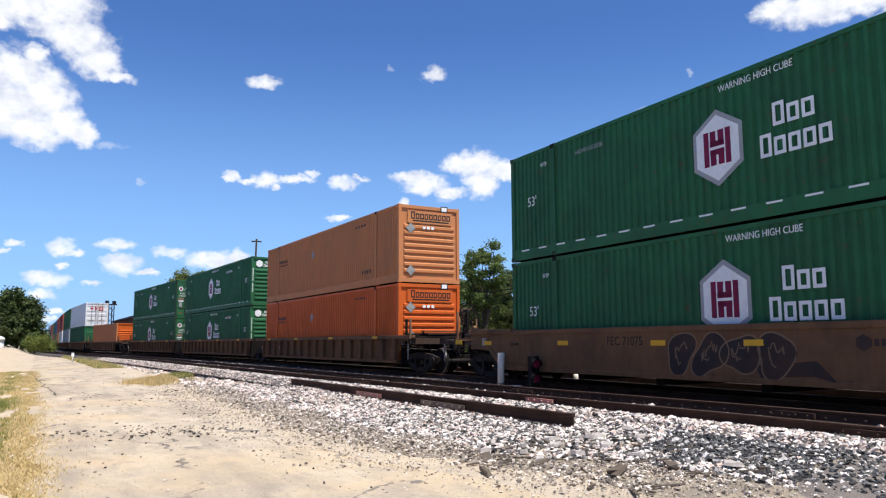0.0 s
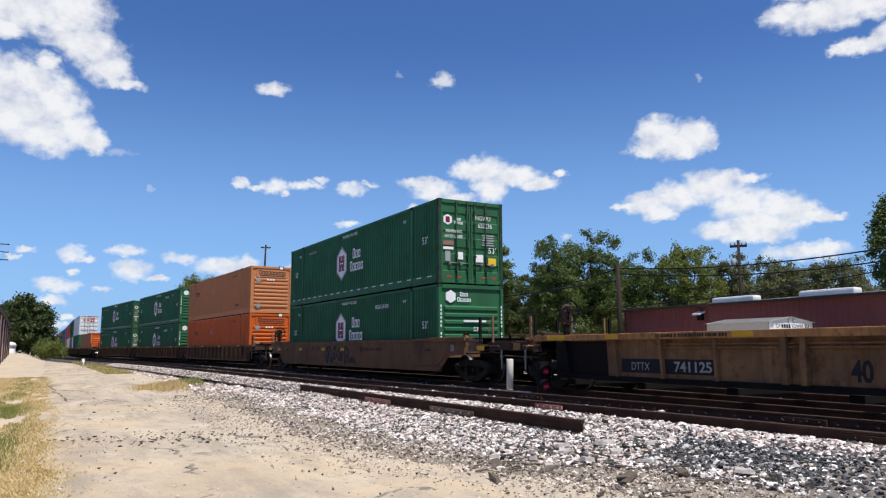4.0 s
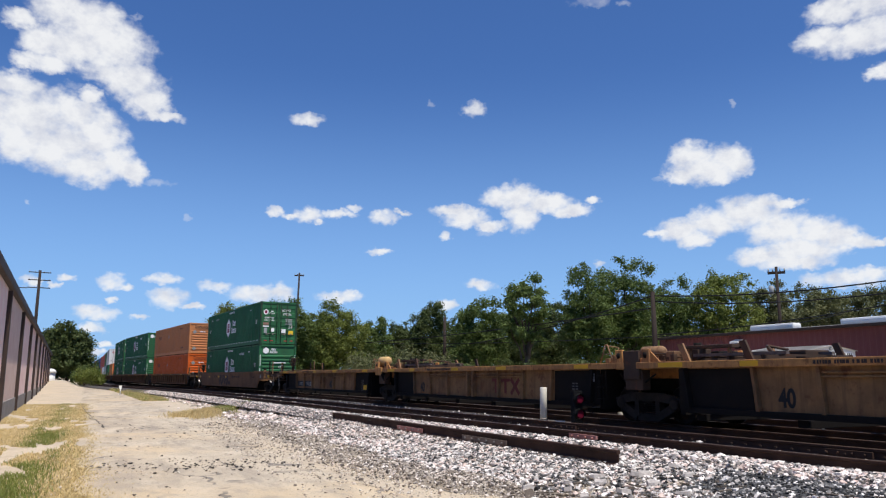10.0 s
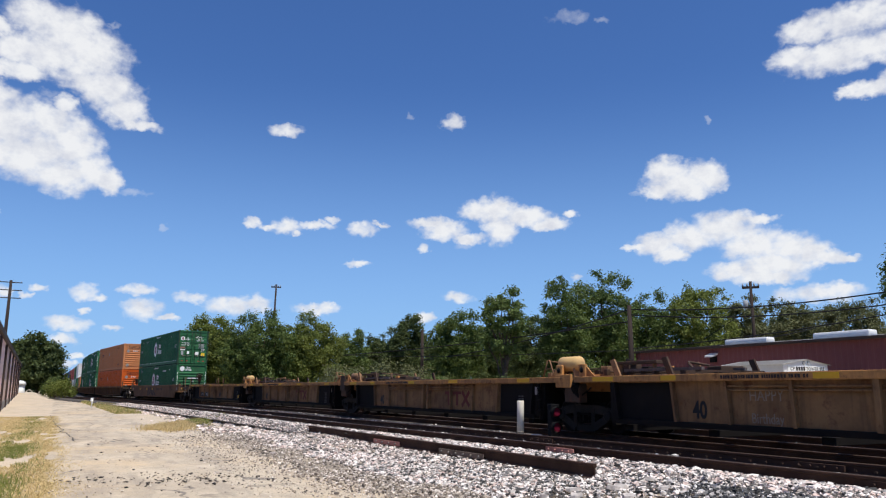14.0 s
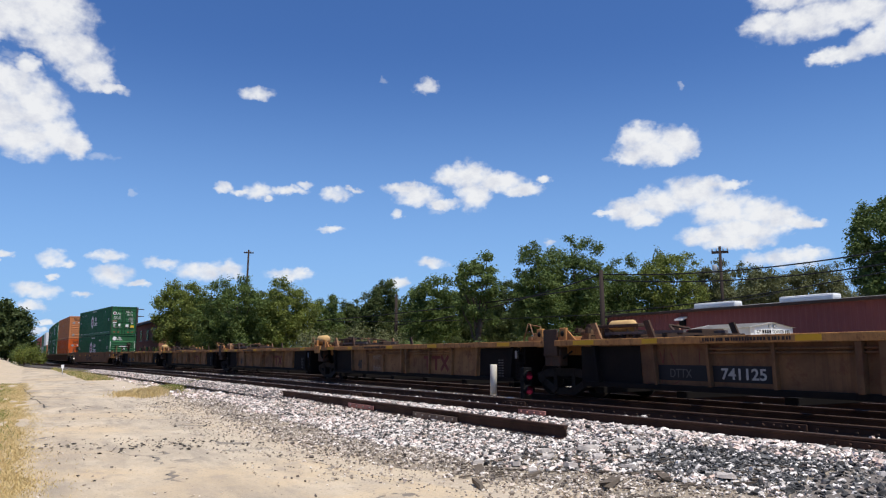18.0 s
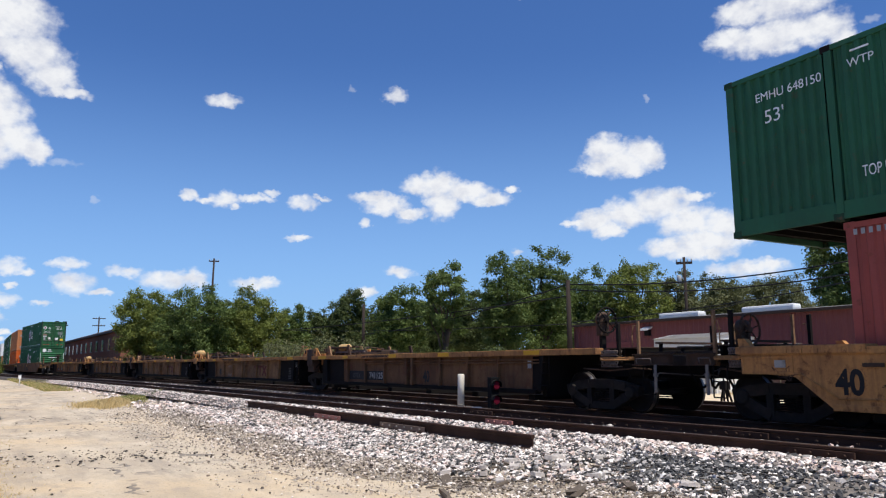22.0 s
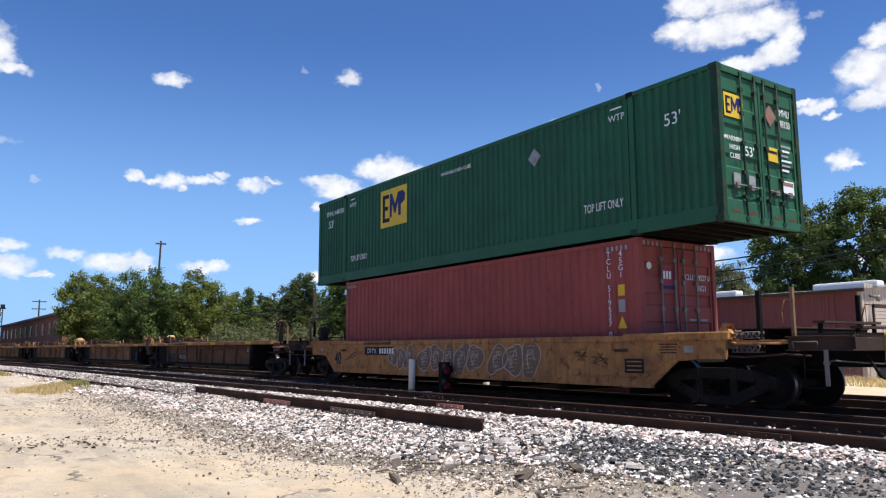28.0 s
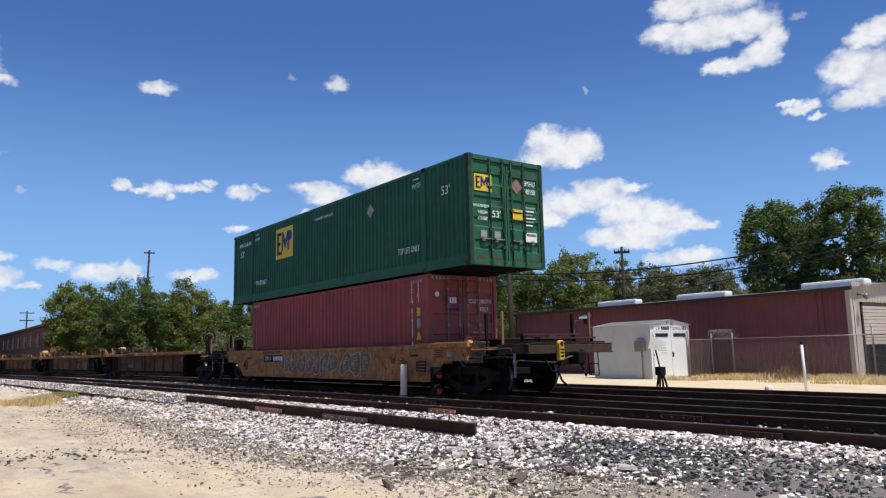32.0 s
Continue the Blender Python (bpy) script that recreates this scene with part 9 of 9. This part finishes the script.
def near_rail_strip():
    """Pale pinkish stones packed between the loose rail and the near track."""
    pts = []
    for y in list(RNG.uniform(3, 22, 9000)) + list(RNG.uniform(22, 70, 7000)):
        w = RNG.uniform(0.84, 1.95) if y > 9 else RNG.uniform(0.84, 1.6)
        x = line_x(y) - siding_gap(y) - w
        z = 0.335 if w < 1.3 else 0.335 - 0.155 * (w - 1.3) / 0.65
        pts.append((x, y, max(z, ground_z(x, y)) + 0.02 * RNG.random()))
    stones("ballast_stones_pale", pts, 0.025, 0.085, M["ballast_pale"], "pinkish white ballast stones packed along the near rail")


near_rail_strip()
peb = [(RNG.normal(2.0, 0.7), RNG.normal(14.4, 0.7), 0.02) for _ in range(120)] + [(RNG.uniform(-0.2, 4.5), RNG.uniform(7, 26), 0.015) for _ in range(260)] + \
      [(RNG.normal(0.6, 0.6), RNG.normal(13.5, 0.6), 0.015) for _ in range(90)] + [(RNG.uniform(2.4, 4.4), RNG.uniform(9, 26), 0.015) for _ in range(1500)]
stones("road_pebbles", peb, 0.01, 0.042, M["pebble"], "small pale and grey pebbles strewn over the road")


debris = [(RNG.normal(1.8, 0.55), RNG.normal(13.9, 0.45), 0.02) for _ in range(150)] + [(RNG.normal(0.4, 0.4), RNG.normal(14.6, 0.35), 0.02) for _ in range(70)] + [(RNG.normal(3.2, 0.3), RNG.normal(26.3, 0.5), 0.03) for _ in range(40)] + \
         [(RNG.uniform(0, 4), RNG.uniform(8, 24), 0.02) for _ in range(90)]
stones("road_debris", debris, 0.012, 0.075, M["debris"], "dark broken bits of asphalt and wood on the road", 0.45)
chips = []
for _ in range(60000):       # fine chips spilling from the shoulder over the road's edge
    y = RNG.uniform(5, 32)
    x = RNG.uniform(1.6, 6.6)
    e = float(np.interp(y, (0, 6, 9, 12, 20, 30, 45), GRAVEL_EDGE[:7])) + 0.5 * noise.noise((x * 0.3, y * 0.25, 9.0))
    if RNG.random() < 0.9 * math.exp(-max(0.0, e - x) / 0.9) * smooth01(0.62 + 1.5 * noise.noise((x * 0.8, y * 0.35, 3.3))) and x < e + 0.9:
        chips.append((x, y, ground_z(x, y) + 0.022))
stones("gravel_chips", chips, 0.008, 0.036, M["pebble"], "fine gravel chips spilt over the road's edge")


def blades(name, pts, lo, hi, width, mat, label, lean=0.5):
    n = len(pts)
    p = np.asarray(pts, float)
    a = RNG.uniform(0, math.tau, n)
    h = RNG.uniform(lo, hi, n)
    w = width * RNG.uniform(0.6, 1.3, n)
    b = RNG.uniform(0, math.tau, n)
    k = RNG.uniform(0.1, lean, n) * h
    left = p + np.stack([-np.cos(a) * w, -np.sin(a) * w, np.zeros(n)], -1)
    right = p + np.stack([np.cos(a) * w, np.sin(a) * w, np.zeros(n)], -1)
    mid = p + np.stack([np.cos(b) * k * 0.4, np.sin(b) * k * 0.4, h * 0.6], -1)
    tip = p + np.stack([np.cos(b) * k, np.sin(b) * k, h], -1)
    ml, mr = mid + (left - p) * 0.7, mid + (right - p) * 0.7
    v = np.stack([left, right, mr, ml, tip], 1).reshape(-1, 3)
    o = (np.arange(n) * 5)[:, None, None]
    t = (np.array([(0, 1, 2), (0, 2, 3), (3, 2, 4)])[None] + o).reshape(-1, 3)
    return stuff_mesh(name, v, t, mat, label, "grass")


def verge():
    green, straw = [], []
    for _ in range(130000):
        y = 8.5 + 40 * RNG.random() ** 1.5
        wall = -1.95 - 0.053 * y
        road = road_edges(y)[0]
        x = RNG.uniform(wall, road + 0.12) if RNG.random() < 0.86 else road + abs(RNG.normal(0, 0.28))
        n = noise.noise((x * 0.9, y * 0.28, 2.0)) + 0.5 * noise.noise((x * 3, y * 1.2, 5.0))
        mid = road - 0.75
        g = 0.8 * math.exp(-((x - mid) / 0.42) ** 2) * (1 if y < 26 else 0.4) * smooth01(0.75 + 1.6 * noise.noise((x * 1.1, y * 0.35, 12.0)))
        if 14 < y < 17 and x < mid - 0.3 or n < -0.28:
            continue
        z = ground_z(x, y)
        if RNG.random() < g * 1.1:
            green.append((x, y, z))
        elif RNG.random() < 0.92:
            straw.append((x, y, z))
    blades("verge_grass", green, 0.03, 0.10, 0.0055, M["grass"], "green grass along the road's verge", 0.9)
    blades("verge_straw", straw, 0.012, 0.055, 0.008, M["straw"], "short dry yellow grass along the verge", 1.6)


verge()


def track_side_grass():
    straw, green, tufts = [], [], []
    for _ in range(15000):       # dry tuft on the shoulder
        u = RNG.random()
        y = 31.0 + 6.0 * u + RNG.normal(0, 0.7)
        x = 2.7 + 2.6 * u + RNG.normal(0, 0.35)
        if noise.noise((x, y * 0.6, 4)) > -0.15:
            (green if x > 4.3 and RNG.random() < 0.6 else straw).append((x, y, ground_z(x, y)))
    for _ in range(34000):      # strip between road and ballast, far along
        y = RNG.uniform(52, 130)
        a, b = road_edges(y)[1], line_x(y) - siding_gap(y) - 1.6
        if b < a + 0.3:
            continue
        x = a + min(1.6, b - a) * RNG.random() ** 1.3
        if noise.noise((x * 0.7, y * 0.2, 6)) > -0.2:
            (green if RNG.random() < 0.4 else straw).append((x, y, ground_z(x, y)))
    for _ in range(14000):       # tufts before the fence
        x, y = RNG.uniform(24.0, 28.4), RNG.uniform(7, 20)
        if noise.noise((x * 0.8, y * 0.8, 8)) > (0.12 if x < 26.4 else -0.15):
            tufts.append((x, y, YARD))
    blades("dry_grass", straw, 0.06, 0.24, 0.013, M["straw"], "dry yellow grass beside the railway", 0.9)
    blades("green_weeds", green, 0.08, 0.26, 0.013, M["grass"], "green weeds beside the railway", 0.9)
    blades("yard_straw", tufts, 0.05, 0.26, 0.014, M["straw"], "short dry straw before the fence", 1.2)
    dead = [(RNG.normal(cx, 0.4), RNG.normal(cy, 0.4), YARD) for cx, cy, k in ((26.6, 16.2, 260), (27.4, 11.2, 700), (27.6, 10.0, 700), (27.8, 8.9, 600)) for _ in range(k)]
    blades("dead_brush", dead, 0.15, 0.65, 0.012, M["brush"], "dead brown brush against the fence", 0.8)


def dead_bush():
    rng = random.Random(17)
    for x, y, h in ((26.9, 15.6, 1.25), (27.0, 10.2, 0.8), (26.7, 9.2, 0.7)):
        b = tagged(new("dead_bush"), "bare brown dead bush in the dry yard", "shrub", "dead bushes")
        for i in range(9):
            bm = bmesh.new()
            a, r = rng.uniform(0, math.tau), rng.uniform(0.25, 0.6)
            tip = (r * math.cos(a), r * math.sin(a), h * rng.uniform(0.6, 1.0))
            limb(bm, (0, 0, 0), tip, 0.016, 0.005, rng, 4)
            for q in (0.5, 0.7, 0.85):
                p = Vector(tip) * q
                limb(bm, p, p + Vector((rng.uniform(-0.25, 0.25), rng.uniform(-0.25, 0.25), rng.uniform(0.05, 0.22))), 0.008, 0.003, rng, 2)
            part("twig", bm, M["bark"], b)
        b.matrix_basis = pose(x, y, YARD)


M["brush"] = leaf_material("dead_brush_stems", (0.16, 0.09, 0.05), (0.32, 0.2, 0.1))
track_side_grass()


def crown(name, blobs, n, leaf, mat, parent, seed, spread=0.62):
    """Leaves in small sprays through clumps: blobs are (x, y, z, rx, ry, rz); most lie near the clump's skin and face outwards and up."""
    rng = np.random.default_rng(seed)
    blobs = np.array(blobs, float)
    area = blobs[:, 3] * blobs[:, 5]
    per = 6
    m = n // per
    pick = rng.choice(len(blobs), m, p=area / area.sum())
    d = rng.normal(size=(m, 3))
    d /= np.linalg.norm(d, axis=1)[:, None]
    r = rng.random(m) ** 0.5 * rng.uniform(0.75, 1.3, m)
    c = blobs[pick, :3] + d * r[:, None] * blobs[pick, 3:]
    p = (c[:, None, :] + rng.normal(0, 1, (m, per, 3)) * leaf * np.array([1.25, 1.25, 0.9])).reshape(-1, 3)
    k = len(p)
    nrm = np.repeat(d, per, 0) * 0.8 + rng.normal(0, spread, (k, 3)) + np.array([0, 0, 0.45])
    nrm /= np.linalg.norm(nrm, axis=1)[:, None]
    u = np.cross(nrm, rng.normal(size=(k, 3)))
    u /= np.linalg.norm(u, axis=1)[:, None]
    w = np.cross(nrm, u)
    s = leaf * rng.uniform(0.45, 1.2, k)[:, None]
    v = np.stack([p - u * s, p + w * s * 0.5, p + u * s, p - w * s * 0.5], 1).reshape(-1, 3)
    t = (np.array([(0, 1, 2), (0, 2, 3)])[None] + (np.arange(k) * 4)[:, None, None]).reshape(-1, 3)
    o = stuff_mesh(name, v, t, mat, "", "")
    o.parent = parent
    return o


def limb(bm, a, b, r0, r1, rng, steps=4):
    a, b = Vector(a), Vector(b)
    prev, pr = a, r0
    for i in range(1, steps + 1):
        q = a + (b - a) * (i / steps) + Vector((rng.uniform(-1, 1), rng.uniform(-1, 1), rng.uniform(-0.4, 0.4))) * (b - a).length * 0.05 * (0 if i == steps else 1)
        r = r0 + (r1 - r0) * i / steps
        tube(bm, prev, q, pr, 7, r, cap=(i == steps))
        prev, pr = q, r


def tree(az, dist, top_el, half_deg, seed, leafy=7000, low=0.28, mat="leaf", open_crown=False, leaf=0.2, base=0.2, label="leafy green tree behind the tracks", dense=True):
    rng = random.Random(seed)
    t = tagged(new("tree"), label, "tree", "trees behind the tracks")
    H = elev(dist, top_el) - base
    R = dist * math.tan(math.radians(half_deg))
    bm = bmesh.new()
    limb(bm, (0, 0, 0), (rng.uniform(-0.3, 0.3), 0, H * 0.45), 0.028 * H, 0.018 * H, rng)
    part("trunk", bm, M["bark"], t)
    blobs = []
    k = 46 if open_crown else 96
    c0, hz_ = H * (low + 1.0) / 2, H * (1.0 - low) / 2
    for i in range(k):       # small leaf clumps over a lobed, uneven crown
        a = i * 2.39996 + rng.uniform(-0.35, 0.35)
        v = 1 - 2 * (i + 0.5) / k
        ring = math.sqrt(max(0.0, 1 - v * v)) ** 0.75
        bulge = 0.80 + 0.42 * noise.noise((1.7 * ring * math.cos(a) + seed, 1.7 * ring * math.sin(a), 1.9 * v + seed * 0.37))
        f = bulge * (rng.uniform(0.55, 0.85) if i % 3 == 0 else rng.uniform(0.86, 1.06))
        s = R * rng.uniform(0.13, 0.25)
        x, y = R * f * ring * math.cos(a), R * f * ring * math.sin(a)
        z = c0 + hz_ * v * min(1.04, f + 0.12) * 0.94
        blobs.append((x, y, z, s, s, s * rng.uniform(0.6, 0.95)))
        if v > 0.1 and i % 5 == 0:       # a shoot that breaks the outline
            blobs.append((x * 1.08, y * 1.08, z + s * 0.9, s * 0.4, s * 0.4, s * 0.6))
        if i % (4 if open_crown else 9) == 0:
            bm = bmesh.new()
            limb(bm, (0, 0, H * rng.uniform(0.2, 0.42)), (x * 0.9, y * 0.9, z), 0.010 * H, 0.003 * H, rng)
            part("limb", bm, M["bark"], t)
    high = max(b[2] + b[5] for b in blobs)
    blobs = [(b[0], b[1], b[2] + (H - high) * max(0.0, (b[2] - H * low) / (high - H * low)), *b[3:]) for b in blobs]
    if dense and not open_crown:
        for q in range(5):       # the dense inside
            a = q * 1.26 + seed
            blobs.append((0.3 * R * math.cos(a), 0.3 * R * math.sin(a), c0 + hz_ * (0.15 * (q % 3) - 0.3), R * 0.42, R * 0.42, hz_ * 0.42))
    crown("crown", blobs, leafy, leaf, M[mat], t, seed)
    x, y, _ = bearing(az, dist)
    t.matrix_basis = pose(x, y, base, 0, 0, rng.uniform(0, 360))
    return t


# behind the tracks, from the far end to the near one: bearing, distance, top's elevation, half width
GROVE = [
    (7.9, 80, 5.5, 1.75, "leaf_light", 0.10), (11.5, 71, 6.0, 2.35, "leaf", 0.10), (15.5, 72, 5.75, 2.05, "leaf_light", 0.12), (9.5, 86, 4.6, 1.8, "leaf_dark", 0.1), (13.6, 84, 4.9, 1.7, "leaf_dark", 0.1),
    (18.4, 84, 4.5, 1.3, "leaf", 0.12), (20.4, 88, 4.2, 1.1, "leaf_dark", 0.1), (22.6, 66, 5.7, 1.6, "leaf_dark", 0.16), (26.5, 60, 6.1, 1.9, "leaf", 0.14), (28.8, 72, 4.9, 1.6, "leaf_dark", 0.1),
    (34.7, 53, 8.5, 2.2, "leaf", 0.12), (37.6, 55, 8.9, 2.2, "leaf", 0.12), (32.4, 68, 5.7, 1.8, "leaf_dark", 0.1), (41.0, 60, 7.3, 2.2, "leaf", 0.12), (44.4, 57, 7.9, 2.2, "leaf_light", 0.12),
    (47.4, 62, 6.7, 1.7, "leaf_olive", 0.2), (50.7, 66, 6.6, 2.1, "leaf_olive", 0.2), (54.0, 68, 6.1, 2.0, "leaf_olive", 0.2), (57.2, 74, 4.9, 2.0, "leaf_olive", 0.2), (49.0, 80, 5.2, 2.6, "leaf_dark", 0.1), (24.6, 92, 3.7, 1.4, "leaf_dark", 0.1),
    (30.5, 84, 4.4, 1.8, "leaf", 0.1), (39.4, 76, 6.0, 2.2, "leaf_dark", 0.1),
]
for i, (az_, d_, el_, hw_, m_, low_) in enumerate(GROVE):
    tree(az_, d_, el_, hw_ * 1.2, 40 + i, 33000, low_, m_, False, 0.065 + 0.0007 * d_)
tree(30.1, 50, 7.65, 2.1, 91, 9000, 0.36, "leaf", True, 0.12, label="open-crowned tree with a visible trunk")
tree(59.0, 50, 10.4, 3.3, 92, 36000, 0.3, "leaf", False, 0.105, label="large dark green tree behind the maroon building", dense=False)
tree(63.4, 48, 10.9, 2.9, 93, 32000, 0.3, "leaf", False, 0.105, label="large dark green tree behind the maroon building", dense=False)
tree(67.6, 52, 8.4, 2.8, 94, 14000, 0.3, "leaf_dark", False, 0.15, label="large dark green tree behind the maroon building")
tree(-2.9, 150, 3.75, 1.75, 95, 22000, 0.04, "leaf_dark", False, 0.30, label="dark spreading tree at the end of the road")
tree(-4.2, 158, 3.2, 1.2, 96, 12000, 0.04, "leaf_dark", False, 0.30, label="dark spreading tree at the end of the road")


def shrub(az, dist, h, w, seed, mat="leaf", n=3600, leaf=0.11):
    rng = random.Random(seed)
    s = tagged(new("shrub"), "low leafy green shrub beside the railway", "shrub", "shrubs")
    for i in range(5):
        a = i * 1.3
        bm = bmesh.new()
        limb(bm, (0, 0, 0), (w * 0.4 * math.cos(a), w * 0.4 * math.sin(a), h * 0.7), 0.04, 0.012, rng, 3)
        part("stem", bm, M["bark"], s)
    crown("foliage", [(w * 0.5 * math.cos(i * 1.9), w * 0.5 * math.sin(i * 1.9), h * (0.35 + 0.3 * rng.random()), w * 0.45, w * 0.45, h * 0.4) for i in range(5)], n, leaf, M[mat], s, seed)
    x, y, _ = bearing(az, dist)
    while az > 4 and x < line_x(y) + 7.5:       # keep clear of the tracks
        dist += 2
        x, y, _ = bearing(az, dist)
    s.matrix_basis = pose(x, y, max(0.15, ground_z(x, y) - 0.05))


for i, (a_, d_, h_, w_, m_) in enumerate(((-1.75, 116, 2.9, 1.7, "leaf_light"), (-1.2, 110, 2.5, 1.6, "leaf_light"), (-2.0, 131, 3.2, 1.8, "leaf"), (17.9, 58, 3.4, 2.4, "leaf_olive"), (19.6, 56, 3.7, 2.6, "leaf_olive"),
                                          (21.3, 54, 3.2, 2.6, "leaf_olive"), (24.2, 56, 3.0, 2.4, "leaf_olive"), (9.8, 62, 2.2, 2.4, "leaf_light"), (12.2, 60, 2.0, 2.2, "leaf"), (14.2, 58, 2.0, 2.2, "leaf"), (25.6, 50, 2.2, 2.2, "leaf"), (28.4, 48, 2.0, 2.2, "leaf_dark"),
                                          (31.5, 46, 2.2, 2.4, "leaf_dark"), (34.5, 45, 2.4, 2.4, "leaf_dark"), (37.2, 44, 2.4, 2.2, "leaf_dark"), (6.6, 66, 1.8, 2.0, "leaf"))):
    shrub(a_, d_, h_, w_, 300 + i, m_)


dead_bush()


def far_woods():
    """Low distant tree line closing the view all round."""
    rng = np.random.default_rng(5)
    blobs = []
    for k in range(150):
        a = rng.uniform(-20, 100)
        d = rng.uniform(130, 240)
        if -8 < a < 3.5 and d < 200:
            d += 90
        x, y, _ = bearing(a, d)
        h = rng.uniform(3, 5.5)
        blobs.append((x, y, h * 0.5, rng.uniform(5, 9), rng.uniform(5, 9), h * 0.55))
    root = tagged(new("far_woods"), "distant low green tree line", "woods", kind="stuff")
    crown("foliage", blobs, 42000, 0.7, M["leaf_dark"], root, 77)


far_woods()


# ---------------------------------------------------------------- movement


def motions():
    times = [i * 0.5 for i in range(65)]
    for thing, u, lateral, z in MOVERS:
        rows = []
        for t in times:
            y = train_at(t) + u
            rows.append((t, pose(line_x(y) + lateral, y, z, 0, 0, heading(y))))
        walk(thing, rows)
    steps = [i * 0.1 for i in range(321)]
    start = train_at(0)
    for w, y in WHEELS:
        if w.parent in TURNING:
            walk(w, [(t, pose(0, y, 0.42, -math.degrees((train_at(t) - start) / 0.4181))) for t in steps])


make_train()
TURNING = [m[0] for m in MOVERS if m[1] < 125]
motions()
